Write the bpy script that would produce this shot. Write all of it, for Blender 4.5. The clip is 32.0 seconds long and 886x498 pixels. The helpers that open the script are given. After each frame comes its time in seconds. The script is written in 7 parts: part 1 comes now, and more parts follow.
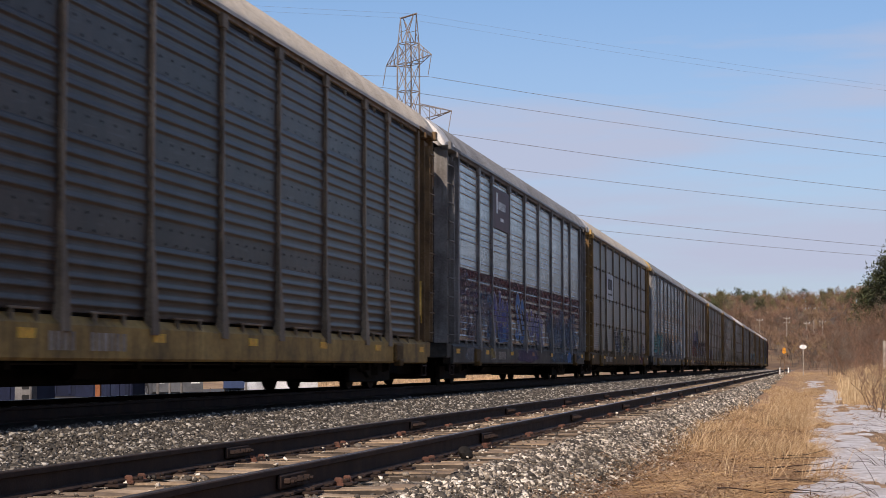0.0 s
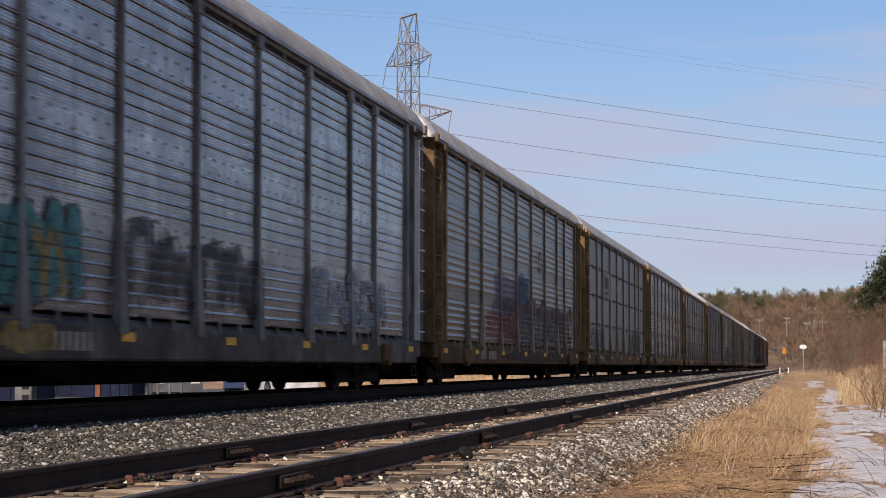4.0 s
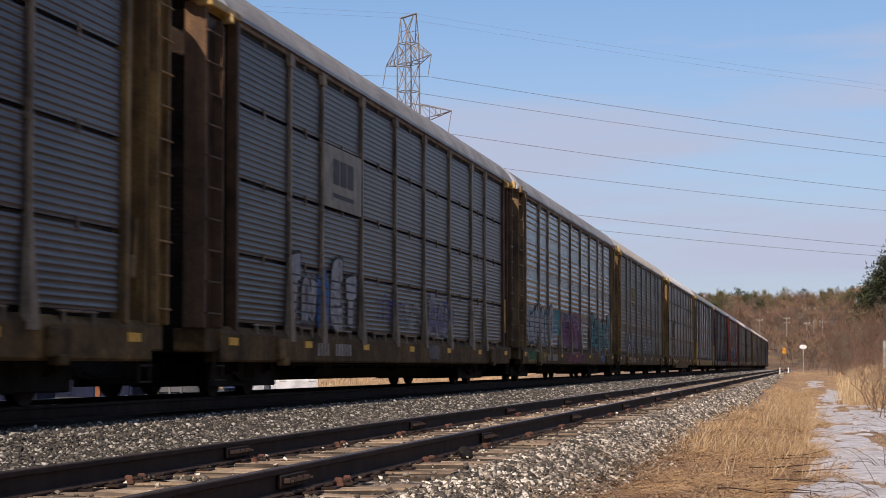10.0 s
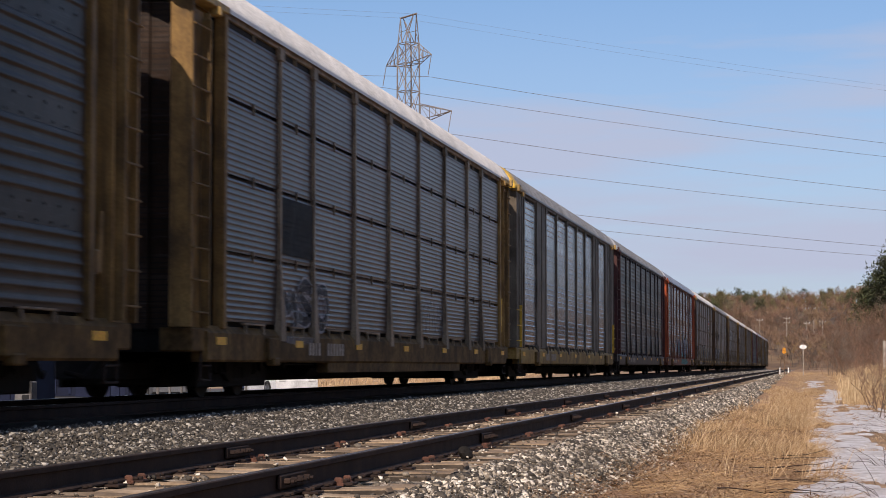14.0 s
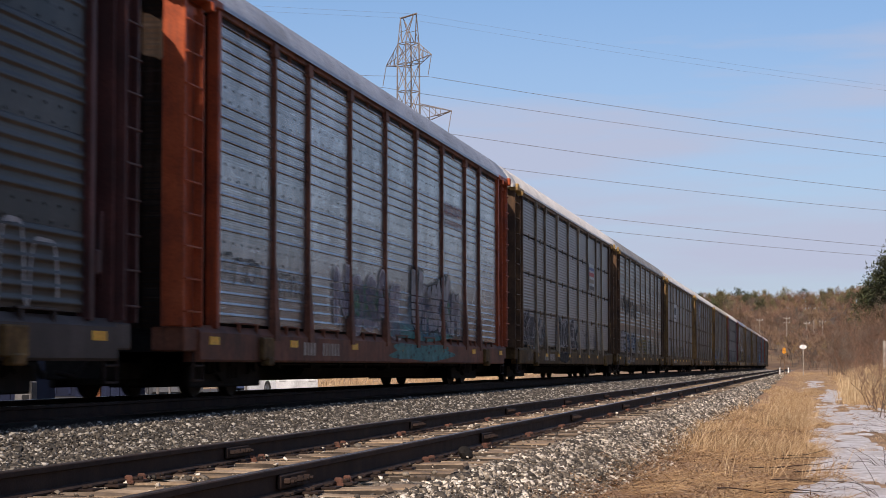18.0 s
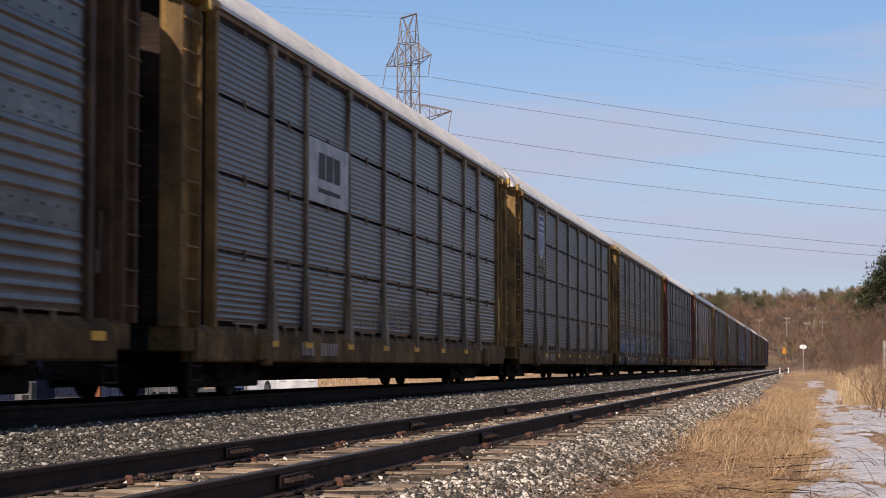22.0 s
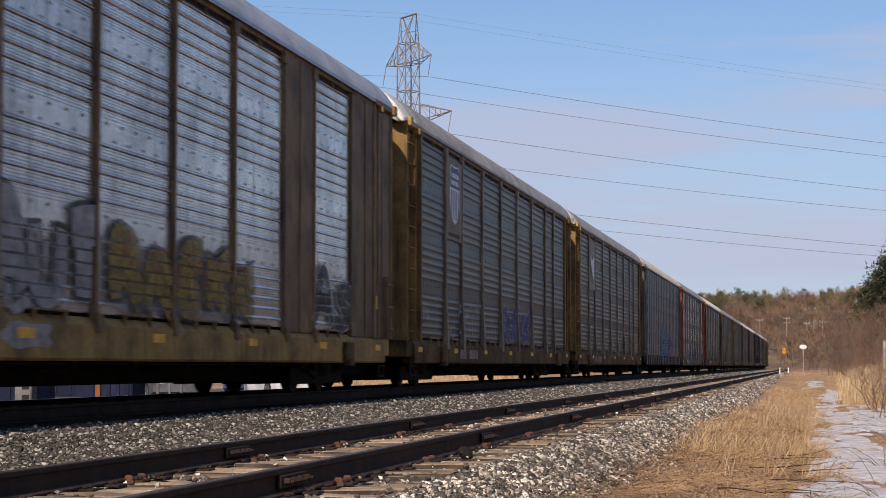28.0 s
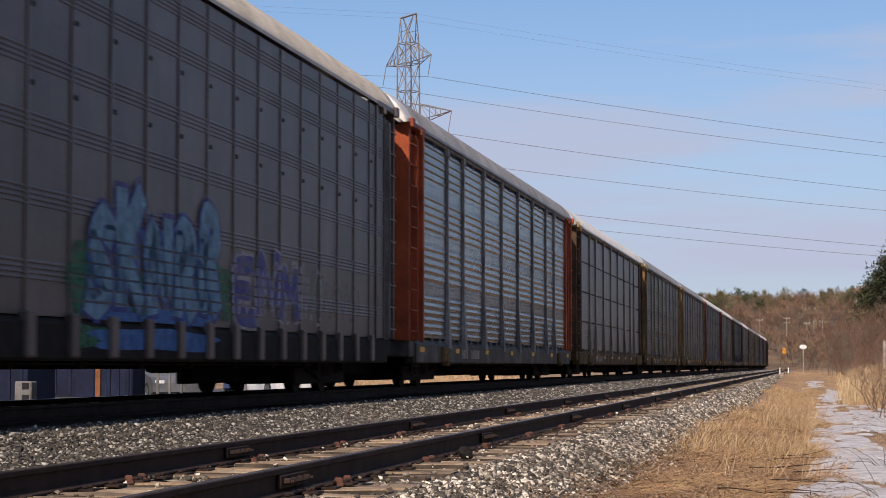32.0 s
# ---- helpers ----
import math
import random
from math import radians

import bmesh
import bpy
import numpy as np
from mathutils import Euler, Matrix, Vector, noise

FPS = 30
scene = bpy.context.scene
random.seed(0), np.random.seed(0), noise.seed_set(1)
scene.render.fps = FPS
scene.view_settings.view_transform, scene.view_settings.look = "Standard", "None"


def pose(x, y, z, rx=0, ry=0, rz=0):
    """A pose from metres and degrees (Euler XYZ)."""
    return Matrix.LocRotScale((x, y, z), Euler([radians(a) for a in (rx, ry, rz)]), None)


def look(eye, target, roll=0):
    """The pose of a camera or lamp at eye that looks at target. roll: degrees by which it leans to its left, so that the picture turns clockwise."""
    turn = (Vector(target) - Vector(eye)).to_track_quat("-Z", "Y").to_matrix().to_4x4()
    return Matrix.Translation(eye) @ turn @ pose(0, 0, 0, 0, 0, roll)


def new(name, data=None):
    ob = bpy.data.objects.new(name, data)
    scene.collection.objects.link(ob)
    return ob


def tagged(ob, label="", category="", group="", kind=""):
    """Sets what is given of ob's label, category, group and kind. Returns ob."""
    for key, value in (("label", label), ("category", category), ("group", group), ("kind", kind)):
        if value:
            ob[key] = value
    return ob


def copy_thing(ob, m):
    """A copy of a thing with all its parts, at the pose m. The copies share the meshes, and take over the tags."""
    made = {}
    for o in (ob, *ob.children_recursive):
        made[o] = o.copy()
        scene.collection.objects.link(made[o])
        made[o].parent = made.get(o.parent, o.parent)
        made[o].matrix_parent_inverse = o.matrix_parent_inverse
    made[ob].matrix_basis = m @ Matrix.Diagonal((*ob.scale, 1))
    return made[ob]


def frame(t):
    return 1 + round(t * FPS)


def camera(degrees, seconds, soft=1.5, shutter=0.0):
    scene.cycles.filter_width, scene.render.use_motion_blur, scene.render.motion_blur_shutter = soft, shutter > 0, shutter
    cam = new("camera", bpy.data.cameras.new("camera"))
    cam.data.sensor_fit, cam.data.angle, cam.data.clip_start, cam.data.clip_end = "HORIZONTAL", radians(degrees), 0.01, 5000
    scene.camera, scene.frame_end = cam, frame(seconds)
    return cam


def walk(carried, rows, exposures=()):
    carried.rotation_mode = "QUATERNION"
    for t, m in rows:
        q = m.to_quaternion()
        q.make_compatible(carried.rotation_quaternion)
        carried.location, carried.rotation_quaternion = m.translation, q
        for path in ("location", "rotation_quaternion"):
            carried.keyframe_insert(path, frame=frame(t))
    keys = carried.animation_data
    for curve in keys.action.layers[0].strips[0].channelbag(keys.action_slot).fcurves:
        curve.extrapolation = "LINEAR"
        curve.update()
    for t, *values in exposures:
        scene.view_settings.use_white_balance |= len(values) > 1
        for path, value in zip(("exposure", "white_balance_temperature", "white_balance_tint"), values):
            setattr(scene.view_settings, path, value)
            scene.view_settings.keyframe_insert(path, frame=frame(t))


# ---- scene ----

# ---- camera: stands still on a low tripod beside the line ----
cam = camera(25.26, 32.0, soft=0.7, shutter=0.2)
EYE = (0.0, 0.0, 0.436)
YAW, PITCH = 10.432, 3.386
walk(cam, [(0.0, pose(*EYE, 90 + PITCH, 0, YAW)), (32.0, pose(*EYE, 90 + PITCH, 0, YAW))], [(0.0, -0.01, 6700, 18), (32.0, -0.01, 6700, 18)])

# ---- light ----
SUN_EL, SUN_AZ = 37.0, 1.5   # the sun stands behind the camera, along the rails
world = bpy.data.worlds.new("sky")
scene.world = world
world.use_nodes = True
wn, wl = world.node_tree.nodes, world.node_tree.links
wn.clear()
sky = wn.new("ShaderNodeTexSky")
sky.sky_type, sky.sun_disc = "NISHITA", False
sky.sun_elevation, sky.sun_rotation = radians(SUN_EL), radians(180 + SUN_AZ)
sky.air_density, sky.dust_density, sky.ozone_density = 1.0, 0.5, 3.0
tc = wn.new("ShaderNodeTexCoord")
mp = wn.new("ShaderNodeMapping")
mp.inputs["Scale"].default_value = (1.2, 1.2, 10.0)
nz = wn.new("ShaderNodeTexNoise")
nz.inputs["Scale"].default_value, nz.inputs["Detail"].default_value, nz.inputs["Roughness"].default_value = 2.6, 6.0, 0.55
rp = wn.new("ShaderNodeValToRGB")
rp.color_ramp.elements[0].position, rp.color_ramp.elements[1].position = 0.46, 0.64
rp.color_ramp.elements[0].color, rp.color_ramp.elements[1].color = (0.0, 0.0, 0.0, 1), (0.72, 0.72, 0.72, 1)
cl = wn.new("ShaderNodeMix")
cl.data_type = "RGBA"
cl.inputs["B"].default_value = (5.0, 5.5, 6.6, 1)
bg = wn.new("ShaderNodeBackground")
bg.inputs["Strength"].default_value = 0.099
wo = wn.new("ShaderNodeOutputWorld")
wl.new(tc.outputs["Generated"], mp.inputs["Vector"])
wl.new(mp.outputs["Vector"], nz.inputs["Vector"])
wl.new(nz.outputs["Fac"], rp.inputs["Fac"])
wl.new(rp.outputs["Color"], cl.inputs["Factor"])
tn = wn.new("ShaderNodeMix")
tn.data_type, tn.blend_type = "RGBA", "MULTIPLY"
tn.inputs["Factor"].default_value, tn.inputs["B"].default_value = 1.0, (0.73, 0.945, 1.09, 1)
wl.new(sky.outputs["Color"], tn.inputs["A"])
wl.new(tn.outputs["Result"], cl.inputs["A"])
# thin haze that thickens towards the horizon
sx = wn.new("ShaderNodeSeparateXYZ")
hz = wn.new("ShaderNodeMapRange")
hz.inputs["From Min"].default_value, hz.inputs["From Max"].default_value = -0.02, 0.22
hz.inputs["To Min"].default_value, hz.inputs["To Max"].default_value = 0.75, 0.0
hm = wn.new("ShaderNodeMix")
hm.data_type = "RGBA"
hm.inputs["B"].default_value = (4.6, 5.0, 6.9, 1)
wl.new(tc.outputs["Generated"], sx.inputs["Vector"])
wl.new(sx.outputs["Z"], hz.inputs["Value"])
wl.new(hz.outputs["Result"], hm.inputs["Factor"])
wl.new(cl.outputs["Result"], hm.inputs["A"])
wl.new(hm.outputs["Result"], bg.inputs["Color"])
wl.new(bg.outputs["Background"], wo.inputs["Surface"])

sun = new("sun", bpy.data.lights.new("sun", "SUN"))
sun.data.energy, sun.data.angle, sun.data.color = 4.5, radians(0.53), (1.0, 0.89, 0.74)
se, sa = radians(SUN_EL), radians(SUN_AZ)
SUN_DIR = Vector((-math.sin(sa) * math.cos(se), -math.cos(sa) * math.cos(se), math.sin(se)))
sun.matrix_world = look(SUN_DIR * 100, (0, 0, 0))


# ---- materials ----
def ramp(nt, pos_cols):
    r = nt.nodes.new("ShaderNodeValToRGB")
    e = r.color_ramp.elements
    while len(e) < len(pos_cols):
        e.new(0.5)
    for el, (p, c) in zip(e, pos_cols):
        el.position, el.color = p, (*c, 1)
    return r


def mixc(nt, fac, a, b, mode="MIX"):
    m = nt.nodes.new("ShaderNodeMix")
    m.data_type, m.blend_type = "RGBA", mode
    for key, v in (("Factor", fac), ("A", a), ("B", b)):
        if isinstance(v, bpy.types.NodeSocket):
            nt.links.new(v, m.inputs[key])
        else:
            m.inputs[key].default_value = v if key == "Factor" else (*v, 1)
    return m.outputs["Result"]


def noise_tex(nt, scale, detail=4, stretch=(1, 1, 1), rough=0.6):
    tcn = nt.nodes.new("ShaderNodeTexCoord")
    mpn = nt.nodes.new("ShaderNodeMapping")
    mpn.inputs["Scale"].default_value = stretch
    # every thing takes its own cut of the pattern
    oi = nt.nodes.new("ShaderNodeObjectInfo")
    sc = nt.nodes.new("ShaderNodeVectorMath")
    sc.operation = "SCALE"
    sc.inputs[0].default_value = (37.0, 53.0, 71.0)
    nt.links.new(oi.outputs["Random"], sc.inputs["Scale"])
    nt.links.new(sc.outputs["Vector"], mpn.inputs["Location"])
    n = nt.nodes.new("ShaderNodeTexNoise")
    n.inputs["Scale"].default_value, n.inputs["Detail"].default_value, n.inputs["Roughness"].default_value = scale, detail, rough
    nt.links.new(tcn.outputs["Object"], mpn.inputs["Vector"])
    nt.links.new(mpn.outputs["Vector"], n.inputs["Vector"])
    return n.outputs["Fac"]


def surface(name, base, dark=None, light=None, rough=0.7, metal=0.0, scale=3.0, fine=40.0, bump=0.15, vary=0.0, streak=None, island=None, spec=0.5):
    """Two scales of variation over a base colour; vary: from thing to thing; streak: colour of vertical runs; island: colours by piece."""
    m = bpy.data.materials.new(name)
    m.use_nodes = True
    nt = m.node_tree
    b = nt.nodes["Principled BSDF"]
    dark = dark or tuple(c * 0.6 for c in base)
    light = light or tuple(min(c * 1.3, 0.9) for c in base)
    n1, n2 = noise_tex(nt, scale, 5), noise_tex(nt, fine, 3)
    r1 = ramp(nt, [(0.32, dark), (0.52, base), (0.72, light)])
    nt.links.new(n1, r1.inputs["Fac"])
    col = r1.outputs["Color"]
    if island:
        g = nt.nodes.new("ShaderNodeNewGeometry")
        ri = ramp(nt, island)
        nt.links.new(g.outputs["Random Per Island"], ri.inputs["Fac"])
        col = mixc(nt, 0.85, col, ri.outputs["Color"])
    r2 = ramp(nt, [(0.3, (0.72, 0.72, 0.72)), (0.7, (1.15, 1.15, 1.15))])
    nt.links.new(n2, r2.inputs["Fac"])
    col = mixc(nt, 1.0, col, r2.outputs["Color"], "MULTIPLY")
    if streak:
        n3 = noise_tex(nt, 2.4, 4, (3.0, 3.0, 0.22))
        r3 = ramp(nt, [(0.50, (0, 0, 0)), (0.72, (0.75, 0.75, 0.75))])
        nt.links.new(n3, r3.inputs["Fac"])
        col = mixc(nt, r3.outputs["Color"], col, streak)
    if vary:
        oi = nt.nodes.new("ShaderNodeObjectInfo")
        rv = ramp(nt, [(0.0, (1 - vary,) * 3), (1.0, (1 + vary,) * 3)])
        nt.links.new(oi.outputs["Random"], rv.inputs["Fac"])
        col = mixc(nt, 1.0, col, rv.outputs["Color"], "MULTIPLY")
    nt.links.new(col, b.inputs["Base Color"])
    b.inputs["Roughness"].default_value, b.inputs["Metallic"].default_value = rough, metal
    b.inputs["Specular IOR Level"].default_value = spec
    if bump:
        bp = nt.nodes.new("ShaderNodeBump")
        bp.inputs["Strength"].default_value, bp.inputs["Distance"].default_value = bump, 0.02
        nt.links.new(n2, bp.inputs["Height"])
        nt.links.new(bp.outputs["Normal"], b.inputs["Normal"])
    return m


def faded(name, base, cover=0.5):
    """Thin spray paint that lets the metal under it show."""
    m = surface(name, base, rough=0.65, scale=5, fine=60, bump=0.05, spec=0.2)
    nt = m.node_tree
    b, out = nt.nodes["Principled BSDF"], nt.nodes["Material Output"]
    tr = nt.nodes.new("ShaderNodeBsdfTransparent")
    mx = nt.nodes.new("ShaderNodeMixShader")
    n = noise_tex(nt, 3.5, 6, (1, 1, 2.2), 0.7)
    r = ramp(nt, [(0.52 - 0.22 * cover, (1 - cover * 0.4,) * 3), (0.95 - 0.3 * cover, (0.05,) * 3)])
    lo = cover * 0.6
    r.color_ramp.elements[0].color, r.color_ramp.elements[1].color = (lo, lo, lo, 1), (cover, cover, cover, 1)
    nt.links.new(n, r.inputs["Fac"])
    # the paint misses the undersides of the beads
    tcn, sep = nt.nodes.new("ShaderNodeTexCoord"), nt.nodes.new("ShaderNodeSeparateXYZ")
    nt.links.new(tcn.outputs["Object"], sep.inputs["Vector"])

    def calc(op, u, v=0.0, w=0.0):
        q = nt.nodes.new("ShaderNodeMath")
        q.operation = op
        for k, c in enumerate((u, v, w)):
            if isinstance(c, bpy.types.NodeSocket):
                nt.links.new(c, q.inputs[k])
            else:
                q.inputs[k].default_value = c
        return q.outputs["Value"]
    gap = calc("COMPARE", calc("FRACT", calc("DIVIDE", calc("SUBTRACT", sep.outputs["Z"], 1.04), 0.14)), 0.65, 0.10)
    gap = calc("MULTIPLY", gap, calc("COMPARE", sep.outputs["Z"], 1.46, 0.42))
    nt.links.new(calc("MULTIPLY", r.outputs["Color"], calc("SUBTRACT", 1.0, calc("MULTIPLY", gap, 0.75))), mx.inputs["Fac"])
    nt.links.new(tr.outputs["BSDF"], mx.inputs[1])
    nt.links.new(b.outputs["BSDF"], mx.inputs[2])
    nt.links.new(mx.outputs["Shader"], out.inputs["Surface"])
    return m


M = {
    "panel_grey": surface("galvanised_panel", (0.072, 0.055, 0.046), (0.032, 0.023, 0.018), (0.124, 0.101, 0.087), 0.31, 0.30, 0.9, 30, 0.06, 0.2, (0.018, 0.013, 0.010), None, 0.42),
    "panel_bright": surface("bright_galvanised_panel", (0.601, 0.547, 0.509), (0.361, 0.317, 0.289), (0.816, 0.741, 0.688), 0.24, 0.72, 0.8, 30, 0.05, 0.1, (0.180, 0.134, 0.101), None, 0.3),
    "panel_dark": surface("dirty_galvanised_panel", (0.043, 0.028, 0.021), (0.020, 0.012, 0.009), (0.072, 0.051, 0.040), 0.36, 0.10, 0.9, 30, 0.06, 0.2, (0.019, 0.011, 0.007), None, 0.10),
    "panel_brown": surface("dark_painted_side", (0.098, 0.078, 0.070), (0.062, 0.048, 0.044), (0.145, 0.120, 0.110), 0.45, 0.0, 0.5, 30, 0.04, 0.06, (0.052, 0.040, 0.034), None, 0.38),
    "yellow": surface("weathered_yellow_paint", (0.235, 0.140, 0.050), (0.095, 0.058, 0.026), (0.34, 0.205, 0.07), 0.6, 0.0, 1.4, 30, 0.1, 0.25, (0.07, 0.045, 0.028), None, 0.2),
    "tan": surface("weathered_tan_paint", (0.20, 0.125, 0.060), (0.085, 0.055, 0.030), (0.29, 0.19, 0.10), 0.6, 0.0, 1.4, 30, 0.1, 0.15, (0.07, 0.046, 0.031), None, 0.2),
    "sill_brown": surface("worn_sill_paint", (0.135, 0.082, 0.034), (0.055, 0.034, 0.016), (0.24, 0.15, 0.058), 0.7, 0.0, 1.5, 12, 0.12, 0.2, (0.055, 0.034, 0.018), None, 0.08),
    "sill_grey": surface("dusty_grey_sill", (0.085, 0.077, 0.066), (0.035, 0.031, 0.027), (0.20, 0.18, 0.15), 0.65, 0.0, 1.3, 12, 0.12, 0.2, (0.045, 0.038, 0.031), None, 0.2),
    "bright_yellow": surface("fresh_yellow_paint", (0.72, 0.43, 0.04), rough=0.5, scale=2, bump=0.05),
    "orange": surface("orange_red_paint", (0.34, 0.065, 0.02), (0.16, 0.035, 0.018), (0.45, 0.10, 0.035), 0.55, 0.0, 1.4, 30, 0.08, 0.1, (0.09, 0.035, 0.025), None, 0.25),
    "crimson": surface("crimson_paint", (0.15, 0.026, 0.022), (0.075, 0.018, 0.016), (0.21, 0.042, 0.034), 0.55, 0.0, 1.4, 30, 0.08, 0.1, (0.08, 0.03, 0.028), None, 0.25),
    "maroon": surface("maroon_paint", (0.075, 0.027, 0.025), (0.042, 0.019, 0.018), (0.115, 0.04, 0.035), 0.6, 0.0, 1.4, 30, 0.08, 0.1, (0.06, 0.03, 0.03), None, 0.25),
    "grey": surface("grey_frame_paint", (0.20, 0.19, 0.182), (0.11, 0.10, 0.095), (0.28, 0.27, 0.26), 0.6, 0.0, 1.4, 30, 0.08, 0.15, (0.06, 0.05, 0.042), None, 0.25),
    "white": surface("chalky_white_paint", (0.72, 0.71, 0.68), (0.5, 0.48, 0.45), (0.8, 0.8, 0.78), 0.6, 0.0, 2, 30, 0.05, 0.0, (0.36, 0.30, 0.24)),
    "roof_white": surface("pale_roof_metal", (0.62, 0.60, 0.57), (0.50, 0.485, 0.46), (0.70, 0.68, 0.65), 0.5, 0.1, 1.2, 30, 0.04, 0.06),
    "roof_grey": surface("grey_roof_metal", (0.24, 0.235, 0.23), (0.16, 0.152, 0.145), (0.32, 0.315, 0.31), 0.5, 0.25, 1.2, 30, 0.04, 0.1),
    "roof_blue": surface("bluish_roof_metal", (0.27, 0.30, 0.36), (0.2, 0.22, 0.26), (0.35, 0.38, 0.44), 0.42, 0.4, 1.2, 30, 0.04, 0.05),
    "roof_beige": surface("beige_roof_metal", (0.44, 0.395, 0.33), (0.35, 0.31, 0.255), (0.51, 0.465, 0.395), 0.55, 0.1, 1.2, 30, 0.04, 0.06),
    "steel_dark": surface("sooty_steel", (0.014, 0.0125, 0.0115), (0.008, 0.007, 0.007), (0.025, 0.021, 0.018), 0.85, 0.0, 3, 30, 0.15, 0.0, None, None, 0.2),
    "wheel": surface("worn_wheel_steel", (0.02, 0.017, 0.015), (0.012, 0.01, 0.009), (0.035, 0.028, 0.024), 0.7, 0.2, 6, 40, 0.05, 0.0, None, None, 0.3),
    # black that stands for shade in slots and openings; bolts and holes share it
    "black": surface("black_shade_and_bolts", (0.012, 0.012, 0.013), rough=0.9, scale=2, bump=0.0),
    "maroon_stripe": faded("maroon_stripe_paint", (0.10, 0.025, 0.03), 0.85),
    "rail_side": surface("dark_rail_steel", (0.032, 0.021, 0.018), (0.017, 0.011, 0.010), (0.054, 0.034, 0.026), 0.8, 0.0, 4, 60, 0.15, 0.0, (0.04, 0.023, 0.016), None, 0.2),
    "rail_top": surface("polished_rail_head", (0.20, 0.165, 0.14), (0.12, 0.095, 0.08), (0.27, 0.235, 0.21), 0.35, 0.8, 8, 60, 0.03),
    "rust": surface("rusty_fastening", (0.13, 0.055, 0.036), (0.06, 0.028, 0.02), (0.20, 0.09, 0.058), 0.85, 0.1, 15, 80, 0.3, 0.2),
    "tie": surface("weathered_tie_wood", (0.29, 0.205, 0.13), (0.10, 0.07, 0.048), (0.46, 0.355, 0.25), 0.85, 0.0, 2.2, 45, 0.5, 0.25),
    "stone": surface("crushed_ballast", (0.30, 0.27, 0.23), (0.16, 0.142, 0.122), (0.43, 0.395, 0.35), 0.9, 0.0, 9, 90, 0.3, 0.0, None,
                     [(0.0, (0.018, 0.016, 0.015)), (0.36, (0.060, 0.049, 0.039)), (0.54, (0.17, 0.143, 0.113)), (0.68, (0.33, 0.278, 0.215)), (0.82, (0.58, 0.52, 0.44)), (1.0, (0.86, 0.80, 0.71))]),
    "panel_mid": surface("cleaner_galvanised_panel", (0.345, 0.318, 0.308), (0.177, 0.155, 0.145), (0.477, 0.440, 0.423), 0.25, 0.64, 0.9, 30, 0.06, 0.2, (0.104, 0.079, 0.067), None, 0.25),
    "orange_sill": surface("rusty_red_sill", (0.165, 0.062, 0.036), (0.075, 0.034, 0.022), (0.25, 0.10, 0.058), 0.65, 0.0, 1.1, 12, 0.12, 0.1, (0.05, 0.026, 0.02), None, 0.2),
    "yellow_sill": surface("ochre_sill", (0.37, 0.230, 0.066), (0.14, 0.09, 0.034), (0.48, 0.315, 0.10), 0.65, 0.0, 1.1, 12, 0.12, 0.1, (0.10, 0.06, 0.03), None, 0.2),
    "stone_dirty": surface("oily_ballast", (0.16, 0.145, 0.125), (0.08, 0.07, 0.06), (0.26, 0.24, 0.21), 0.9, 0.0, 9, 90, 0.3, 0.0, None,
                     [(0.0, (0.015, 0.0135, 0.012)), (0.42, (0.045, 0.039, 0.033)), (0.62, (0.10, 0.087, 0.072)), (0.78, (0.20, 0.175, 0.145)), (0.90, (0.40, 0.37, 0.32)), (1.0, (0.66, 0.62, 0.56))]),
    "brown": surface("rusty_brown_paint", (0.10, 0.056, 0.030), (0.045, 0.027, 0.018), (0.17, 0.095, 0.048), 0.6, 0.0, 1.4, 30, 0.1, 0.2, (0.045, 0.029, 0.021), None, 0.2),
    "drab": surface("drab_grey_brown_paint", (0.135, 0.112, 0.085), (0.065, 0.053, 0.04), (0.20, 0.168, 0.128), 0.6, 0.0, 1.2, 30, 0.1, 0.15, (0.06, 0.046, 0.034), None, 0.2),
    "lug": surface("chipped_yellow_lug", (0.40, 0.25, 0.07), (0.18, 0.11, 0.04), (0.52, 0.36, 0.14), 0.6, 0.0, 5, 30, 0.1, 0.3),
    "sign_ochre": surface("rusty_ochre_plate", (0.17, 0.125, 0.062), (0.09, 0.065, 0.034), (0.24, 0.18, 0.095), 0.6, 0.0, 2.5, 30, 0.05),
    "panel_soft": surface("dull_galvanised_panel", (0.139, 0.124, 0.116), (0.068, 0.058, 0.051), (0.225, 0.204, 0.194), 0.26, 0.42, 0.9, 30, 0.06, 0.2, (0.039, 0.029, 0.023), None, 0.22),
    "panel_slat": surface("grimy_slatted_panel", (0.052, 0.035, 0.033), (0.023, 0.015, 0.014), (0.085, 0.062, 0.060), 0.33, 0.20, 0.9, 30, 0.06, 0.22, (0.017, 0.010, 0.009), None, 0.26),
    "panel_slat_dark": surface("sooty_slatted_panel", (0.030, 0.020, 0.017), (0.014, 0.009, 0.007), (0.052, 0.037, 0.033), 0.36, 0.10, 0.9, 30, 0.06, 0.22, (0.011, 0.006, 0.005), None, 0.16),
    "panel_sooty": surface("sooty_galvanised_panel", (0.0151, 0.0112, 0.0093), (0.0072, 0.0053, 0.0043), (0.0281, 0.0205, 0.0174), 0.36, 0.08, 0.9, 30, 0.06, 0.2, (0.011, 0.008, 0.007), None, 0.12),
    "post_tan": surface("dusty_tan_post", (0.254, 0.192, 0.131), (0.130, 0.096, 0.066), (0.356, 0.278, 0.197), 0.6, 0.0, 1.4, 30, 0.08, 0.15, (0.09, 0.068, 0.05), None, 0.2),
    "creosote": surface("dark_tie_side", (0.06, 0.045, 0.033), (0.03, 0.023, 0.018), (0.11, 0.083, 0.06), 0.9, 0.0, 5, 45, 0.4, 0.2),
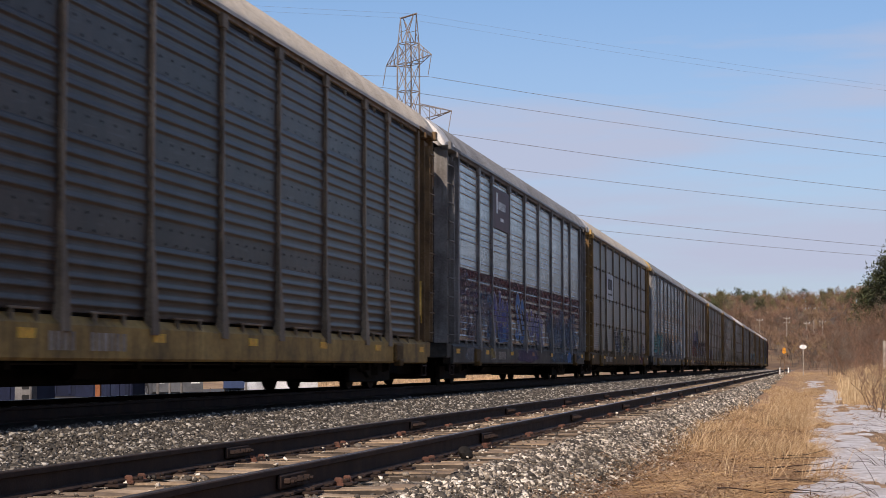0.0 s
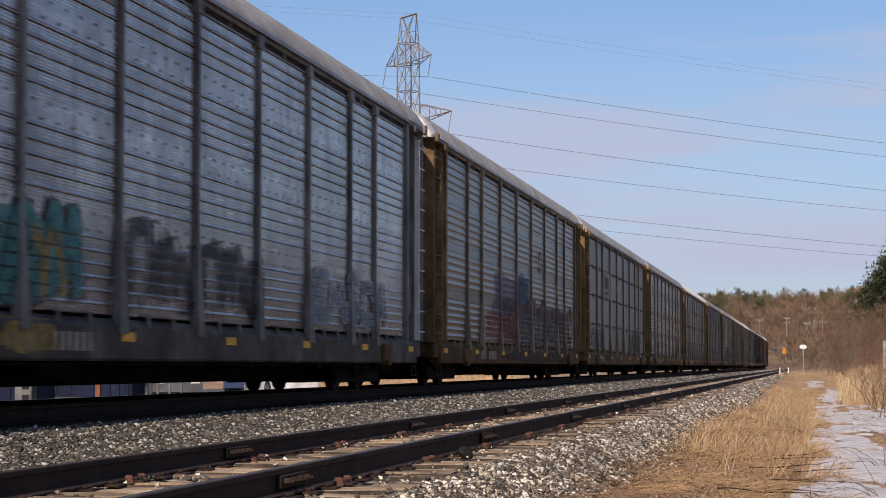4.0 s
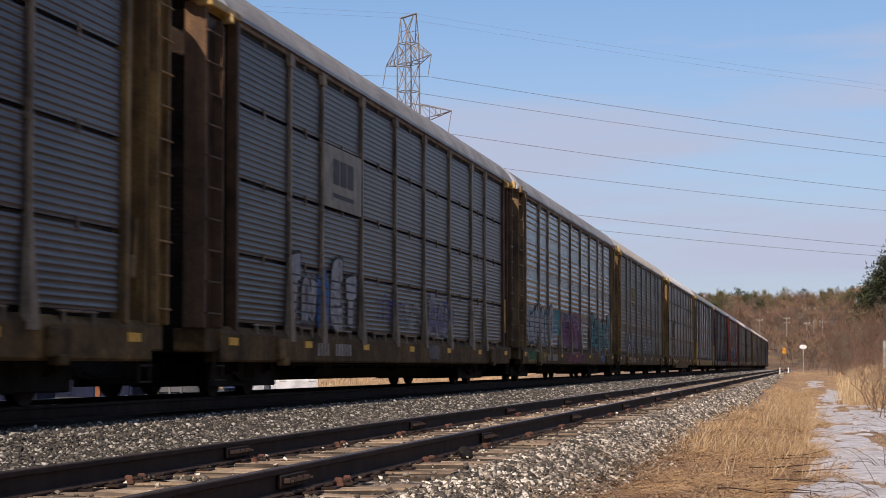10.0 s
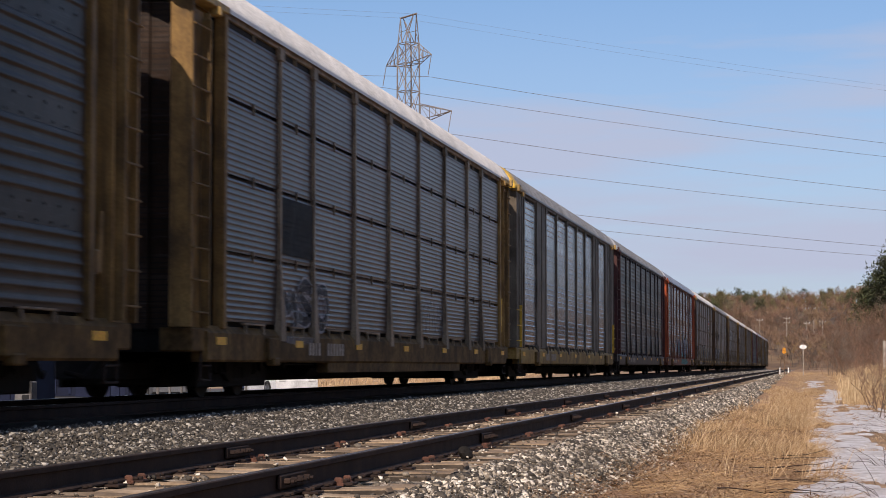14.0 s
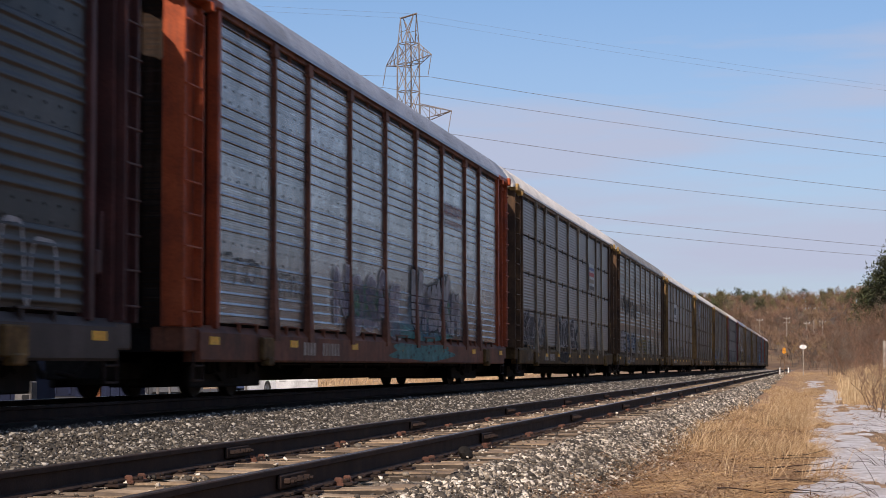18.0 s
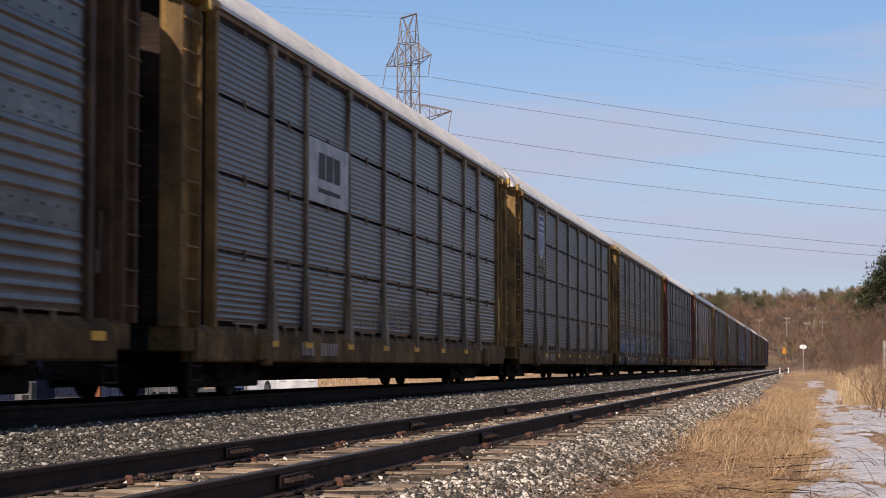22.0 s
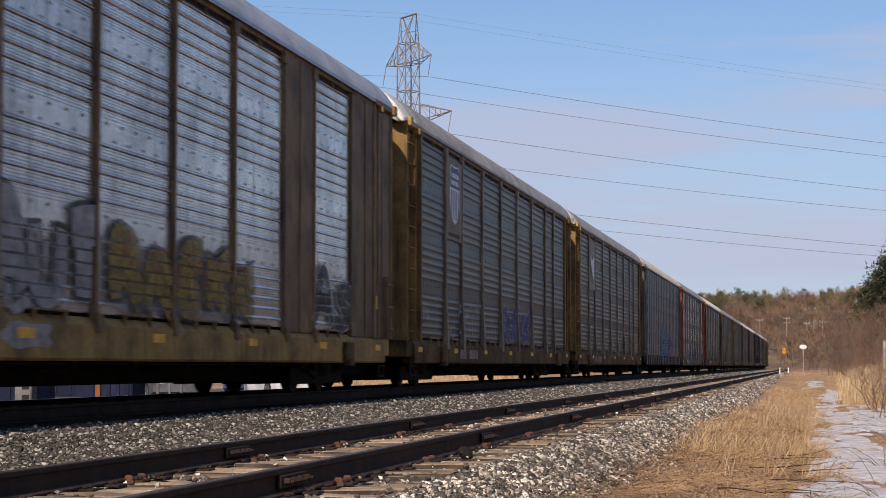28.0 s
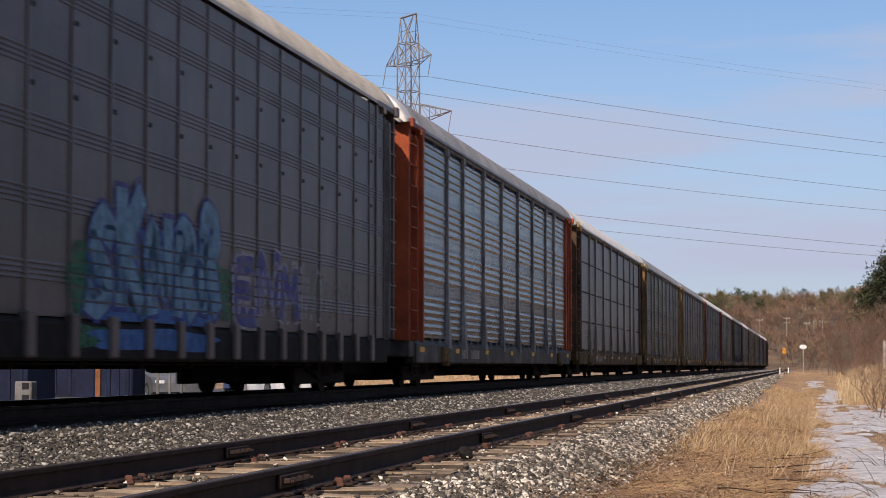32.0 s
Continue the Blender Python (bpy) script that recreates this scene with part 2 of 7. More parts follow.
    "straw": surface("flattened_straw", (0.30, 0.175, 0.082), (0.17, 0.095, 0.045), (0.42, 0.27, 0.14), 0.85, 0.0, 1.2, 20, 0.0, 0.1, None,
                     [(0.0, (0.15, 0.085, 0.04)), (0.5, (0.30, 0.18, 0.085)), (1.0, (0.50, 0.34, 0.18))]),
    "sooty_post": surface("sooty_brown_post", (0.050, 0.036, 0.033), (0.026, 0.018, 0.017), (0.082, 0.062, 0.057), 0.55, 0.0, 1.4, 30, 0.08, 0.1, (0.03, 0.02, 0.018), None, 0.25),
    "reed": surface("pale_reed_grass", (0.52, 0.38, 0.22), (0.34, 0.23, 0.12), (0.66, 0.52, 0.33), 0.8, 0.0, 1.2, 20, 0.0, 0.1, None,
                     [(0.0, (0.26, 0.165, 0.085)), (0.4, (0.48, 0.335, 0.18)), (1.0, (0.74, 0.58, 0.37))]),
    "litter": surface("dead_leaf_litter", (0.26, 0.15, 0.08), (0.14, 0.08, 0.045), (0.36, 0.22, 0.12), 0.85, 0.0, 3, 30, 0.0, 0.0, None,
                     [(0.0, (0.06, 0.034, 0.02)), (0.3, (0.17, 0.09, 0.045)), (0.65, (0.33, 0.20, 0.10)), (0.9, (0.47, 0.32, 0.18)), (1.0, (0.62, 0.47, 0.30))]),
    "olive": surface("olive_foliage", (0.25, 0.22, 0.105), (0.15, 0.132, 0.065), (0.34, 0.29, 0.145), 0.8, 0.0, 0.9, 20, 0.0, 0.35),
    "cane": surface("dark_bramble_cane", (0.055, 0.035, 0.027), (0.03, 0.02, 0.016), (0.09, 0.058, 0.042), 0.8, 0.0, 6, 30, 0.1, 0.2),
    "ballast_bed": surface("ballast_bed", (0.075, 0.068, 0.06), (0.025, 0.023, 0.021), (0.17, 0.155, 0.14), 0.95, 0.0, 14, 60, 0.8),
    # the train's shade on the bed, put in as a dark colour
    "shade_bed": surface("train_shade_bed", (0.026, 0.022, 0.019), (0.012, 0.010, 0.009), (0.05, 0.043, 0.036), 0.95, 0.0, 12, 60, 0.8, 0.0, None, None, 0.2),
    "field": surface("dry_grass_field", (0.34, 0.215, 0.115), (0.16, 0.095, 0.052), (0.46, 0.31, 0.175), 0.95, 0.0, 0.35, 9, 0.6),
    "grass": surface("dry_grass", (0.42, 0.265, 0.13), (0.26, 0.155, 0.075), (0.55, 0.37, 0.20), 0.8, 0.0, 1.2, 20, 0.0, 0.1, None,
                     [(0.0, (0.16, 0.095, 0.052)), (0.35, (0.35, 0.225, 0.118)), (0.7, (0.52, 0.36, 0.20)), (1.0, (0.72, 0.555, 0.35))]),
    "twig": surface("brown_twigs", (0.21, 0.13, 0.082), (0.12, 0.075, 0.049), (0.29, 0.19, 0.12), 0.85, 0.0, 2, 25, 0.0, 0.35),
    "red_twig": surface("reddish_twigs", (0.19, 0.108, 0.072), (0.11, 0.062, 0.043), (0.26, 0.155, 0.10), 0.85, 0.0, 2, 25, 0.0, 0.35),
    "ochre_twig": surface("ochre_twigs", (0.33, 0.215, 0.095), (0.21, 0.13, 0.06), (0.42, 0.28, 0.135), 0.85, 0.0, 2, 25, 0.0, 0.2),
    "bark": surface("grey_brown_bark", (0.14, 0.105, 0.08), (0.07, 0.052, 0.04), (0.23, 0.18, 0.14), 0.9, 0.0, 3, 25, 0.3, 0.2),
    "needles": surface("pine_needles", (0.095, 0.112, 0.042), (0.052, 0.065, 0.026), (0.15, 0.165, 0.065), 0.8, 0.0, 1.5, 20, 0.0, 0.35),
    "snow": surface("old_dirty_snow", (0.60, 0.565, 0.55), (0.36, 0.30, 0.255), (0.76, 0.74, 0.74), 0.6, 0.0, 2.6, 14, 0.2),
    "asphalt": surface("parking_asphalt", (0.07, 0.068, 0.066), (0.045, 0.044, 0.043), (0.12, 0.115, 0.11), 0.9, 0.0, 0.7, 30, 0.2),
    "pylon": surface("galvanised_lattice", (0.28, 0.25, 0.23), (0.19, 0.16, 0.14), (0.38, 0.35, 0.33), 0.6, 0.3, 0.4, 8, 0.0),
    "wire": surface("weathered_cable", (0.24, 0.23, 0.24), rough=0.6, metal=0.3, bump=0.0),
    "pole": surface("grey_pole_wood", (0.36, 0.31, 0.26), (0.22, 0.18, 0.15), (0.5, 0.45, 0.4), 0.85, 0.0, 2, 20, 0.1),
    "sign_white": surface("white_sign_face", (0.80, 0.80, 0.79), rough=0.5, scale=3, bump=0.0),
    "sign_orange": surface("orange_sign_face", (0.80, 0.33, 0.02), rough=0.5, scale=3, bump=0.0),
    "sign_tan": surface("tan_sign_plate", (0.235, 0.20, 0.145), (0.13, 0.11, 0.08), (0.31, 0.265, 0.195), 0.6, 0.0, 2.5, 30, 0.05),
    "sign_pale": surface("pale_sign_plate", (0.46, 0.475, 0.49), (0.26, 0.26, 0.265), (0.58, 0.60, 0.615), 0.55, 0.0, 2.5, 30, 0.05),
    "sign_maroon": surface("maroon_sign_plate", (0.075, 0.022, 0.03), rough=0.55, scale=3, bump=0.03),
    "ink": surface("faded_black_lettering", (0.05, 0.048, 0.05), rough=0.7, scale=8, bump=0.0),
    "blue": surface("shield_blue_paint", (0.05, 0.09, 0.28), (0.04, 0.06, 0.18), (0.09, 0.14, 0.36), 0.6, 0.0, 5, 40, 0.03),
    "red": surface("sign_red_paint", (0.45, 0.05, 0.045), rough=0.6, scale=5, bump=0.0),
    "green": surface("sign_green_paint", (0.03, 0.15, 0.09), rough=0.6, scale=5, bump=0.0),
    "silver": surface("silver_car_paint", (0.15, 0.155, 0.165), rough=0.35, metal=0.2, scale=1, bump=0.0),
    "white_car": surface("white_car_paint", (0.80, 0.80, 0.80), rough=0.3, scale=1, bump=0.0),
    "dark_car": surface("dark_blue_car_paint", (0.03, 0.045, 0.10), rough=0.25, metal=0.3, scale=1, bump=0.0),
    "glass_dark": surface("tinted_glass", (0.02, 0.022, 0.025), rough=0.08, scale=1, bump=0.0),
    "tyre": surface("black_rubber", (0.02, 0.02, 0.02), rough=0.85, scale=5, bump=0.05),
    "rim": surface("alloy_rim", (0.40, 0.40, 0.41), rough=0.35, metal=0.9, scale=4, bump=0.0),
    "blue_steel": surface("blue_container_paint", (0.010, 0.014, 0.038), (0.006, 0.009, 0.022), (0.016, 0.024, 0.055), 0.7, 0.0, 1, 20, 0.05, 0.0, None, None, 0.2),
    "dull_orange": surface("dull_orange_stake", (0.22, 0.07, 0.02), rough=0.7, scale=5, bump=0.0),
    "amber": surface("amber_marker", (0.92, 0.47, 0.02), rough=0.5, scale=8, bump=0.0),
}


def glint_runs(m, bright, amount):
    """Pale runs along the ribs, glints put in as colour, and dull runs, different on every panel."""
    nt = m.node_tree
    b = nt.nodes["Principled BSDF"]
    col = b.inputs["Base Color"].links[0].from_socket
    oi = nt.nodes.new("ShaderNodeObjectInfo")
    tcn = nt.nodes.new("ShaderNodeTexCoord")
    ad = nt.nodes.new("ShaderNodeVectorMath")
    ad.operation = "MULTIPLY_ADD"
    ad.inputs[1].default_value = (37.0, 53.0, 71.0)
    nt.links.new(oi.outputs["Random"], ad.inputs[0])
    nt.links.new(tcn.outputs["Object"], ad.inputs[2])
    for scale, stretch, pos, tone in ((1.0, (1, 1.3, 17), (0.56, 0.72), bright), (1.0, (1, 0.9, 5), (0.52, 0.75), tuple(c * 0.35 for c in bright)), (1.0, (1, 0.75, 0.7), (0.50, 0.72), (0.055, 0.045, 0.038))):
        mpn = nt.nodes.new("ShaderNodeMapping")
        mpn.inputs["Scale"].default_value = stretch
        nt.links.new(ad.outputs["Vector"], mpn.inputs["Vector"])
        n = nt.nodes.new("ShaderNodeTexNoise")
        n.inputs["Scale"].default_value, n.inputs["Detail"].default_value, n.inputs["Roughness"].default_value = scale, 5.0, 0.62
        nt.links.new(mpn.outputs["Vector"], n.inputs["Vector"])
        r = ramp(nt, [(pos[0], (0, 0, 0)), (pos[1], (amount,) * 3)])
        nt.links.new(n.outputs["Fac"], r.inputs["Fac"])
        col = mixc(nt, r.outputs["Color"], col, tone)
    nt.links.new(col, b.inputs["Base Color"])


glint_runs(M["panel_grey"], (0.191, 0.181, 0.176), 0.7)
glint_runs(M["panel_soft"], (0.42, 0.42, 0.43), 0.65)
glint_runs(M["panel_slat"], (0.128, 0.117, 0.120), 0.55)
glint_runs(M["panel_slat_dark"], (0.085, 0.075, 0.075), 0.5)
glint_runs(M["panel_mid"], (0.66, 0.68, 0.72), 0.6)
glint_runs(M["panel_bright"], (0.80, 0.82, 0.85), 0.28)
glint_runs(M["panel_sooty"], (0.050, 0.045, 0.044), 0.6)
glint_runs(M["panel_dark"], (0.090, 0.082, 0.080), 0.6)


def holed(m):
    """Rows of small dark vent holes in the ribbed sheets; the flat bands have none."""
    nt = m.node_tree
    b = nt.nodes["Principled BSDF"]
    col = b.inputs["Base Color"].links[0].from_socket
    tcn, sep = nt.nodes.new("ShaderNodeTexCoord"), nt.nodes.new("ShaderNodeSeparateXYZ")
    nt.links.new(tcn.outputs["Object"], sep.inputs["Vector"])

    def calc(op, a, b=0.0, c=0.0):
        n = nt.nodes.new("ShaderNodeMath")
        n.operation = op
        for k, v in enumerate((a, b, c)):
            if isinstance(v, bpy.types.NodeSocket):
                nt.links.new(v, n.inputs[k])
            else:
                n.inputs[k].default_value = v
        return n.outputs["Value"]
    row = calc("FLOOR", calc("DIVIDE", sep.outputs["Z"], 0.036))
    along = calc("FRACT", calc("ADD", calc("DIVIDE", sep.outputs["Y"], 0.078), calc("MULTIPLY", row, 0.5)))
    up = calc("FRACT", calc("DIVIDE", sep.outputs["Z"], 0.036))
    hole = calc("MULTIPLY", calc("LESS_THAN", along, 0.5), calc("LESS_THAN", up, 0.42))
    for z in (1.88, 2.93, 3.98):
        hole = calc("MULTIPLY", hole, calc("SUBTRACT", 1.0, calc("COMPARE", sep.outputs["Z"], z + 0.135, 0.135)))
    nt.links.new(mixc(nt, calc("MULTIPLY", hole, 0.8), col, (0.018, 0.017, 0.018)), b.inputs["Base Color"])


for n in ("panel_grey", "panel_soft", "panel_mid", "panel_bright", "panel_dark", "panel_sooty"):
    holed(M[n])


def stony(m):
    """A bed in which single stones show as pale and dark cells."""
    nt = m.node_tree
    b = nt.nodes["Principled BSDF"]
    tcn, vo = nt.nodes.new("ShaderNodeTexCoord"), nt.nodes.new("ShaderNodeTexVoronoi")
    vo.inputs["Scale"].default_value = 17.0
    nt.links.new(tcn.outputs["Object"], vo.inputs["Vector"])
    r = ramp(nt, [(0.2, (0.045, 0.038, 0.031)), (0.45, (0.15, 0.125, 0.098)), (0.62, (0.30, 0.255, 0.205)), (0.85, (0.60, 0.53, 0.44))])
    nt.links.new(vo.outputs["Color"], r.inputs["Fac"])
    nt.links.new(r.outputs["Color"], b.inputs["Base Color"])


stony(M["ballast_bed"])


def patchy(m):
    """Drifts of dark and of pale stones half a metre across."""
    nt = m.node_tree
    b = nt.nodes["Principled BSDF"]
    col = b.inputs["Base Color"].links[0].from_socket
    r = ramp(nt, [(0.36, (0.55, 0.53, 0.50)), (0.55, (1.32, 1.30, 1.26))])
    nt.links.new(noise_tex(nt, 1.3, 5), r.inputs["Fac"])
    nt.links.new(mixc(nt, 1.0, col, r.outputs["Color"], "MULTIPLY"), b.inputs["Base Color"])


patchy(M["stone"])
patchy(M["ballast_bed"])


def stone_by_thing():
    """Single stones take their shade from the thing itself."""
    m = surface("single_ballast_stone", (0.34, 0.325, 0.30), rough=0.85, scale=9, fine=90, bump=0.3)
    nt = m.node_tree
    oi = nt.nodes.new("ShaderNodeObjectInfo")
    r = ramp(nt, [(0.0, (0.02, 0.018, 0.016)), (0.35, (0.07, 0.06, 0.05)), (0.55, (0.20, 0.175, 0.15)), (0.75, (0.34, 0.305, 0.26)), (1.0, (0.62, 0.58, 0.52))])
    nt.links.new(oi.outputs["Random"], r.inputs["Fac"])
    nt.links.new(r.outputs["Color"], nt.nodes["Principled BSDF"].inputs["Base Color"])
    return m


M["single_stone"] = stone_by_thing()


def zoned_ground():
    """Dry grass over soil; bare brown soil at the ballast's foot and leaf litter on the hill."""
    m = M["field"]
    nt = m.node_tree
    b = nt.nodes["Principled BSDF"]
    col = b.inputs["Base Color"].links[0].from_socket
    tcn, sep = nt.nodes.new("ShaderNodeTexCoord"), nt.nodes.new("ShaderNodeSeparateXYZ")
    nt.links.new(tcn.outputs["Object"], sep.inputs["Vector"])
    n = noise_tex(nt, 0.9, 5)
    ad = nt.nodes.new("ShaderNodeMath")
    ad.operation = "MULTIPLY_ADD"
    ad.inputs[1].default_value = 1.6
    nt.links.new(n, ad.inputs[0])
    nt.links.new(sep.outputs["X"], ad.inputs[2])
    mr = nt.nodes.new("ShaderNodeMapRange")
    mr.inputs["From Min"].default_value, mr.inputs["From Max"].default_value = -0.9, 0.5
    mr.inputs["To Min"].default_value, mr.inputs["To Max"].default_value = 1.0, 0.15
    nt.links.new(ad.outputs["Value"], mr.inputs["Value"])
    side = nt.nodes.new("ShaderNodeMath")
    side.operation = "GREATER_THAN"
    side.inputs[1].default_value = -6.0
    nt.links.new(sep.outputs["X"], side.inputs[0])
    both = nt.nodes.new("ShaderNodeMath")
    both.operation = "MULTIPLY"
    nt.links.new(mr.outputs["Result"], both.inputs[0])
    nt.links.new(side.outputs["Value"], both.inputs[1])
    n2 = noise_tex(nt, 24, 6)
    rs = ramp(nt, [(0.3, (0.115, 0.058, 0.030)), (0.5, (0.29, 0.165, 0.085)), (0.70, (0.50, 0.34, 0.195))])
    nt.links.new(n2, rs.inputs["Fac"])
    col = mixc(nt, both.outputs["Value"], col, rs.outputs["Color"])
    hr = nt.nodes.new("ShaderNodeMapRange")
    hr.inputs["From Min"].default_value, hr.inputs["From Max"].default_value = 330, 460
    nt.links.new(sep.outputs["Y"], hr.inputs["Value"])
    nl = noise_tex(nt, 0.09, 5)
    rl = ramp(nt, [(0.3, (0.085, 0.055, 0.035)), (0.5, (0.16, 0.10, 0.06)), (0.7, (0.27, 0.175, 0.085))])
    nt.links.new(nl, rl.inputs["Fac"])
    col = mixc(nt, hr.outputs["Result"], col, rl.outputs["Color"])
    # the bank's ground is darkened so that it bounces less light onto the cars
    br = nt.nodes.new("ShaderNodeMapRange")
    br.inputs["From Min"].default_value, br.inputs["From Max"].default_value = 4.0, 7.0
    nt.links.new(sep.outputs["X"], br.inputs["Value"])
    nb = noise_tex(nt, 1.1, 6)
    rb = ramp(nt, [(0.3, (0.045, 0.030, 0.020)), (0.5, (0.085, 0.056, 0.036)), (0.7, (0.15, 0.10, 0.06))])
    nt.links.new(nb, rb.inputs["Fac"])
    col = mixc(nt, br.outputs["Result"], col, rb.outputs["Color"])
    nt.links.new(col, b.inputs["Base Color"])


zoned_ground()
SPRAY = {n: faded("spray_" + n, c, k) for n, c, k in (
    ("white", (0.52, 0.52, 0.54), 0.75), ("pale", (0.33, 0.325, 0.34), 0.55), ("pink", (0.40, 0.12, 0.19), 0.6), ("teal", (0.08, 0.30, 0.31), 0.85),
    ("green", (0.03, 0.17, 0.09), 0.9), ("blue", (0.06, 0.17, 0.42), 1.0), ("sky", (0.20, 0.38, 0.50), 0.9), ("purple", (0.14, 0.08, 0.22), 0.6),
    ("navy", (0.045, 0.10, 0.17), 0.8), ("black", (0.02, 0.02, 0.025), 0.85), ("red", (0.34, 0.07, 0.05), 0.75), ("ochre", (0.42, 0.30, 0.09), 0.75), ("mist", (0.15, 0.29, 0.42), 0.5), ("violet", (0.07, 0.08, 0.33), 0.8), ("rust", (0.085, 0.04, 0.036), 0.75), ("lilac", (0.27, 0.24, 0.33), 0.6))}


# ---- builders ----
def part(name, bm, material, parent=None, label="", at=None):
    """Links a bmesh, or a mesh, as one mesh object under a thing or a part."""
    if isinstance(bm, bmesh.types.BMesh):
        me = bpy.data.meshes.new(name)
        bm.to_mesh(me)
        bm.free()
    else:
        me = bm
    if material and not me.materials:
        me.materials.append(M[material] if isinstance(material, str) else material)
    ob = new(name, me)
    if parent is not None:
        ob.parent = parent
    if at is not None:
        ob.matrix_basis = at
    if label:
        tagged(ob, label)
    return ob


def raw(name, verts, faces, material=None):
    me = bpy.data.meshes.new(name)
    me.from_pydata([tuple(v) for v in verts], [], [tuple(f) for f in faces])
    if material:
        me.materials.append(M[material] if isinstance(material, str) else material)
    return me


def empty(name, m, label, category, group="", kind=""):
    ob = new(name)
    ob.empty_display_size = 0.3
    ob.matrix_basis = m
    return tagged(ob, label, category, group, kind)


def box(bm, x0, x1, y0, y1, z0, z1, bev=0.0, m=None):
    vs = bmesh.ops.create_cube(bm, size=1.0)["verts"]
    bmesh.ops.scale(bm, vec=(x1 - x0, y1 - y0, z1 - z0), verts=vs)
    bmesh.ops.translate(bm, vec=((x0 + x1) / 2, (y0 + y1) / 2, (z0 + z1) / 2), verts=vs)
    if bev:
        es = list({e for v in vs for e in v.link_edges})
        r = bmesh.ops.bevel(bm, geom=es, offset=bev, segments=1, affect="EDGES")
        vs = list({v for f in r["faces"] for v in f.verts} | {v for v in vs if v.is_valid})
    if m is not None:
        bmesh.ops.transform(bm, matrix=m, verts=vs)
    return vs


def cyl(bm, p, q, r, n=8, r2=None):
    """A bar from p to q, tapering from r to r2."""
    p, q = Vector(p), Vector(q)
    d = q - p
    m = Matrix.Translation((p + q) / 2) @ d.to_track_quat("Z", "Y").to_matrix().to_4x4()
    return bmesh.ops.create_cone(bm, cap_ends=True, segments=n, radius1=r, radius2=r if r2 is None else r2, depth=d.length, matrix=m)["verts"]


def extrude_profile(bm, prof, y0, y1, closed=True):
    """A profile of (x, z) drawn along y."""
    a = [bm.verts.new((x, y0, z)) for x, z in prof]
    b = [bm.verts.new((x, y1, z)) for x, z in prof]
    n = len(prof)
    for i in range(n if closed else n - 1):
        j = (i + 1) % n
        bm.faces.new((a[i], b[i], b[j], a[j]))
    if closed:
        bm.faces.new(a)
        bm.faces.new(b[::-1])
    bmesh.ops.recalc_face_normals(bm, faces=bm.faces)


# ---- the plan of the line ----
TRAIN_X, NEAR_X = -9.17, -4.015      # centre lines of the two tracks
NEAR_Z = -0.198                      # top of the near track's rails below the train's
BEND_AT, BEND_R = 380.0, 1200.0      # where the line bends to the left, and how tightly


def line_at(u, x):
    """Place and heading on a line that runs at x beside the train's track."""
    if u <= BEND_AT:
        return x, u, 0.0
    r = BEND_R + (x - TRAIN_X)
    a = (u - BEND_AT) / BEND_R
    return TRAIN_X - BEND_R + r * math.cos(a), BEND_AT + r * math.sin(a), a


def sheet_along(name, prof, us, material):
    """A strip with the cross-section prof of (x, z), swept along the line."""
    vs, fs, n = [], [], len(prof)
    for u in us:
        for x, z in prof:
            px, py, a = line_at(u, x)
            vs.append((px, py, z))
    for i in range(len(us) - 1):
        for j in range(n - 1):
            k = i * n + j
            fs.append((k, k + 1, k + n + 1, k + n))
    return raw(name, vs, fs, material)


LINE_US = [-30, 0, 10, 20, 40, 80, 160, 260, 340] + [380 + 12 * i for i in range(26)]


# ---- ground, ballast and tracks ----
def ground_z(x, y):
    """Height of the open ground."""
    z = -0.86
    if -2.5 < x < -0.6:              # soil at the foot of the ballast
        z += 0.15 * min((-0.6 - x) / 1.4, 1.0)
    if x > -2.4 and y > 70:          # the verge climbs to the level of the rails
        t = min((y - 70) / 150.0, 1.0)
        z += 0.56 * t * t * (3 - 2 * t)
    if y > 420:                      # wooded hill that closes the view
        t = min((y - 420) / 300.0, 1.0)
        z += 21.0 * t * t * (3 - 2 * t)
    if x > 2.2:                      # bank on the side away from the rails
        t = min((x - 2.2) / 22.0, 1.0)
        z += 9.0 * t * t * (3 - 2 * t) * (1.0 if y < 150 else max(0.3, 1 - (y - 150) / 120.0))
    if x < -30 and y > 60:           # low bank behind the parking lot
        z += 1.2 * min((-30 - x) / 25.0, 1.0)
    return z


def build_ground():
    xs = [-2600, -1200, -600, -300, -180, -120, -90, -70, -55, -45, -36, -30, -24, -18, -13] + [-12 + 0.6 * i for i in range(36)] + [11, 13, 16, 20, 26, 34, 46, 60, 90, 140, 220, 400, 800, 1600, 2600]
    ys = [-2600, -900, -300, -100, -40, -10, 0, 5] + [8 + 0.9 * i for i in range(60)] + [64, 68, 74, 82, 92, 105, 120, 140, 165, 195, 230, 270, 310, 350, 390] + [420 + 22 * i for i in range(17)] + [850, 1000, 1400, 2000, 3000]
    vs, fs, n = [], [], len(xs)
    for y in ys:
        for x in xs:
            rough = 0.05 * noise.noise(Vector((x * 0.7, y * 0.35, 0))) + 0.02 * noise.noise(Vector((x * 2.3, y * 1.2, 3)))
            z = ground_z(x, y) + rough
            if -13.5 < x < -2.1 and y < 420:
                z = -0.95
            vs.append((x, y, z))
    for i in range(len(ys) - 1):
        for j in range(n - 1):
            k = i * n + j
            fs.append((k, k + 1, k + n + 1, k + n))
    ob = part("ground", raw("ground", vs, fs, "field"), None)
    for p in ob.data.polygons:
        p.use_smooth = True
    return tagged(ob, "dry straw-coloured grass and brown soil beside the tracks", "ground", "", "structure")


build_ground()

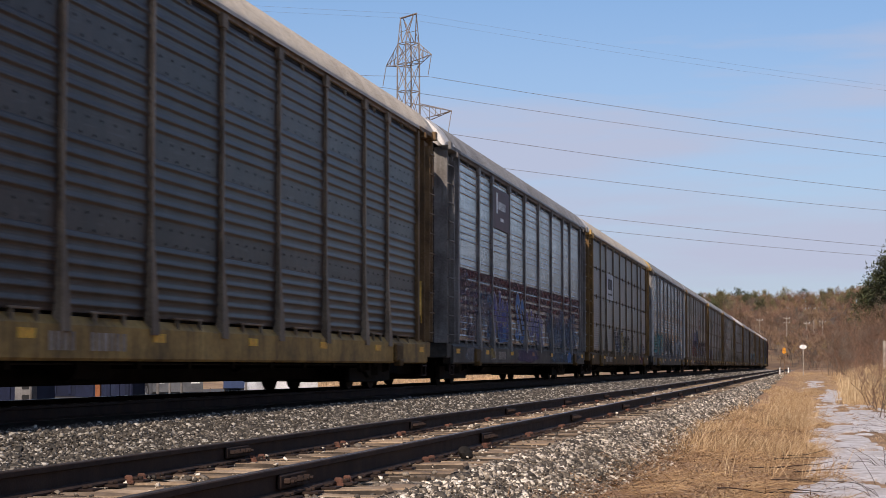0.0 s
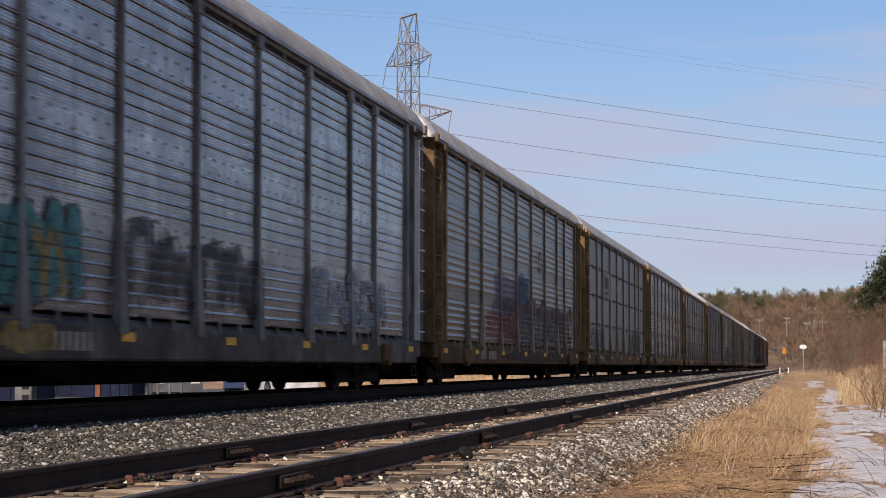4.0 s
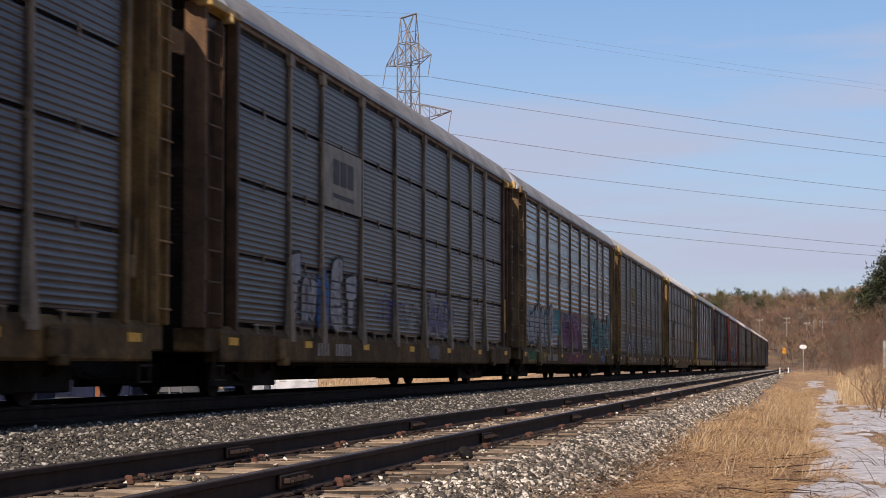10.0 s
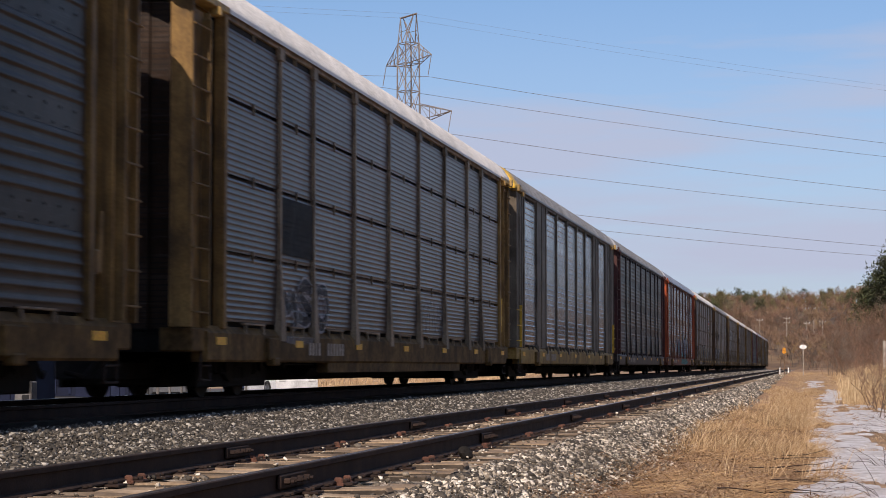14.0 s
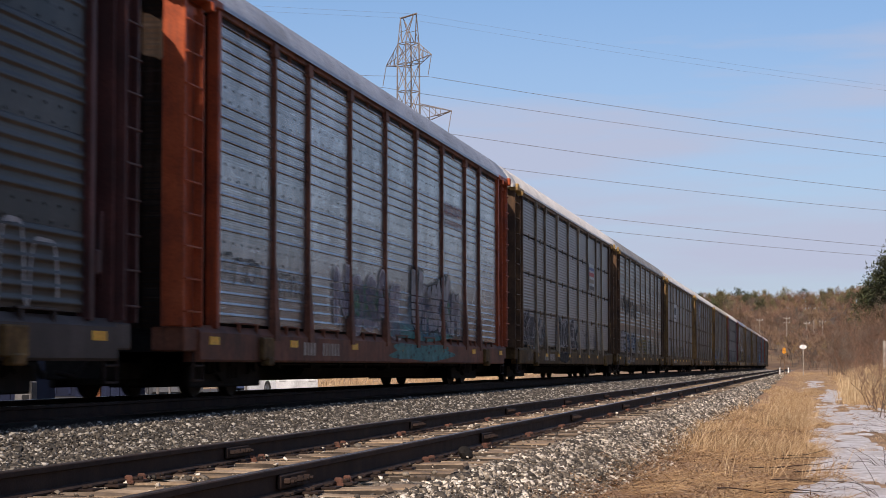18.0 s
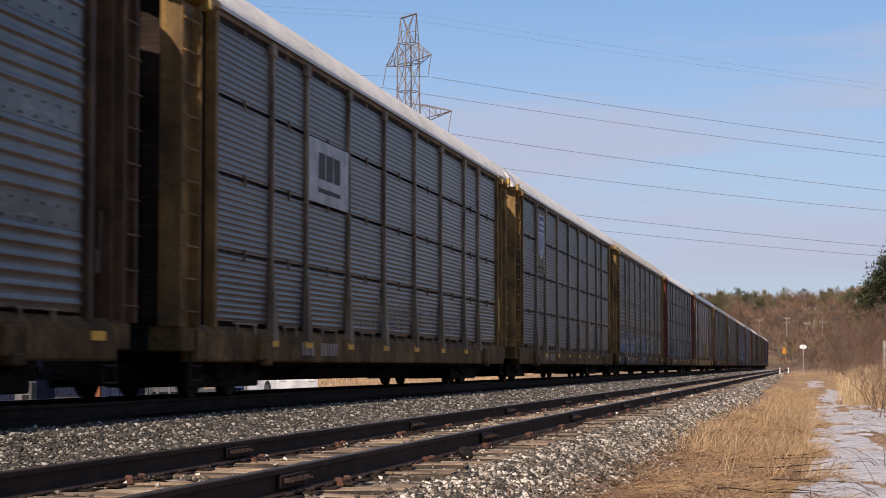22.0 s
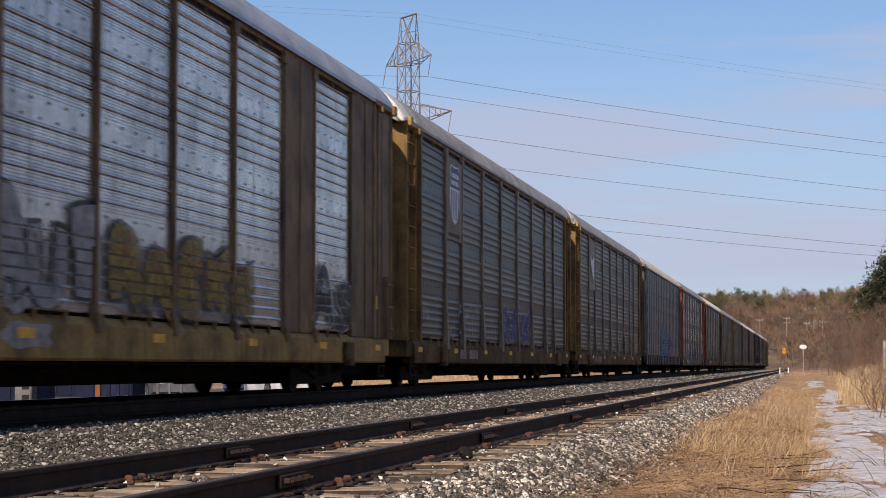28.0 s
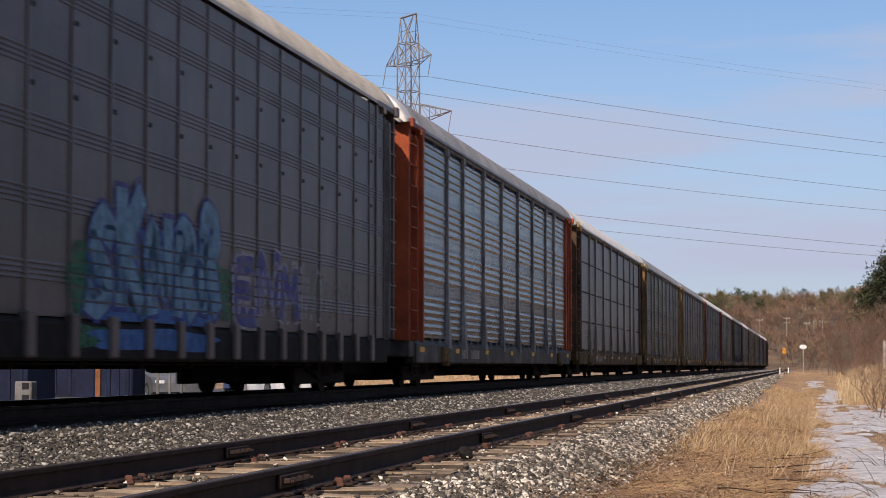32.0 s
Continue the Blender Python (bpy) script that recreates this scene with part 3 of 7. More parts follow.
# ballast: the train's bed, the dip between the tracks, the near bed and its shoulder
BALLAST = [(-13.6, -0.96), (-12.2, -0.55), (-11.0, -0.225), (-10.4, -0.21), (-7.9, -0.215), (-7.3, -0.25), (-6.7, -0.37), (-6.1, -0.41), (-5.5, -0.41), (-5.3, -0.415), (-2.75, -0.415), (-2.55, -0.44), (-2.3, -0.555), (-2.08, -0.67), (-1.9, -0.76), (-1.75, -0.86)]


def ballast_z(x):
    for (xa, za), (xb, zb) in zip(BALLAST, BALLAST[1:]):
        if xa <= x <= xb:
            return za + (zb - za) * (x - xa) / (xb - xa)
    return -0.9


bed = sheet_along("ballast", BALLAST, LINE_US, "ballast_bed")
bed.materials.append(M["shade_bed"])
# the strip below the cars takes the bed with shade in its colour
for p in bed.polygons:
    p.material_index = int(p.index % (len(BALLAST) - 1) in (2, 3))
tagged(part("ballast", bed, None), "bed of grey crushed stone under both tracks", "ballast", "", "structure")

RAIL = [(-0.07, -0.172), (-0.07, -0.160), (-0.012, -0.140), (-0.010, -0.045), (-0.036, -0.036), (-0.036, -0.006), (-0.028, 0.0)]
RAIL = RAIL + [(-x, z) for x, z in RAIL[::-1]]


def build_rail(x, z0, worn, label):
    n = len(RAIL)
    vs, fs = [], []
    for u in LINE_US:
        for px, pz in RAIL:
            a, b, h = line_at(u, x + px)
            vs.append((a, b, z0 + pz))
    for i in range(len(LINE_US) - 1):
        for j in range(n):
            k, l = i * n + j, i * n + (j + 1) % n
            fs.append((k, l, l + n, k + n))
    me = raw("rail", vs, fs, "rail_side")
    me.materials.append(M[worn])
    for p in me.polygons:
        if p.index % n == 6:         # the running surface
            p.material_index = 1
    return me


def build_track(name, xc, ztop, worn, label, tie_z):
    tr = empty(name, pose(xc, 0, ztop), label, "railway track", "", "structure")
    for sx in (-0.755, 0.755):
        r = part("rail", build_rail(xc + sx, ztop, worn, ""), None, tr)
        r.matrix_parent_inverse = tr.matrix_basis.inverted()
    return tr


near_track = build_track("near_track", NEAR_X, NEAR_Z, "rail_top", "rusty jointed rails on weathered wooden ties in ballast", -0.172)
train_track = build_track("train_track", TRAIN_X, 0.0, "rail_top", "worn steel rails under the passing train", -0.172)


def tie_meshes():
    out = []
    for i in range(5):
        rnd = random.Random(40 + i)
        bm = bmesh.new()
        box(bm, -1.3 + rnd.uniform(-0.05, 0.02), 1.3 + rnd.uniform(-0.03, 0.06), -0.115, 0.115, -0.19, 0.0, 0.012)
        bmesh.ops.subdivide_edges(bm, edges=[e for e in bm.edges if e.calc_length() > 1.5], cuts=5)
        for v in bm.verts:
            if v.co.z > -0.05:
                v.co.z += rnd.uniform(-0.018, 0.006)
            v.co.y += rnd.uniform(-0.008, 0.008)
        me = bpy.data.meshes.new("tie")
        bm.to_mesh(me)
        bm.free()
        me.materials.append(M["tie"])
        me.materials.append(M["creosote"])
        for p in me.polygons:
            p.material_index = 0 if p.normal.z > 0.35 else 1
        out.append(me)
    return out


TIES = tie_meshes()


def plate_mesh():
    """Tie plate with two spike heads."""
    bm = bmesh.new()
    box(bm, -0.17, 0.17, -0.09, 0.09, 0.0, 0.018, 0.004)
    for sx, sy in ((-0.10, 0.045), (0.10, -0.045), (0.10, 0.045), (-0.10, -0.045)):
        box(bm, sx - 0.02, sx + 0.02, sy - 0.014, sy + 0.014, 0.018, 0.040, 0.006)
    me = bpy.data.meshes.new("tie_plate")
    bm.to_mesh(me)
    bm.free()
    me.materials.append(M["rail_side"])
    return me


def anchor_mesh():
    """Spring rail anchor, a bent clip under the rail's foot."""
    bm = bmesh.new()
    box(bm, 0.05, 0.11, -0.013, 0.013, -0.012, 0.042, 0.011)
    box(bm, -0.11, -0.05, -0.013, 0.013, -0.012, 0.042, 0.011)
    box(bm, -0.12, 0.12, -0.012, 0.012, -0.02, 0.004, 0.004)
    me = bpy.data.meshes.new("rail_anchor")
    bm.to_mesh(me)
    bm.free()
    me.materials.append(M["rust"])
    return me


def joint_mesh():
    """Joint bar on both sides of the rail's web, with bolts and nuts."""
    bm = bmesh.new()
    for s in (-1, 1):
        box(bm, s * 0.028 - 0.016, s * 0.028 + 0.016, -0.33, 0.33, -0.135, -0.04, 0.012)
        for y in (-0.24, -0.08, 0.08, 0.24):
            cyl(bm, (s * 0.044, y, -0.085), (s * 0.085, y, -0.085), 0.021, 6)
            cyl(bm, (s * 0.085, y, -0.085), (s * 0.108, y, -0.085), 0.011, 6)
    me = bpy.data.meshes.new("joint_bar")
    bm.to_mesh(me)
    bm.free()
    me.materials.append(M["rail_side"])
    return me


PLATE, ANCHOR, JOINT = plate_mesh(), anchor_mesh(), joint_mesh()


# ---- the train: enclosed car carriers ----
PITCH_L = 28.6                       # from car to car, over the couplers
PANELS = [2.77, 2.035, 2.89, 2.89, 2.89, 2.89, 2.89, 1.955, 2.77]
P0 = -sum(PANELS) / 2
SIDE = 1.52                          # half the width over the posts
Z_SILL0, Z_SILL1, Z_PAN0, Z_PAN1, Z_EAVE, Z_TOP = 0.49, 0.90, 0.97, 5.07, 5.25, 5.72
END_Y = 13.62                        # half the length of the body


def ribbed(w, rows, pitch, depth, gap, soft=False):
    """A panel of w metres: rows of (z0, z1, kind) in which ribs run lengthwise, with deep slots between the rows; kind 'r' ribbed, 'f' flat."""
    g = 0.035
    pts = []
    for z0, z1, kind in rows:
        if not pts or z0 - pts[-1][1] > 0.02:
            pts += [(-0.095, z0)]
        pts += [(0.0, z0)]
        if kind == "r":
            n = max(1, round((z1 - z0) / pitch))
            p = (z1 - z0) / n
            for i in range(n):
                zz = z0 + i * p
                if soft:             # a low wave rolled into the sheet
                    pts += [(depth * c, zz + q * p) for q, c in ((0.30, 0.0), (0.38, 0.12), (0.46, 0.5), (0.53, 0.88), (0.60, 1.0), (0.68, 0.9), (0.80, 0.5), (0.92, 0.1), (1.0, 0.0))]
                elif pitch > 0.1:    # flat sheet with a narrow raised bead
                    pts += [(0.0, zz + 0.60 * p), (-0.008, zz + 0.61 * p), (-0.008, zz + 0.68 * p), (0.8 * depth, zz + 0.72 * p), (depth, zz + 0.76 * p), (0.8 * depth, zz + 0.82 * p), (0.0, zz + 1.0 * p)]
                else:
                    pts += [(0.0, zz + 0.12 * p), (depth, zz + 0.24 * p), (depth, zz + 0.44 * p), (0.0, zz + 0.84 * p)]
        pts += [(0.0, z1)]
        if gap:
            pts += [(-0.095, z1)]
    vs = [(x, y, z) for x, z in pts for y in (g, w - g)]
    fs = [(2 * i, 2 * i + 1, 2 * i + 3, 2 * i + 2) for i in range(len(pts) - 1)]
    me = raw("side_panel", vs, fs)
    for i, p in enumerate(me.polygons):              # shade in the slots is put in as black on their backs and lips
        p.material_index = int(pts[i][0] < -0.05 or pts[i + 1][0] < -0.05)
        p.use_smooth = soft and p.material_index == 0
    for e in me.edges:                               # the lips of the slots stay crisp
        i = e.vertices[0] // 2
        if soft and e.vertices[1] // 2 == i and 0 < i < len(pts) - 1:
            e.use_edge_sharp = me.polygons[i - 1].material_index != me.polygons[i].material_index
    return me


def dots(w, zs, pitch=0.42):
    """Rows of dark bolt heads and vent holes on a panel."""
    vs, fs = [], []
    n = int((w - 0.2) / pitch)
    for i in range(n):
        for j, z in enumerate(zs):
            y = 0.14 + (i + 0.5 * (j % 2)) * (w - 0.28) / n
            if y > w - 0.1:
                continue
            b = len(vs)
            for a in range(6):
                vs.append((0.012, y + 0.024 * math.cos(a * math.pi / 3), z + 0.024 * math.sin(a * math.pi / 3)))
            vs.append((0.022, y, z))
            for a in range(6):
                fs.append((b + a, b + (a + 1) % 6, b + 6))
    return raw("perforation", vs, fs, "black")


def rows_slatted():
    cuts = [Z_PAN0, 1.97, 3.02, 4.07, Z_PAN1]
    return [(a + (0.028 if i else 0.07), b - 0.028, "r") for i, (a, b) in enumerate(zip(cuts, cuts[1:]))]


BANDS = (1.88, 2.93, 3.98)


def rows_perforated():
    out, z = [], Z_PAN0 + 0.04
    for b in BANDS:
        out += [(z, b, "r"), (b + 0.004, b + 0.266, "f")]
        z = b + 0.27
    return out + [(z, Z_PAN1 - 0.01, "r")]


WIDTHS = sorted(set(PANELS))
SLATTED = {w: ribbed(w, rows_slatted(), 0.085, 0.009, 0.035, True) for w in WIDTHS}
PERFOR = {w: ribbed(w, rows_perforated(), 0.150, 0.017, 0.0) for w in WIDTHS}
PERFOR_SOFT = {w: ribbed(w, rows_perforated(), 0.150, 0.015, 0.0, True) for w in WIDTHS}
C_PANELS = [2.6, 2.05, 2.6, 2.7, 2.7, 2.62, 2.64, 1.8, 2.55]
SMOOTH_N = 21


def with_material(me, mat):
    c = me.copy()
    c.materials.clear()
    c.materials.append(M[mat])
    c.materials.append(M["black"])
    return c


CACHE = {}


def cached(key, build):
    if key not in CACHE:
        CACHE[key] = build()
    return CACHE[key]


def mesh_of(name, bm, mat):
    me = bpy.data.meshes.new(name)
    bm.to_mesh(me)
    bm.free()
    me.materials.append(M[mat])
    return me


def post_mesh(mat, flare):
    """Upright between two panels; its foot splays out over the sill."""
    bm = bmesh.new()
    w, d = 0.042, 0.06
    prof = [(Z_SILL1 - 0.10, w + (0.10 if flare else 0.05), d + 0.05), (Z_SILL1 + 0.10, w + (0.085 if flare else 0.04), d + 0.045), (2.0 if flare else 1.05, w, d), (4.97, w, d), (4.98, 0.13, d + 0.016), (5.17, 0.13, d + 0.016)]
    rings = []
    for z, a, b in prof:
        rings.append([bm.verts.new((SIDE - 0.07, -a, z)), bm.verts.new((SIDE - 0.07 + b, -a, z)), bm.verts.new((SIDE - 0.07 + b, a, z)), bm.verts.new((SIDE - 0.07, a, z))])
    for r, s in zip(rings, rings[1:]):
        for i in range(4):
            bm.faces.new((r[i], r[(i + 1) % 4], s[(i + 1) % 4], s[i]))
    bm.faces.new(rings[0][::-1])
    bm.faces.new(rings[-1])
    bmesh.ops.recalc_face_normals(bm, faces=bm.faces)
    return mesh_of("post", bm, mat)


def sill_mesh(mat, deep):
    """Long side sill with its lower lip; deeper amidships on some cars."""
    bm = bmesh.new()
    prof = [(1.30, Z_SILL0), (1.50, Z_SILL0), (1.53, Z_SILL0 + 0.03), (1.53, Z_SILL1 - 0.03), (1.50, Z_SILL1), (1.44, Z_PAN0), (1.30, Z_PAN0)]
    extrude_profile(bm, prof, -12.9, 12.9)
    if deep:
        extrude_profile(bm, [(1.30, Z_SILL0 - 0.16), (1.49, Z_SILL0 - 0.16), (1.49, Z_SILL0), (1.30, Z_SILL0)], -6.2, 6.2)
    for y in (-12.95, 12.95):
        box(bm, 1.05, 1.49, y - 0.5, y + 0.5, 0.62, 0.93, 0.02)
    return mesh_of("side_sill", bm, mat)


ROOF_PROF = [(SIDE + 0.02, Z_EAVE - 0.055), (SIDE + 0.02, Z_EAVE), (1.47, 5.37), (1.36, 5.54), (1.18, 5.72), (0.92, 5.86), (0.5, 5.95), (0.0, 5.98)]


def roof_mesh(mat):
    """Corrugated arched roof: low ribs across, every 0.16 m."""
    vs, fs = [], []
    prof = ROOF_PROF + [(-x, z) for x, z in ROOF_PROF[-2::-1]]
    n = len(prof)
    ys = []
    y = -END_Y + 0.35
    while y < END_Y - 0.35:
        ys += [(y, 0), (y + 0.05, 0), (y + 0.075, 1), (y + 0.135, 1)]
        y += 0.16
    for yy, up in ys:
        for x, z in prof:
            vs.append((x + (0.016 * up if x > 0 else -0.016 * up) * (z > Z_EAVE), yy, z + 0.020 * up * (z > Z_EAVE)))
    for i in range(len(ys) - 1):
        for j in range(n - 1):
            k = i * n + j
            fs.append((k, k + 1, k + n + 1, k + n))
    return raw("roof", vs, fs, mat)


def hood_mesh(mat):
    """End of the roof: a smooth arched hood with a rounded lip."""
    vs, fs = [], []
    prof = ROOF_PROF + [(-x, z) for x, z in ROOF_PROF[-2::-1]]
    n = len(prof)
    for yy, k, dz in ((0.0, 1.0, 0.028), (1.05, 1.0, 0.028), (1.17, 0.985, 0.0), (1.21, 0.95, -0.10)):
        for x, z in prof:
            vs.append((x * k, yy, max(z + dz, Z_EAVE - 0.055)))
    for i in range(3):
        for j in range(n - 1):
            k = i * n + j
            fs.append((k, k + 1, k + n + 1, k + n))
    b = len(vs)
    for x, z in prof:
        vs.append((x * 0.93, 1.15, max(z - 0.28, Z_EAVE - 0.055)))
    for j in range(n - 1):
        fs.append((3 * n + j, 3 * n + j + 1, b + j + 1, b + j))
    return raw("roof_hood", vs, fs, mat)


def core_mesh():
    """Inside of the rack, its shade put in as a black box: inner walls and decks behind the panels, and the off side.
    """
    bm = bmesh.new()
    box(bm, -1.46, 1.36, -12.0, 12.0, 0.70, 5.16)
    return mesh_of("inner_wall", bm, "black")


def frame_mesh(deep=True):
    """Underframe: centre sill, cross bearers, draft gear."""
    bm = bmesh.new()
    if deep:
        box(bm, -0.38, 0.38, -8.3, 8.3, 0.20, 0.80, 0.02)
    for e in (-1, 1):
        box(bm, -0.38, 0.38, min(e * 11.2, e * 13.4), max(e * 11.2, e * 13.4), 0.26, 0.80, 0.02)
    box(bm, -0.38, 0.38, -13.4, 13.4, 0.46, 0.80, 0.02)
    box(bm, -1.3, 1.32, -13.0, 13.0, 0.62, 0.86)
    for i in range(9):
        y = -8 + 2 * i
        box(bm, -1.25, 1.25, y - 0.06, y + 0.06, 0.40, 0.64)
    cyl(bm, (0.75, -5.2, 0.42), (0.75, -3.9, 0.42), 0.17, 10)
    cyl(bm, (0.62, 2.2, 0.47), (0.62, 3.2, 0.47), 0.13, 10)
    cyl(bm, (1.2, -8.6, 0.46), (1.2, 8.6, 0.46), 0.018, 5)
    return mesh_of("underframe", bm, "steel_dark")


def truck_frame_mesh():
    """Bogie: cast side frames with springs, bolster and axle boxes."""
    bm = bmesh.new()
    for s in (-1, 1):
        prof = [(-1.12, 0.34), (-1.12, 0.52), (-0.75, 0.62), (0.75, 0.62), (1.12, 0.52), (1.12, 0.34), (0.78, 0.36), (0.42, 0.22), (-0.42, 0.22), (-0.78, 0.36)]
        a = [bm.verts.new((s * 1.0 - 0.07, y, z)) for y, z in prof]
        b = [bm.verts.new((s * 1.0 + 0.07, y, z)) for y, z in prof]
        for i in range(len(prof)):
            j = (i + 1) % len(prof)
            bm.faces.new((a[i], a[j], b[j], b[i]))
        bm.faces.new(a[::-1])
        bm.faces.new(b)
        for y in (-0.89, 0.89):
            box(bm, s * 1.0 - 0.1, s * 1.0 + 0.12, y - 0.13, y + 0.13, 0.32, 0.56, 0.03)
            cyl(bm, (s * 1.12, y, 0.44), (s * 1.18, y, 0.44), 0.085, 8)
        for y in (-0.2, 0.0, 0.2):
            cyl(bm, (s * 1.02, y, 0.26), (s * 1.02, y, 0.50), 0.075, 8)
    box(bm, -1.1, 1.1, -0.17, 0.17, 0.42, 0.60, 0.02)
    box(bm, -0.30, 0.30, -1.35, 1.35, 0.14, 0.50, 0.02)
    bmesh.ops.recalc_face_normals(bm, faces=bm.faces)
    return mesh_of("bogie_frame", bm, "steel_dark")


def wheelset_mesh():
    bm = bmesh.new()
    cyl(bm, (-0.9, 0, 0.42), (0.9, 0, 0.42), 0.075, 8)
    for s in (-1, 1):
        x = s * 0.755
        cyl(bm, (x - 0.05, 0, 0.42), (x + 0.05, 0, 0.42), 0.42, 28)
        cyl(bm, (x - s * 0.075, 0, 0.42), (x - s * 0.05, 0, 0.42), 0.445, 28)
        cyl(bm, (x + s * 0.05, 0, 0.42), (x + s * 0.075, 0, 0.42), 0.15, 12)
    return mesh_of("wheelset", bm, "wheel")


def coupler_mesh():
    bm = bmesh.new()
    box(bm, -0.09, 0.09, 13.3, 14.02, 0.63, 0.82, 0.03)
    box(bm, -0.16, 0.14, 13.98, 14.29, 0.60, 0.88, 0.05)
    cyl(bm, (0.3, 13.4, 0.62), (0.22, 13.9, 0.30), 0.03, 6)
    cyl(bm, (0.22, 13.9, 0.30), (0.1, 14.28, 0.36), 0.03, 6)
    return mesh_of("coupler", bm, "steel_dark")


def end_wall_mesh(mat):
    """Folding end doors, inset from the sides, with vertical folds."""
    pts = []
    for i in range(10):
        x0, d = -1.3 + 0.26 * i, 0.05 * (i % 2)
        pts += [(x0, 13.06 + d), (x0 + 0.25, 13.06 + d)]
    vs = [(x, y, z) for x, y in pts for z in (0.92, 5.19)]
    return raw("end_door", vs, [(2 * i, 2 * i + 1, 2 * i + 3, 2 * i + 2) for i in range(len(pts) - 1)], mat)


def bay_meshes(mat):
    """Side of the end bay, piece by piece: edge post next to the panels, set-back plate, ladder channel, corner post."""
    e = -P0
    out = []
    for name, dims, bev in (("edge_post", (SIDE - 0.16, SIDE + 0.0, e + 0.03, e + 0.17, 0.93, 5.19), 0.012),
                            ("back_plate", (SIDE - 0.27, SIDE - 0.23, e + 0.17, 13.02, 0.93, 5.19), 0.0),
                            ("channel_web", (SIDE - 0.23, SIDE - 0.02, e + 0.78, e + 0.83, 0.93, 5.06), 0.008),
                            ("channel_plate", (SIDE - 0.13, SIDE - 0.09, e + 0.83, END_Y - 0.10, 0.93, 5.06), 0.0),
                            ("corner_post", (SIDE - 0.30, SIDE + 0.0, END_Y - 0.10, END_Y - 0.03, 0.93, 5.19), 0.012)):
        bm = bmesh.new()
        box(bm, *dims, bev)
        out.append((name, mesh_of(name, bm, mat)))
    return out


def ladder_mesh(mat, rungs=10):
    bm = bmesh.new()
    e = -P0
    ya, yb = e + 0.98, END_Y - 0.05
    for y in (ya,):
        box(bm, SIDE - 0.075, SIDE + 0.055, y - 0.02, y + 0.02, 0.95, 0.85 + 0.41 * rungs, 0.006)
    for i in range(rungs):
        z = 1.12 + 0.41 * i
        cyl(bm, (SIDE + 0.03, ya, z), (SIDE + 0.03, yb, z), 0.014, 6)
        for y in (ya, yb):
            cyl(bm, (SIDE - 0.08, y, z), (SIDE + 0.03, y, z), 0.014, 5)
    return mesh_of("ladder", bm, mat)


def bracket_mesh(mat):
    """Eave bracket over the end bay with its two lugs."""
    bm = bmesh.new()
    e = -P0
    box(bm, SIDE - 0.2, SIDE + 0.03, e + 0.05, END_Y - 0.02, 5.17, 5.27, 0.012)
    box(bm, SIDE - 0.14, SIDE + 0.09, END_Y - 0.2, END_Y - 0.0, 5.13, 5.31, 0.012)
    box(bm, SIDE - 0.1, SIDE + 0.06, e + 0.5, e + 0.62, 5.07, 5.19, 0.012)
    return mesh_of("eave_bracket", bm, mat)


def step_mesh():
    """Stirrup step that hangs from the end of the sill."""
    bm = bmesh.new()
    for y in (12.62, 13.02):
        cyl(bm, (1.47, y, 0.64), (1.47, y, 0.24), 0.018, 6)
    for z in (0.25, 0.44):
        box(bm, 1.43, 1.50, 12.61, 13.03, z - 0.012, z + 0.012, 0.004)
    return mesh_of("sill_step", bm, "rail_side")


def pad_mesh():
    """Jacking pad bolted on the sill over the bogie."""
    bm = bmesh.new()
    box(bm, 1.50, 1.60, 9.55, 10.15, 0.52, 0.84, 0.02)
    box(bm, 1.50, 1.64, 9.70, 10.0, 0.44, 0.56, 0.02)
    return mesh_of("jacking_pad", bm, "sill_brown")


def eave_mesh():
    """Slot between the panels and the roof, its shade put in as a black strip."""
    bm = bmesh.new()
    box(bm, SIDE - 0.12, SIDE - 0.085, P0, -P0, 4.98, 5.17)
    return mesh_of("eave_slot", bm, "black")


def fascia_mesh(mat, widths):
    """Strip under the roof's lip, with a clip over the middle of each panel."""
    bm = bmesh.new()
    box(bm, SIDE - 0.085, SIDE - 0.03, P0 - 0.1, -P0 + 0.1, 5.135, 5.23, 0.008)
    y = P0
    for w in widths:
        for q in (0.5,) if w > 2.3 else (0.45,):
            box(bm, SIDE - 0.08, SIDE - 0.035, y + q * w - 0.016, y + q * w + 0.016, 5.03, 5.14)
        y += w
    return mesh_of("fascia", bm, mat)


def tie_mesh(mat):
    """Upright strap across the slot between two rows of slats."""
    bm = bmesh.new()
    box(bm, SIDE - 0.062, SIDE - 0.034, -0.016, 0.016, -0.085, 0.085, 0.004)
    return mesh_of("slot_tie", bm, mat)


def latch_mesh(mat):
    """Two small latches beside a post, above and below a slot."""
    bm = bmesh.new()
    for q in (-0.075, 0.075):
        for z in (-0.07, 0.07):
            box(bm, SIDE - 0.062, SIDE - 0.022, q - 0.014, q + 0.014, z - 0.035, z + 0.035, 0.005)
    return mesh_of("latch", bm, mat)


def clip_mesh(mat, w):
    """Hold-down bar on two feet at the bottom of a panel."""
    bm = bmesh.new()
    box(bm, SIDE - 0.055, SIDE - 0.01, w * 0.30, w * 0.70, 1.005, 1.032, 0.006)
    for q in (0.34, 0.66):
        box(bm, SIDE - 0.05, SIDE + 0.0, w * q - 0.02, w * q + 0.02, 0.88, 1.01, 0.006)
    return mesh_of("panel_clip", bm, mat)


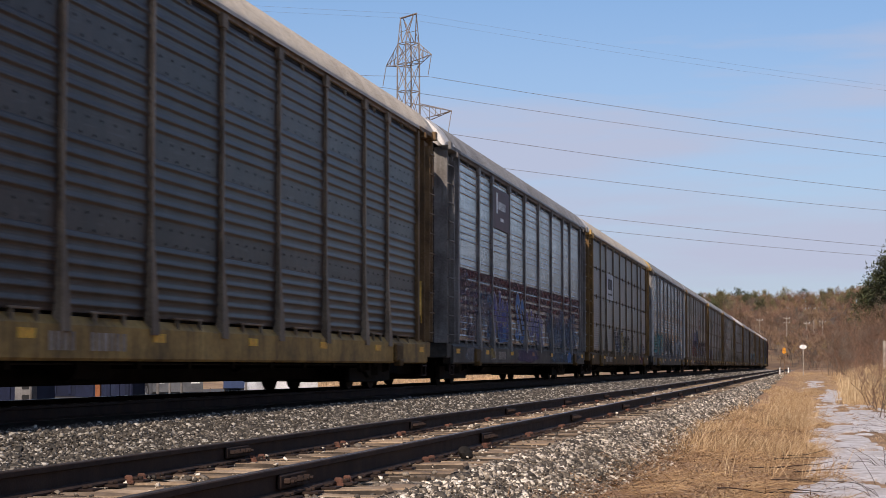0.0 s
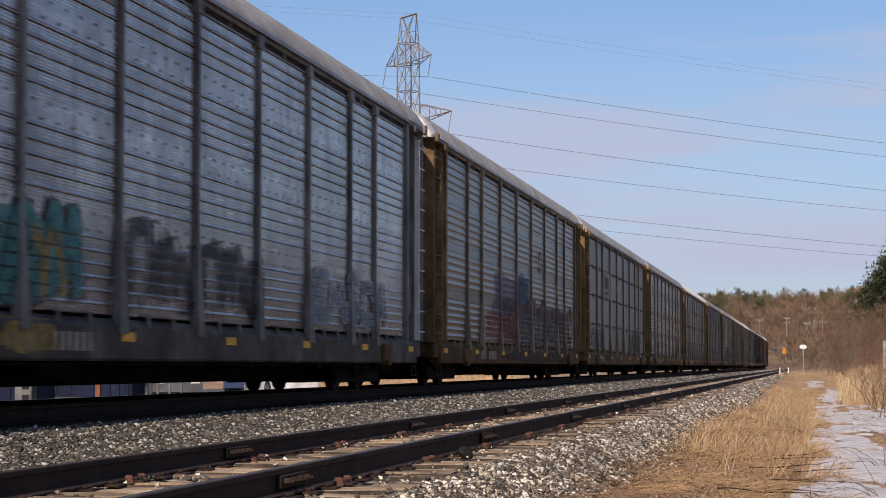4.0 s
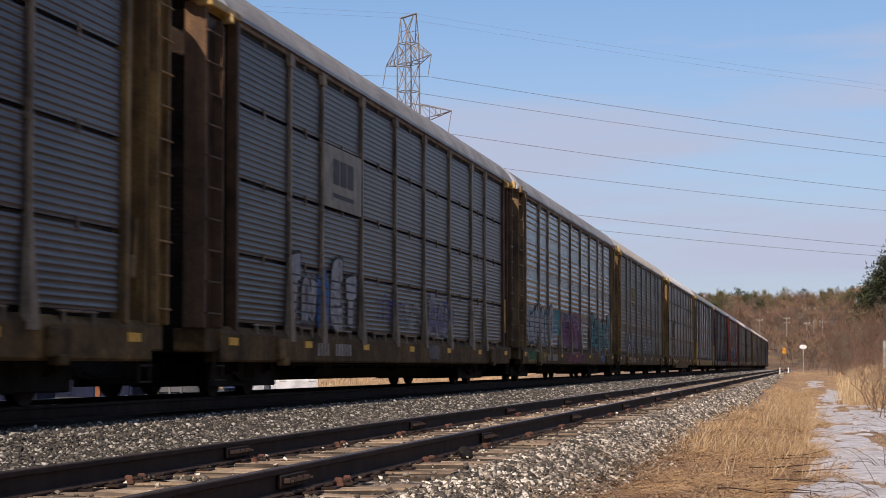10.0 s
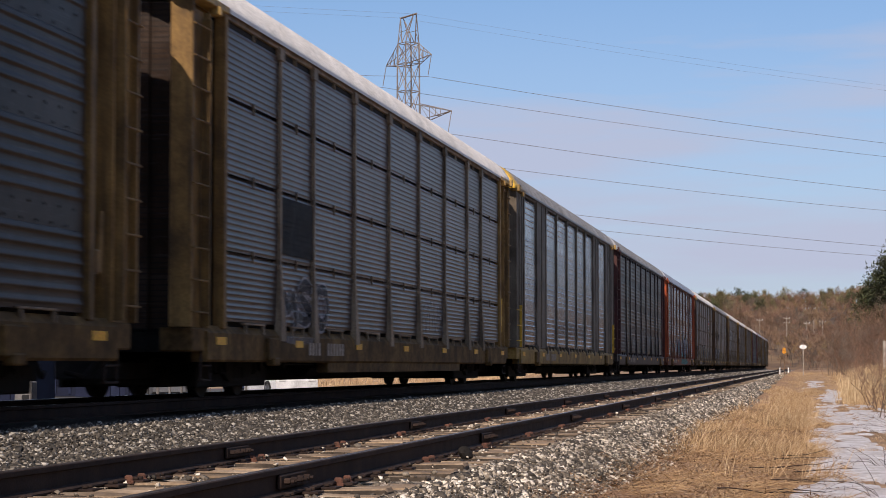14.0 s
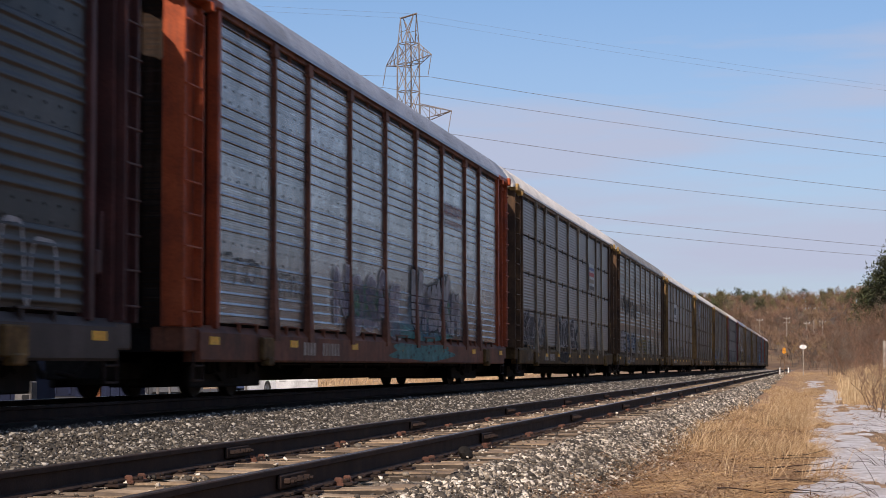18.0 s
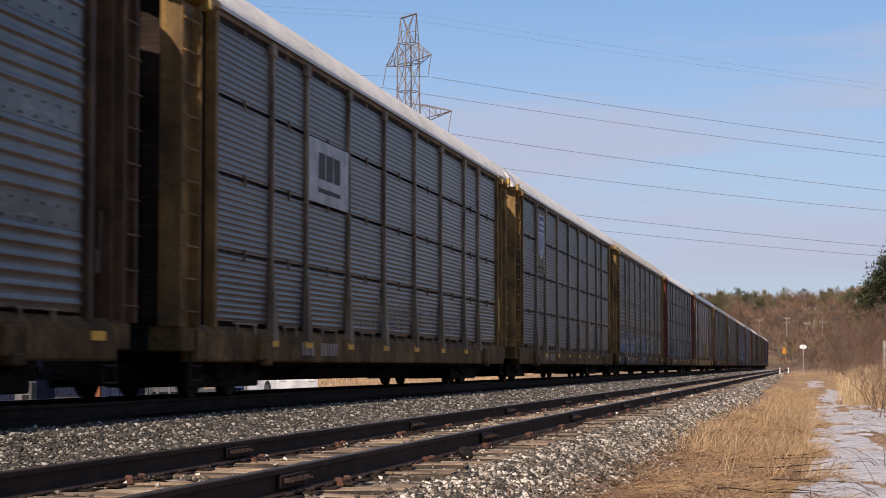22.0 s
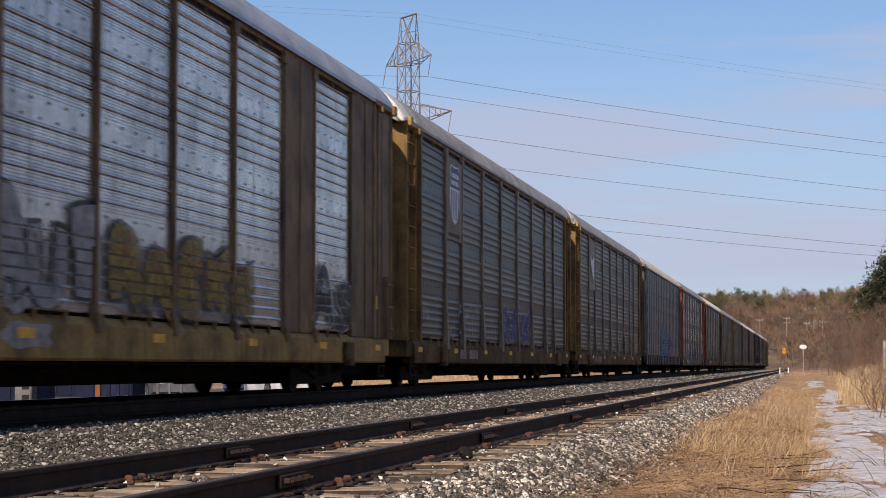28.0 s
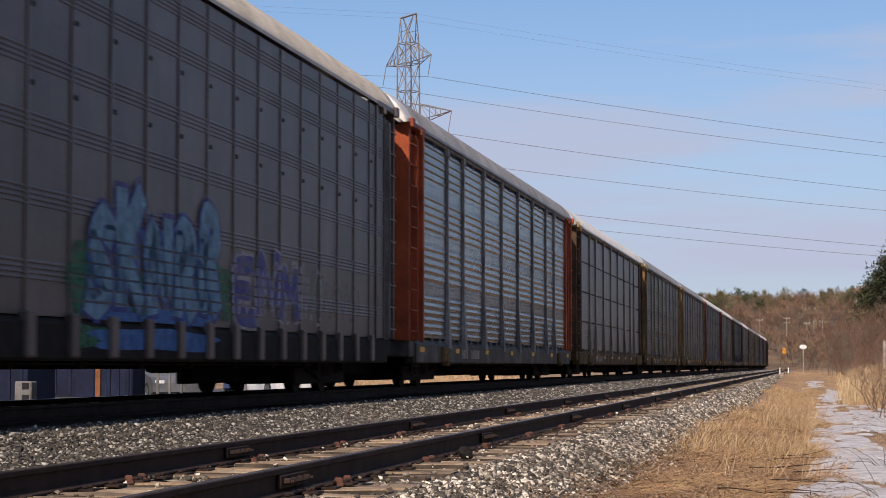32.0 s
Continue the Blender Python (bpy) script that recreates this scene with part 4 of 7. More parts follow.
def brake_mesh(mat):
    """Hand brake housing with its chain and hose on the end bay."""
    bm = bmesh.new()
    e = -P0
    box(bm, SIDE - 0.24, SIDE - 0.02, e + 0.28, e + 0.44, 1.45, 1.72, 0.02)
    cyl(bm, (SIDE - 0.06, e + 0.42, 1.5), (SIDE - 0.06, e + 0.50, 2.15), 0.035, 7)
    cyl(bm, (SIDE - 0.05, e + 0.52, 2.1), (SIDE - 0.05, e + 0.58, 1.3), 0.012, 5)
    return mesh_of("hand_brake", bm, mat)


def rigging_mesh():
    """Brake beams, bolster and levers between the wheels of a bogie."""
    bm = bmesh.new()
    box(bm, -0.95, 0.95, -0.28, 0.28, 0.22, 0.62, 0.05)
    for y in (-1.34, -0.46, 0.46, 1.34):
        box(bm, -0.85, 0.85, y - 0.13, y + 0.13, 0.16, 0.50, 0.03)
    box(bm, -0.4, 0.4, -1.9, 1.9, 0.30, 0.56, 0.03)
    for x in (-0.95, 0.95):
        box(bm, x - 0.05, x + 0.05, -1.75, 1.75, 0.14, 0.44, 0.02)
    return mesh_of("brake_rigging", bm, "steel_dark")


RIGGING = rigging_mesh()
SHALLOW = frame_mesh(False)
CORE, FRAME, TRUCK, WHEELSET, COUPLER, EAVE = core_mesh(), frame_mesh(), truck_frame_mesh(), wheelset_mesh(), coupler_mesh(), eave_mesh()


def flip_y(me):
    """The same mesh for the other end of the car, mirrored along it."""
    c = me.copy()
    c.transform(Matrix.Diagonal((1, -1, 1, 1)))
    c.flip_normals()
    return c


def ribbon(pts, width, x):
    """A flat brush stroke through points (y, z)."""
    vs, fs = [], []
    n = len(pts)
    for i, (y, z) in enumerate(pts):
        ya, za = pts[max(i - 1, 0)]
        yb, zb = pts[min(i + 1, n - 1)]
        d = math.hypot(yb - ya, zb - za) or 1
        nx, nz_ = -(zb - za) / d, (yb - ya) / d
        w = width * (0.85 + 0.15 * math.sin(i * 0.35))
        vs += [(x, y + nx * w, z + nz_ * w), (x, y - nx * w, z - nz_ * w)]
    for i in range(n - 1):
        fs.append((2 * i, 2 * i + 1, 2 * i + 3, 2 * i + 2))
    return vs, fs


def graffiti_mesh(seed, y0, y1, z0, z1, width, step, x, style):
    """Loose strokes in the manner of a tag; no letters."""
    rnd = random.Random(seed)
    path, y = [], y0
    while y < y1:
        w = step * rnd.uniform(0.8, 1.2)
        a, b = z0 + rnd.uniform(0, 0.15) * (z1 - z0), z1 - rnd.uniform(0, 0.25) * (z1 - z0)
        kind = rnd.randrange(4) if style != "arch" else 0
        if kind == 0:
            path += [(y + w * 0.5 - w * 0.42 * math.cos(math.pi * i / 12), a + (b - a) * min(1, 1.25 * math.sin(math.pi * i / 12) ** 0.7)) for i in range(13)]
        elif kind == 1:
            path += [(y + w * (0.1 + 0.8 * i / 9) + 0.1 * w * math.sin(i), a + (b - a) * (0.5 + 0.48 * math.cos(math.pi * i / 3))) for i in range(10)]
        elif kind == 2:
            path += [(y + w * 0.5 - w * 0.4 * math.cos(2 * math.pi * i / 12), (a + b) / 2 + (b - a) * 0.45 * math.sin(2 * math.pi * i / 12)) for i in range(14)]
        else:
            path += [(y + w * (0.2 + 0.5 * i / 6) + 0.06 * math.sin(2 * i), a + (b - a) * (1 - i / 6)) for i in range(7)]
        y += w
    fine = []                                  # smooth the joints between the strokes
    for (ya, za), (yb, zb) in zip(path, path[1:]):
        fine += [(ya + (yb - ya) * i / 3, za + (zb - za) * i / 3) for i in range(3)]
    for _ in range(3):
        fine = [fine[0]] + [tuple((p + 2 * q + r) / 4 for p, q, r in zip(u, v, w)) for u, v, w in zip(fine, fine[1:], fine[2:])] + [fine[-1]]
    v, f = ribbon(fine, width, x)
    return raw("graffiti", v, f)


def blob_mesh(seed, y0, y1, z0, z1, x):
    """Rounded filled shape under a tag."""
    rnd = random.Random(seed)
    n = 40
    cy, cz = (y0 + y1) / 2, (z0 + z1) / 2
    vs = [(x, cy, cz)]
    for i in range(n):
        a = 2 * math.pi * i / n
        r = 0.86 + 0.14 * math.sin(5 * a + seed) * rnd.uniform(0.5, 1)
        c, s = math.cos(a), math.sin(a)
        k = (abs(c) ** 4 + abs(s) ** 4) ** -0.25
        vs.append((x, cy + (y1 - y0) / 2 * r * c * k, cz + (z1 - z0) / 2 * r * s * k))
    return raw("graffiti", vs, [(0, 1 + i, 1 + (i + 1) % n) for i in range(n)])


GLYPHS = (                                      # loose skeletons of sprayed shapes, (across, up)
    (((0.0, 0.0), (0.28, 1.0), (0.62, 0.98), (1.0, 0.0)), ((0.22, 0.38), (0.8, 0.36))),
    (((0.95, 0.82), (0.5, 1.0), (0.05, 0.78), (0.5, 0.5), (0.95, 0.24), (0.5, 0.0), (0.02, 0.14)),),
    (((0.05, 0.0), (0.0, 1.0)), ((0.95, 1.0), (0.12, 0.5), (1.0, 0.0))),
    (((0.05, 0.0), (0.05, 0.7), (0.3, 1.0), (0.75, 1.0), (0.98, 0.65), (0.95, 0.3), (0.7, 0.0), (0.3, 0.05), (0.05, 0.4)),),
    (((0.05, 0.0), (0.0, 1.0), (0.9, 0.05), (0.98, 1.0)),),
    (((0.9, 1.0), (0.1, 0.95), (0.0, 0.5), (0.1, 0.02), (1.0, 0.0)), ((0.1, 0.52), (0.75, 0.5))),
    (((0.0, 0.9), (1.0, 1.0)), ((0.5, 0.95), (0.42, 0.0))),
    (((0.05, 0.0), (0.02, 1.0), (0.7, 0.95), (0.85, 0.7), (0.1, 0.48)), ((0.4, 0.5), (1.0, 0.0))),
    (((0.0, 1.0), (0.05, 0.2), (0.45, 0.0), (0.9, 0.15), (1.0, 1.0)),),
    (((0.0, 0.0), (0.12, 1.0), (0.5, 0.35), (0.85, 1.0), (1.0, 0.0)),),
)


def letter_meshes(seed, y0, y1, z0, z1, x, fat):
    """One sprayed shape of thick strokes: the strokes, and wider ones under them that show as an outline."""
    rnd = random.Random(seed)
    glyph = GLYPHS[rnd.randrange(len(GLYPHS))]
    lean, bow = rnd.uniform(-0.10, 0.20), rnd.uniform(-0.06, 0.06)
    w = min((y1 - y0) * 0.135, (z1 - z0) * 0.15) * fat * rnd.uniform(0.85, 1.1)
    out = []
    for extra, lift in ((0.045 if fat < 1.2 else 0.06, 0.0), (0.0, 0.003)):
        V, F = [], []
        for k, line in enumerate(glyph):
            pts = [(y0 + w + (y1 - y0 - 2 * w) * (u + lean * (v - 0.5) + bow * math.sin(3 * v)), z0 + w + (z1 - z0 - 2 * w) * v) for u, v in line]
            fine = []
            for (ya, za), (yb, zb) in zip(pts, pts[1:]):
                fine += [(ya + (yb - ya) * i / 6, za + (zb - za) * i / 6) for i in range(6)]
            fine.append(pts[-1])
            for _ in range(3):
                fine = [fine[0]] + [tuple((p + 2 * q + r) / 4 for p, q, r in zip(a, b, c)) for a, b, c in zip(fine, fine[1:], fine[2:])] + [fine[-1]]
            (ya, za), (yb, zb) = fine[0], fine[1]
            (yc, zc), (yd, zd) = fine[-2], fine[-1]
            da, dd = math.hypot(yb - ya, zb - za) or 1, math.hypot(yd - yc, zd - zc) or 1
            e = 0.25 * w + extra                       # the ends run out a little
            fine = [(ya - (yb - ya) / da * e, za - (zb - za) / da * e)] + fine + [(yd + (yd - yc) / dd * e, zd + (zd - zc) / dd * e)]
            v, f = ribbon(fine, w + extra, x + lift + 0.0007 * k)
            F += [tuple(i + len(V) for i in q) for q in f]
            V += v
        out.append(raw("graffiti", V, F))
    return out[1], out[0]


def plate(bm, y0, y1, z0, z1, x, t=0.006):
    box(bm, x - t, x, y0, y1, z0, z1)


def build_sign(car, kind, y0, y1):
    """Owner's plate on a side panel: marks are plain shapes in their colours."""
    x = SIDE - 0.020
    bm = bmesh.new()
    tall = kind in ("shield", "shield_pale", "flag")
    z0, z1 = (3.2, 4.98) if tall else (3.9, 4.92) if kind == "maroon" else (2.1, 2.95) if kind == "dark" else (3.04, 4.06)
    if kind == "yellow_mark":
        box(bm, x - 0.006, x, y0 + 0.3, y1 - 0.6, 3.14, 3.24)
        for i in range(3):
            plate(bm, y0 + 0.45 + 0.55 * i, y0 + 0.9 + 0.55 * i, 3.36, 3.92, x)
        part("painted_mark", bm, faded("mark_yellow", (0.45, 0.30, 0.03), 0.4), car, "faded yellow painted mark")
        return
    if kind == "red_mark":
        for i in range(4):
            plate(bm, y0 + 0.25 + 0.55 * i, y0 + 0.68 + 0.55 * i, 3.70, 3.98, x)
        plate(bm, y0 + 0.25, y0 + 2.4, 3.52, 3.60, x)
        part("painted_mark", bm, faded("mark_red", (0.30, 0.05, 0.04), 0.4), car, "faded red painted mark")
        return
    if kind == "white_small":                         # short plate with broad stripes
        z0, z1, y0, y1 = 3.16, 4.12, y0 + 0.35, y1 - 0.75
    plate(bm, y0 + 0.09, y1 - 0.09, z0, z1, x)
    sign = part("sign_plate", bm, {"tan": "sign_tan", "pale": "sign_pale", "maroon": "sign_maroon", "dark": faded("dark_spray", (0.010, 0.010, 0.012), 0.8), "flag": "sign_tan", "white_small": "sign_pale", "shield": "sign_ochre", "shield_pale": "sign_tan"}.get(kind, "sign_tan"), car,
                {"tan": "tan plate with a worn dark mark", "pale": "pale plate with a dark mark", "maroon": "maroon plate with pale lettering bars"}.get(kind, "painted owner's plate"))
    cy, w = (y0 + y1) / 2, (y1 - y0)
    if kind in ("shield", "shield_pale"):
        k = 0.62 if kind == "shield_pale" else 1.06

        def up(z):
            return 4.88 - (4.74 - z) * (1.0 if kind == "shield" else 0.72)
        bm = bmesh.new()
        prof = [(-0.40, 4.62), (-0.30, 4.74), (0, 4.70), (0.30, 4.74), (0.40, 4.62), (0.42, 4.2), (0.38, 3.75), (0.2, 3.5), (0, 3.42), (-0.2, 3.5), (-0.38, 3.75), (-0.42, 4.2)]
        bm.faces.new([bm.verts.new((x + 0.004, cy + a * w / 1.45 * k, up(z))) for a, z in prof])
        part("shield", bm, "sign_white", sign, "white shield mark")
        bm = bmesh.new()
        bm.faces.new([bm.verts.new((x + 0.008, cy + a * w / 1.45 * k, up(z))) for a, z in [(-0.38, 4.60), (-0.28, 4.71), (0, 4.67), (0.28, 4.71), (0.38, 4.60), (0.40, 4.22), (-0.40, 4.22)]])
        part("shield_top", bm, "blue", sign, "blue upper field")
        for i in range(5):
            bm = bmesh.new()
            a = -0.30 + 0.15 * i
            bm.faces.new([bm.verts.new((x + 0.008, cy + (a + d) * w / 1.45 * k, up(z))) for d, z in ((-0.035, 4.18), (0.035, 4.18), (0.03, 3.62 - 0.1 * (i in (1, 2, 3))), (-0.03, 3.62 - 0.1 * (i in (1, 2, 3))))])
            part("stripe", bm, "blue", sign)
        for zz in (4.50, 4.34):
            bm = bmesh.new()
            for i in range(5):
                plate(bm, cy + (-0.30 + i * 0.125) * k * w / 1.45, cy + (-0.215 + i * 0.125) * k * w / 1.45, up(zz - 0.05), up(zz + 0.05), x + 0.013, 0.003)
            part("lettering_bar", bm, "sign_white", sign)
        bm = bmesh.new()
        for i in range(9):
            plate(bm, y0 + 0.25 + 0.16 * i, y0 + 0.36 + 0.16 * i, 3.28, 3.36, x + 0.006, 0.004)
        part("lettering_bar", bm, "ink", sign)
    elif kind == "flag":
        bm = bmesh.new()
        bm.faces.new([bm.verts.new((x + 0.005, cy + a, z)) for a, z in ((-0.55, 4.45), (0.0, 4.25), (0.55, 4.40), (0.55, 3.75), (0.3, 3.55), (-0.5, 3.85))])
        part("flag_mark", bm, "sign_white", sign, "white flag shape")
        bm = bmesh.new()
        bm.faces.new([bm.verts.new((x + 0.009, cy + a, z)) for a, z in ((-0.58, 4.25), (-0.1, 3.9), (0.35, 3.50), (0.1, 3.45), (-0.58, 3.75))])
        part("flag_field", bm, "green", sign, "green lower field")
    elif kind == "maroon":
        bm = bmesh.new()
        for i in range(7):
            plate(bm, cy - 0.5 + 0.17 * i, cy - 0.39 + 0.17 * i, 4.40, 4.60, x + 0.006, 0.004)
        plate(bm, cy - 0.85, cy - 0.62, 4.28, 4.80, x + 0.006, 0.004)
        plate(bm, cy - 0.2, cy + 0.35, 4.12, 4.20, x + 0.006, 0.004)
        part("lettering_bar", bm, "sign_white", sign)
    elif kind == "white_small":
        for q, (za, zb, c) in enumerate(((3.88, 3.98, "blue"), (3.66, 3.80, "red"), (3.42, 3.56, "sign_tan"), (3.18, 3.32, "ink"))):
            bm = bmesh.new()
            plate(bm, y0 + 0.16, y1 - 0.16, za, zb, x + 0.006, 0.004)
            part("stripe", bm, c, sign)
    elif kind != "dark":
        bm = bmesh.new()
        for i in range(3):
            plate(bm, cy - 0.75 + 0.52 * i, cy - 0.32 + 0.52 * i, 3.44, 3.86, x + 0.006, 0.004)
        plate(bm, cy - 0.75, cy + 0.75, 3.22, 3.29, x + 0.006, 0.004)
        part("lettering_bar", bm, "ink", sign)


CARS = {}
RIMS = {"white": "black", "purple": "lilac", "sky": "violet", "teal": "black", "ochre": "black", "pale": "black", "rust": "lilac", "pink": "purple", "navy": "lilac"}   # outlines of the sprayed shapes, else white


def build_car(index, style, frame_mat, panel_mat, roof_mat, sign=None, sign_at=2, tags=(), hood=None, label="", ladder=None, stripe=False, deep=False, sill=None, near_hood="roof_white"):
    """One enclosed car carrier, built round the middle of its length on the top of the rail."""
    car = empty("autorack_car", pose(0, 0, 0), label, "railway car", "cars of the train")
    ladder = ladder or frame_mat
    post_mat = frame_mat if style == "wide" else "sooty_post" if frame_mat == "maroon" else "orange_sill" if frame_mat == "orange" and panel_mat == "panel_mid" else ("post_tan" if frame_mat in ("yellow", "tan", "brown") else "grey")
    get = cached
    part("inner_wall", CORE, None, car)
    part("underframe", SHALLOW if style == "smooth" else FRAME, None, car)
    sill_mat = sill or {"smooth": "steel_dark"}.get(style) or {"yellow": "sill_brown", "brown": "sill_brown", "drab": "sill_brown", "tan": "sill_brown", "grey": "sill_grey", "orange": "orange_sill", "crimson": "sill_brown", "maroon": "sooty_post"}.get(frame_mat, frame_mat)
    part("side_sill", get(("sill", sill_mat, deep), lambda: sill_mesh(sill_mat, deep)), None, car)
    widths, y = (C_PANELS if style == "wide" else PANELS), P0
    if style == "smooth":
        build_smooth_side(car, panel_mat)
    else:
        for i, w in enumerate(widths):
            base = SLATTED if style == "slatted" else PERFOR if panel_mat in ("panel_mid", "panel_bright") else PERFOR_SOFT
            if style == "wide":
                key = ("wide", w)
                if i in (1, 7):                       # plain steel bay
                    bm = bmesh.new()
                    box(bm, SIDE - 0.06, SIDE - 0.03, y + 0.02, y + w - 0.02, 0.95, 5.14, 0.01)
                    bay = part("steel_bay", bm, frame_mat, car, "plain painted steel bay")
                    for q in (0.04, w / 2, w - 0.04):
                        bm = bmesh.new()
                        box(bm, SIDE - 0.032, SIDE - 0.012, y + q - 0.02, y + q + 0.02, 0.95, 5.14)
                        part("seam", bm, frame_mat, bay)
                else:
                    me = get((key, panel_mat), lambda: with_material(ribbed(w, rows_perforated(), 0.150, 0.018, 0), panel_mat))
                    p = part("side_panel", me, None, car, "", pose(SIDE - 0.06, y, 0))
                    tagged(part("perforation", get(("dots", w), lambda: dots(w, [b + q for b in BANDS for q in (0.04, 0.225)])), None, p), kind="stuff")
            else:
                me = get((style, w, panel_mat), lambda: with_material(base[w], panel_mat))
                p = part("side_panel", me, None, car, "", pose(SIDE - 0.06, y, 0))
                if style == "slatted" and index < 21:
                    for z in (1.97, 3.02, 4.07):
                        part("slot_tie", get(("tie", post_mat), lambda: tie_mesh(post_mat)), None, car, "", pose(0, y + w / 2, z))
                        if i:
                            part("latch", get(("latch", post_mat), lambda: latch_mesh(post_mat)), None, car, "", pose(0, y, z))
                if style == "perforated":
                    tagged(part("perforation", get(("dots", w), lambda: dots(w, [b + q for b in BANDS for q in (0.04, 0.225)])), None, p), kind="stuff")
            if style != "wide" or i not in (1, 7):
                part("panel_clip", get(("clip", post_mat, w), lambda: clip_mesh(post_mat, w)), None, car, "", pose(0, y, 0))
            if i:
                part("post", get(("post", post_mat, style), lambda: post_mesh(post_mat, style != "wide")), None, car, "", pose(0, y, 0))
            y += w
    if style == "wide":                               # flush steel sheets close both ends of the side
        for name, ya, yb in (("end_sheet", y + 0.02, END_Y - 0.12), ("end_sheet", -END_Y + 0.12, P0 - 0.02)):
            bm = bmesh.new()
            box(bm, SIDE - 0.10, SIDE - 0.03, ya, yb, 0.94, 5.14, 0.01)
            sheet = part(name, bm, frame_mat, car, "plain painted steel end sheet")
            for q in np.linspace(ya + 0.03, yb - 0.03, 4):
                bm = bmesh.new()
                box(bm, SIDE - 0.032, SIDE - 0.012, q - 0.025, q + 0.025, 0.95, 5.14)
                part("seam", bm, frame_mat, sheet)
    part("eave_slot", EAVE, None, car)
    if style != "smooth":
        part("fascia", get(("fascia", post_mat, style == "wide"), lambda: fascia_mesh(post_mat, widths)), None, car)
    part("roof", get(("roof", roof_mat), lambda: roof_mesh(roof_mat)), None, car)
    for far in (0, 1):
        def ended(key, build):
            me = get(key, build)
            return me if far else get((key, "near"), lambda: flip_y(me))
        for bay_name, bay in get(("bay", frame_mat), lambda: bay_meshes(frame_mat)):
            part(bay_name, ended(("bay", bay_name, frame_mat), lambda: bay), None, car)
        part("end_door", ended(("door",), lambda: end_wall_mesh("panel_dark")), None, car)
        rungs = 3 if style == "wide" else 10
        part("ladder", ended(("ladder", ladder, rungs), lambda: ladder_mesh(ladder, rungs)), None, car)
        part("eave_bracket", ended(("bracket", frame_mat), lambda: bracket_mesh("lug" if frame_mat in ("yellow", "brown", "drab") else frame_mat)), None, car)
        if style != "smooth":
            part("sill_step", ended(("step",), step_mesh), None, car)
            part("jacking_pad", ended(("pad",), pad_mesh), None, car)
        part("coupler", ended(("coupler",), lambda: COUPLER), None, car)
        tint = (hood or roof_mat) if far else near_hood
        part("roof_hood", get(("hood", tint), lambda: hood_mesh(tint)), None, car, "", pose(0, END_Y - 0.9, 0) if far else pose(0, -END_Y + 0.9, 0, 0, 0, 180))
        if far:
            brake_mat = "bright_yellow" if frame_mat in ("yellow", "brown", "tan") and index % 3 != 1 else frame_mat
            part("hand_brake", get(("brake", brake_mat), lambda: brake_mesh(brake_mat)), None, car, "hand brake with hose")
        bogie = part("bogie_frame", TRUCK, None, car, "", pose(0, 9.95 if far else -9.95, 0))
        part("brake_rigging", RIGGING, None, bogie)
        for dy in (-0.89, 0.89):
            part("wheelset", WHEELSET, None, bogie, "", pose(0, dy, 0))
    # amber reflectors and the number bars on the sill
    for i in range(0 if style == "smooth" else 7):
        part("reflector", get(("reflector",), lambda: reflector_mesh()), None, car, "", pose(0, P0 + sum(PANELS[:i + 1]) if style == "slatted" and index > 12 else -12.3 + 4.1 * i, 0))
    for i in range(0 if style == "smooth" or index > 30 else 10):
        part("number_bar", get(("bars",), lambda: number_mesh()), None, car, "", pose(0, -7.6 + 0.2 * i + (0.4 if i > 3 else 0.0), 0))
    if stripe:
        bm = bmesh.new()
        for z0, z1 in ((1.66, 1.74), (1.84, 1.94), (2.04, 2.18), (2.25, 2.40), (2.47, 2.67)):
            plate(bm, P0 + 0.05, -P0 - 0.05, z0, z1, SIDE - 0.0350, 0.002)
        part("painted_stripe", bm, "maroon_stripe", car, "dark red stripes on the lower side")
    if sign:
        y0 = P0 + sum(PANELS[:sign_at])
        build_sign(car, sign, y0, y0 + PANELS[sign_at])
    skin = SIDE - (0.006 if style == "smooth" else 0.034)
    for j, (kind, col, a, b, z0, z1) in enumerate(tags):
        ya, yb = P0 + a * -2 * P0, P0 + b * -2 * P0
        if kind == "fill":
            me = blob_mesh(index * 7 + j, ya, yb, max(z0, 0.93), z1, skin + 0.001 * j)
            if z0 < 0.9:
                low = blob_mesh(index * 7 + j, ya, yb, max(z0, 0.5), 0.89, 1.5335 + 0.0006 * j)
                low.materials.append(SPRAY[col])
                part("graffiti", low, None, car, "sprayed colour field on the sill")
        elif kind not in ("bubble", "fat"):
            me = graffiti_mesh(index * 7 + j, ya, yb, z0, z1, {"bold": 0.115, "line": 0.03, "arch": 0.032}[kind], {"bold": 0.95, "line": 0.5, "arch": 0.85}[kind], 1.5365 if z1 < 0.9 else skin + 0.003 + 0.001 * j, kind)
        if kind in ("bubble", "fat"):
            n = max(1, round((yb - ya) / 1.1))
            for q in range(n):
                u0, u1 = ya + (yb - ya) * q / n, ya + (yb - ya) * (q + 1.08) / n
                up = 0.12 * (z1 - z0) * math.sin(q * 2.3 + index)
                me, rim = letter_meshes(index * 31 + j * 7 + q, u0, u1, z0 + 0.3 * up, z1 + up, skin + 0.001 + 0.001 * j, 1.45 if kind == "fat" else 1.0)
                me.materials.append(SPRAY[col])
                rim.materials.append(SPRAY[RIMS.get(col, "white")])
                letter = part("graffiti", me, None, car, "fat rounded sprayed shape")
                part("outline", rim, None, letter, "sprayed outline")
            continue
        me.materials.append(SPRAY[col])
        part("graffiti", me, None, car, {"fill": "sprayed colour field", "bold": "bold sprayed strokes"}.get(kind, "thin sprayed lines"))
    CARS[index] = car
    return car


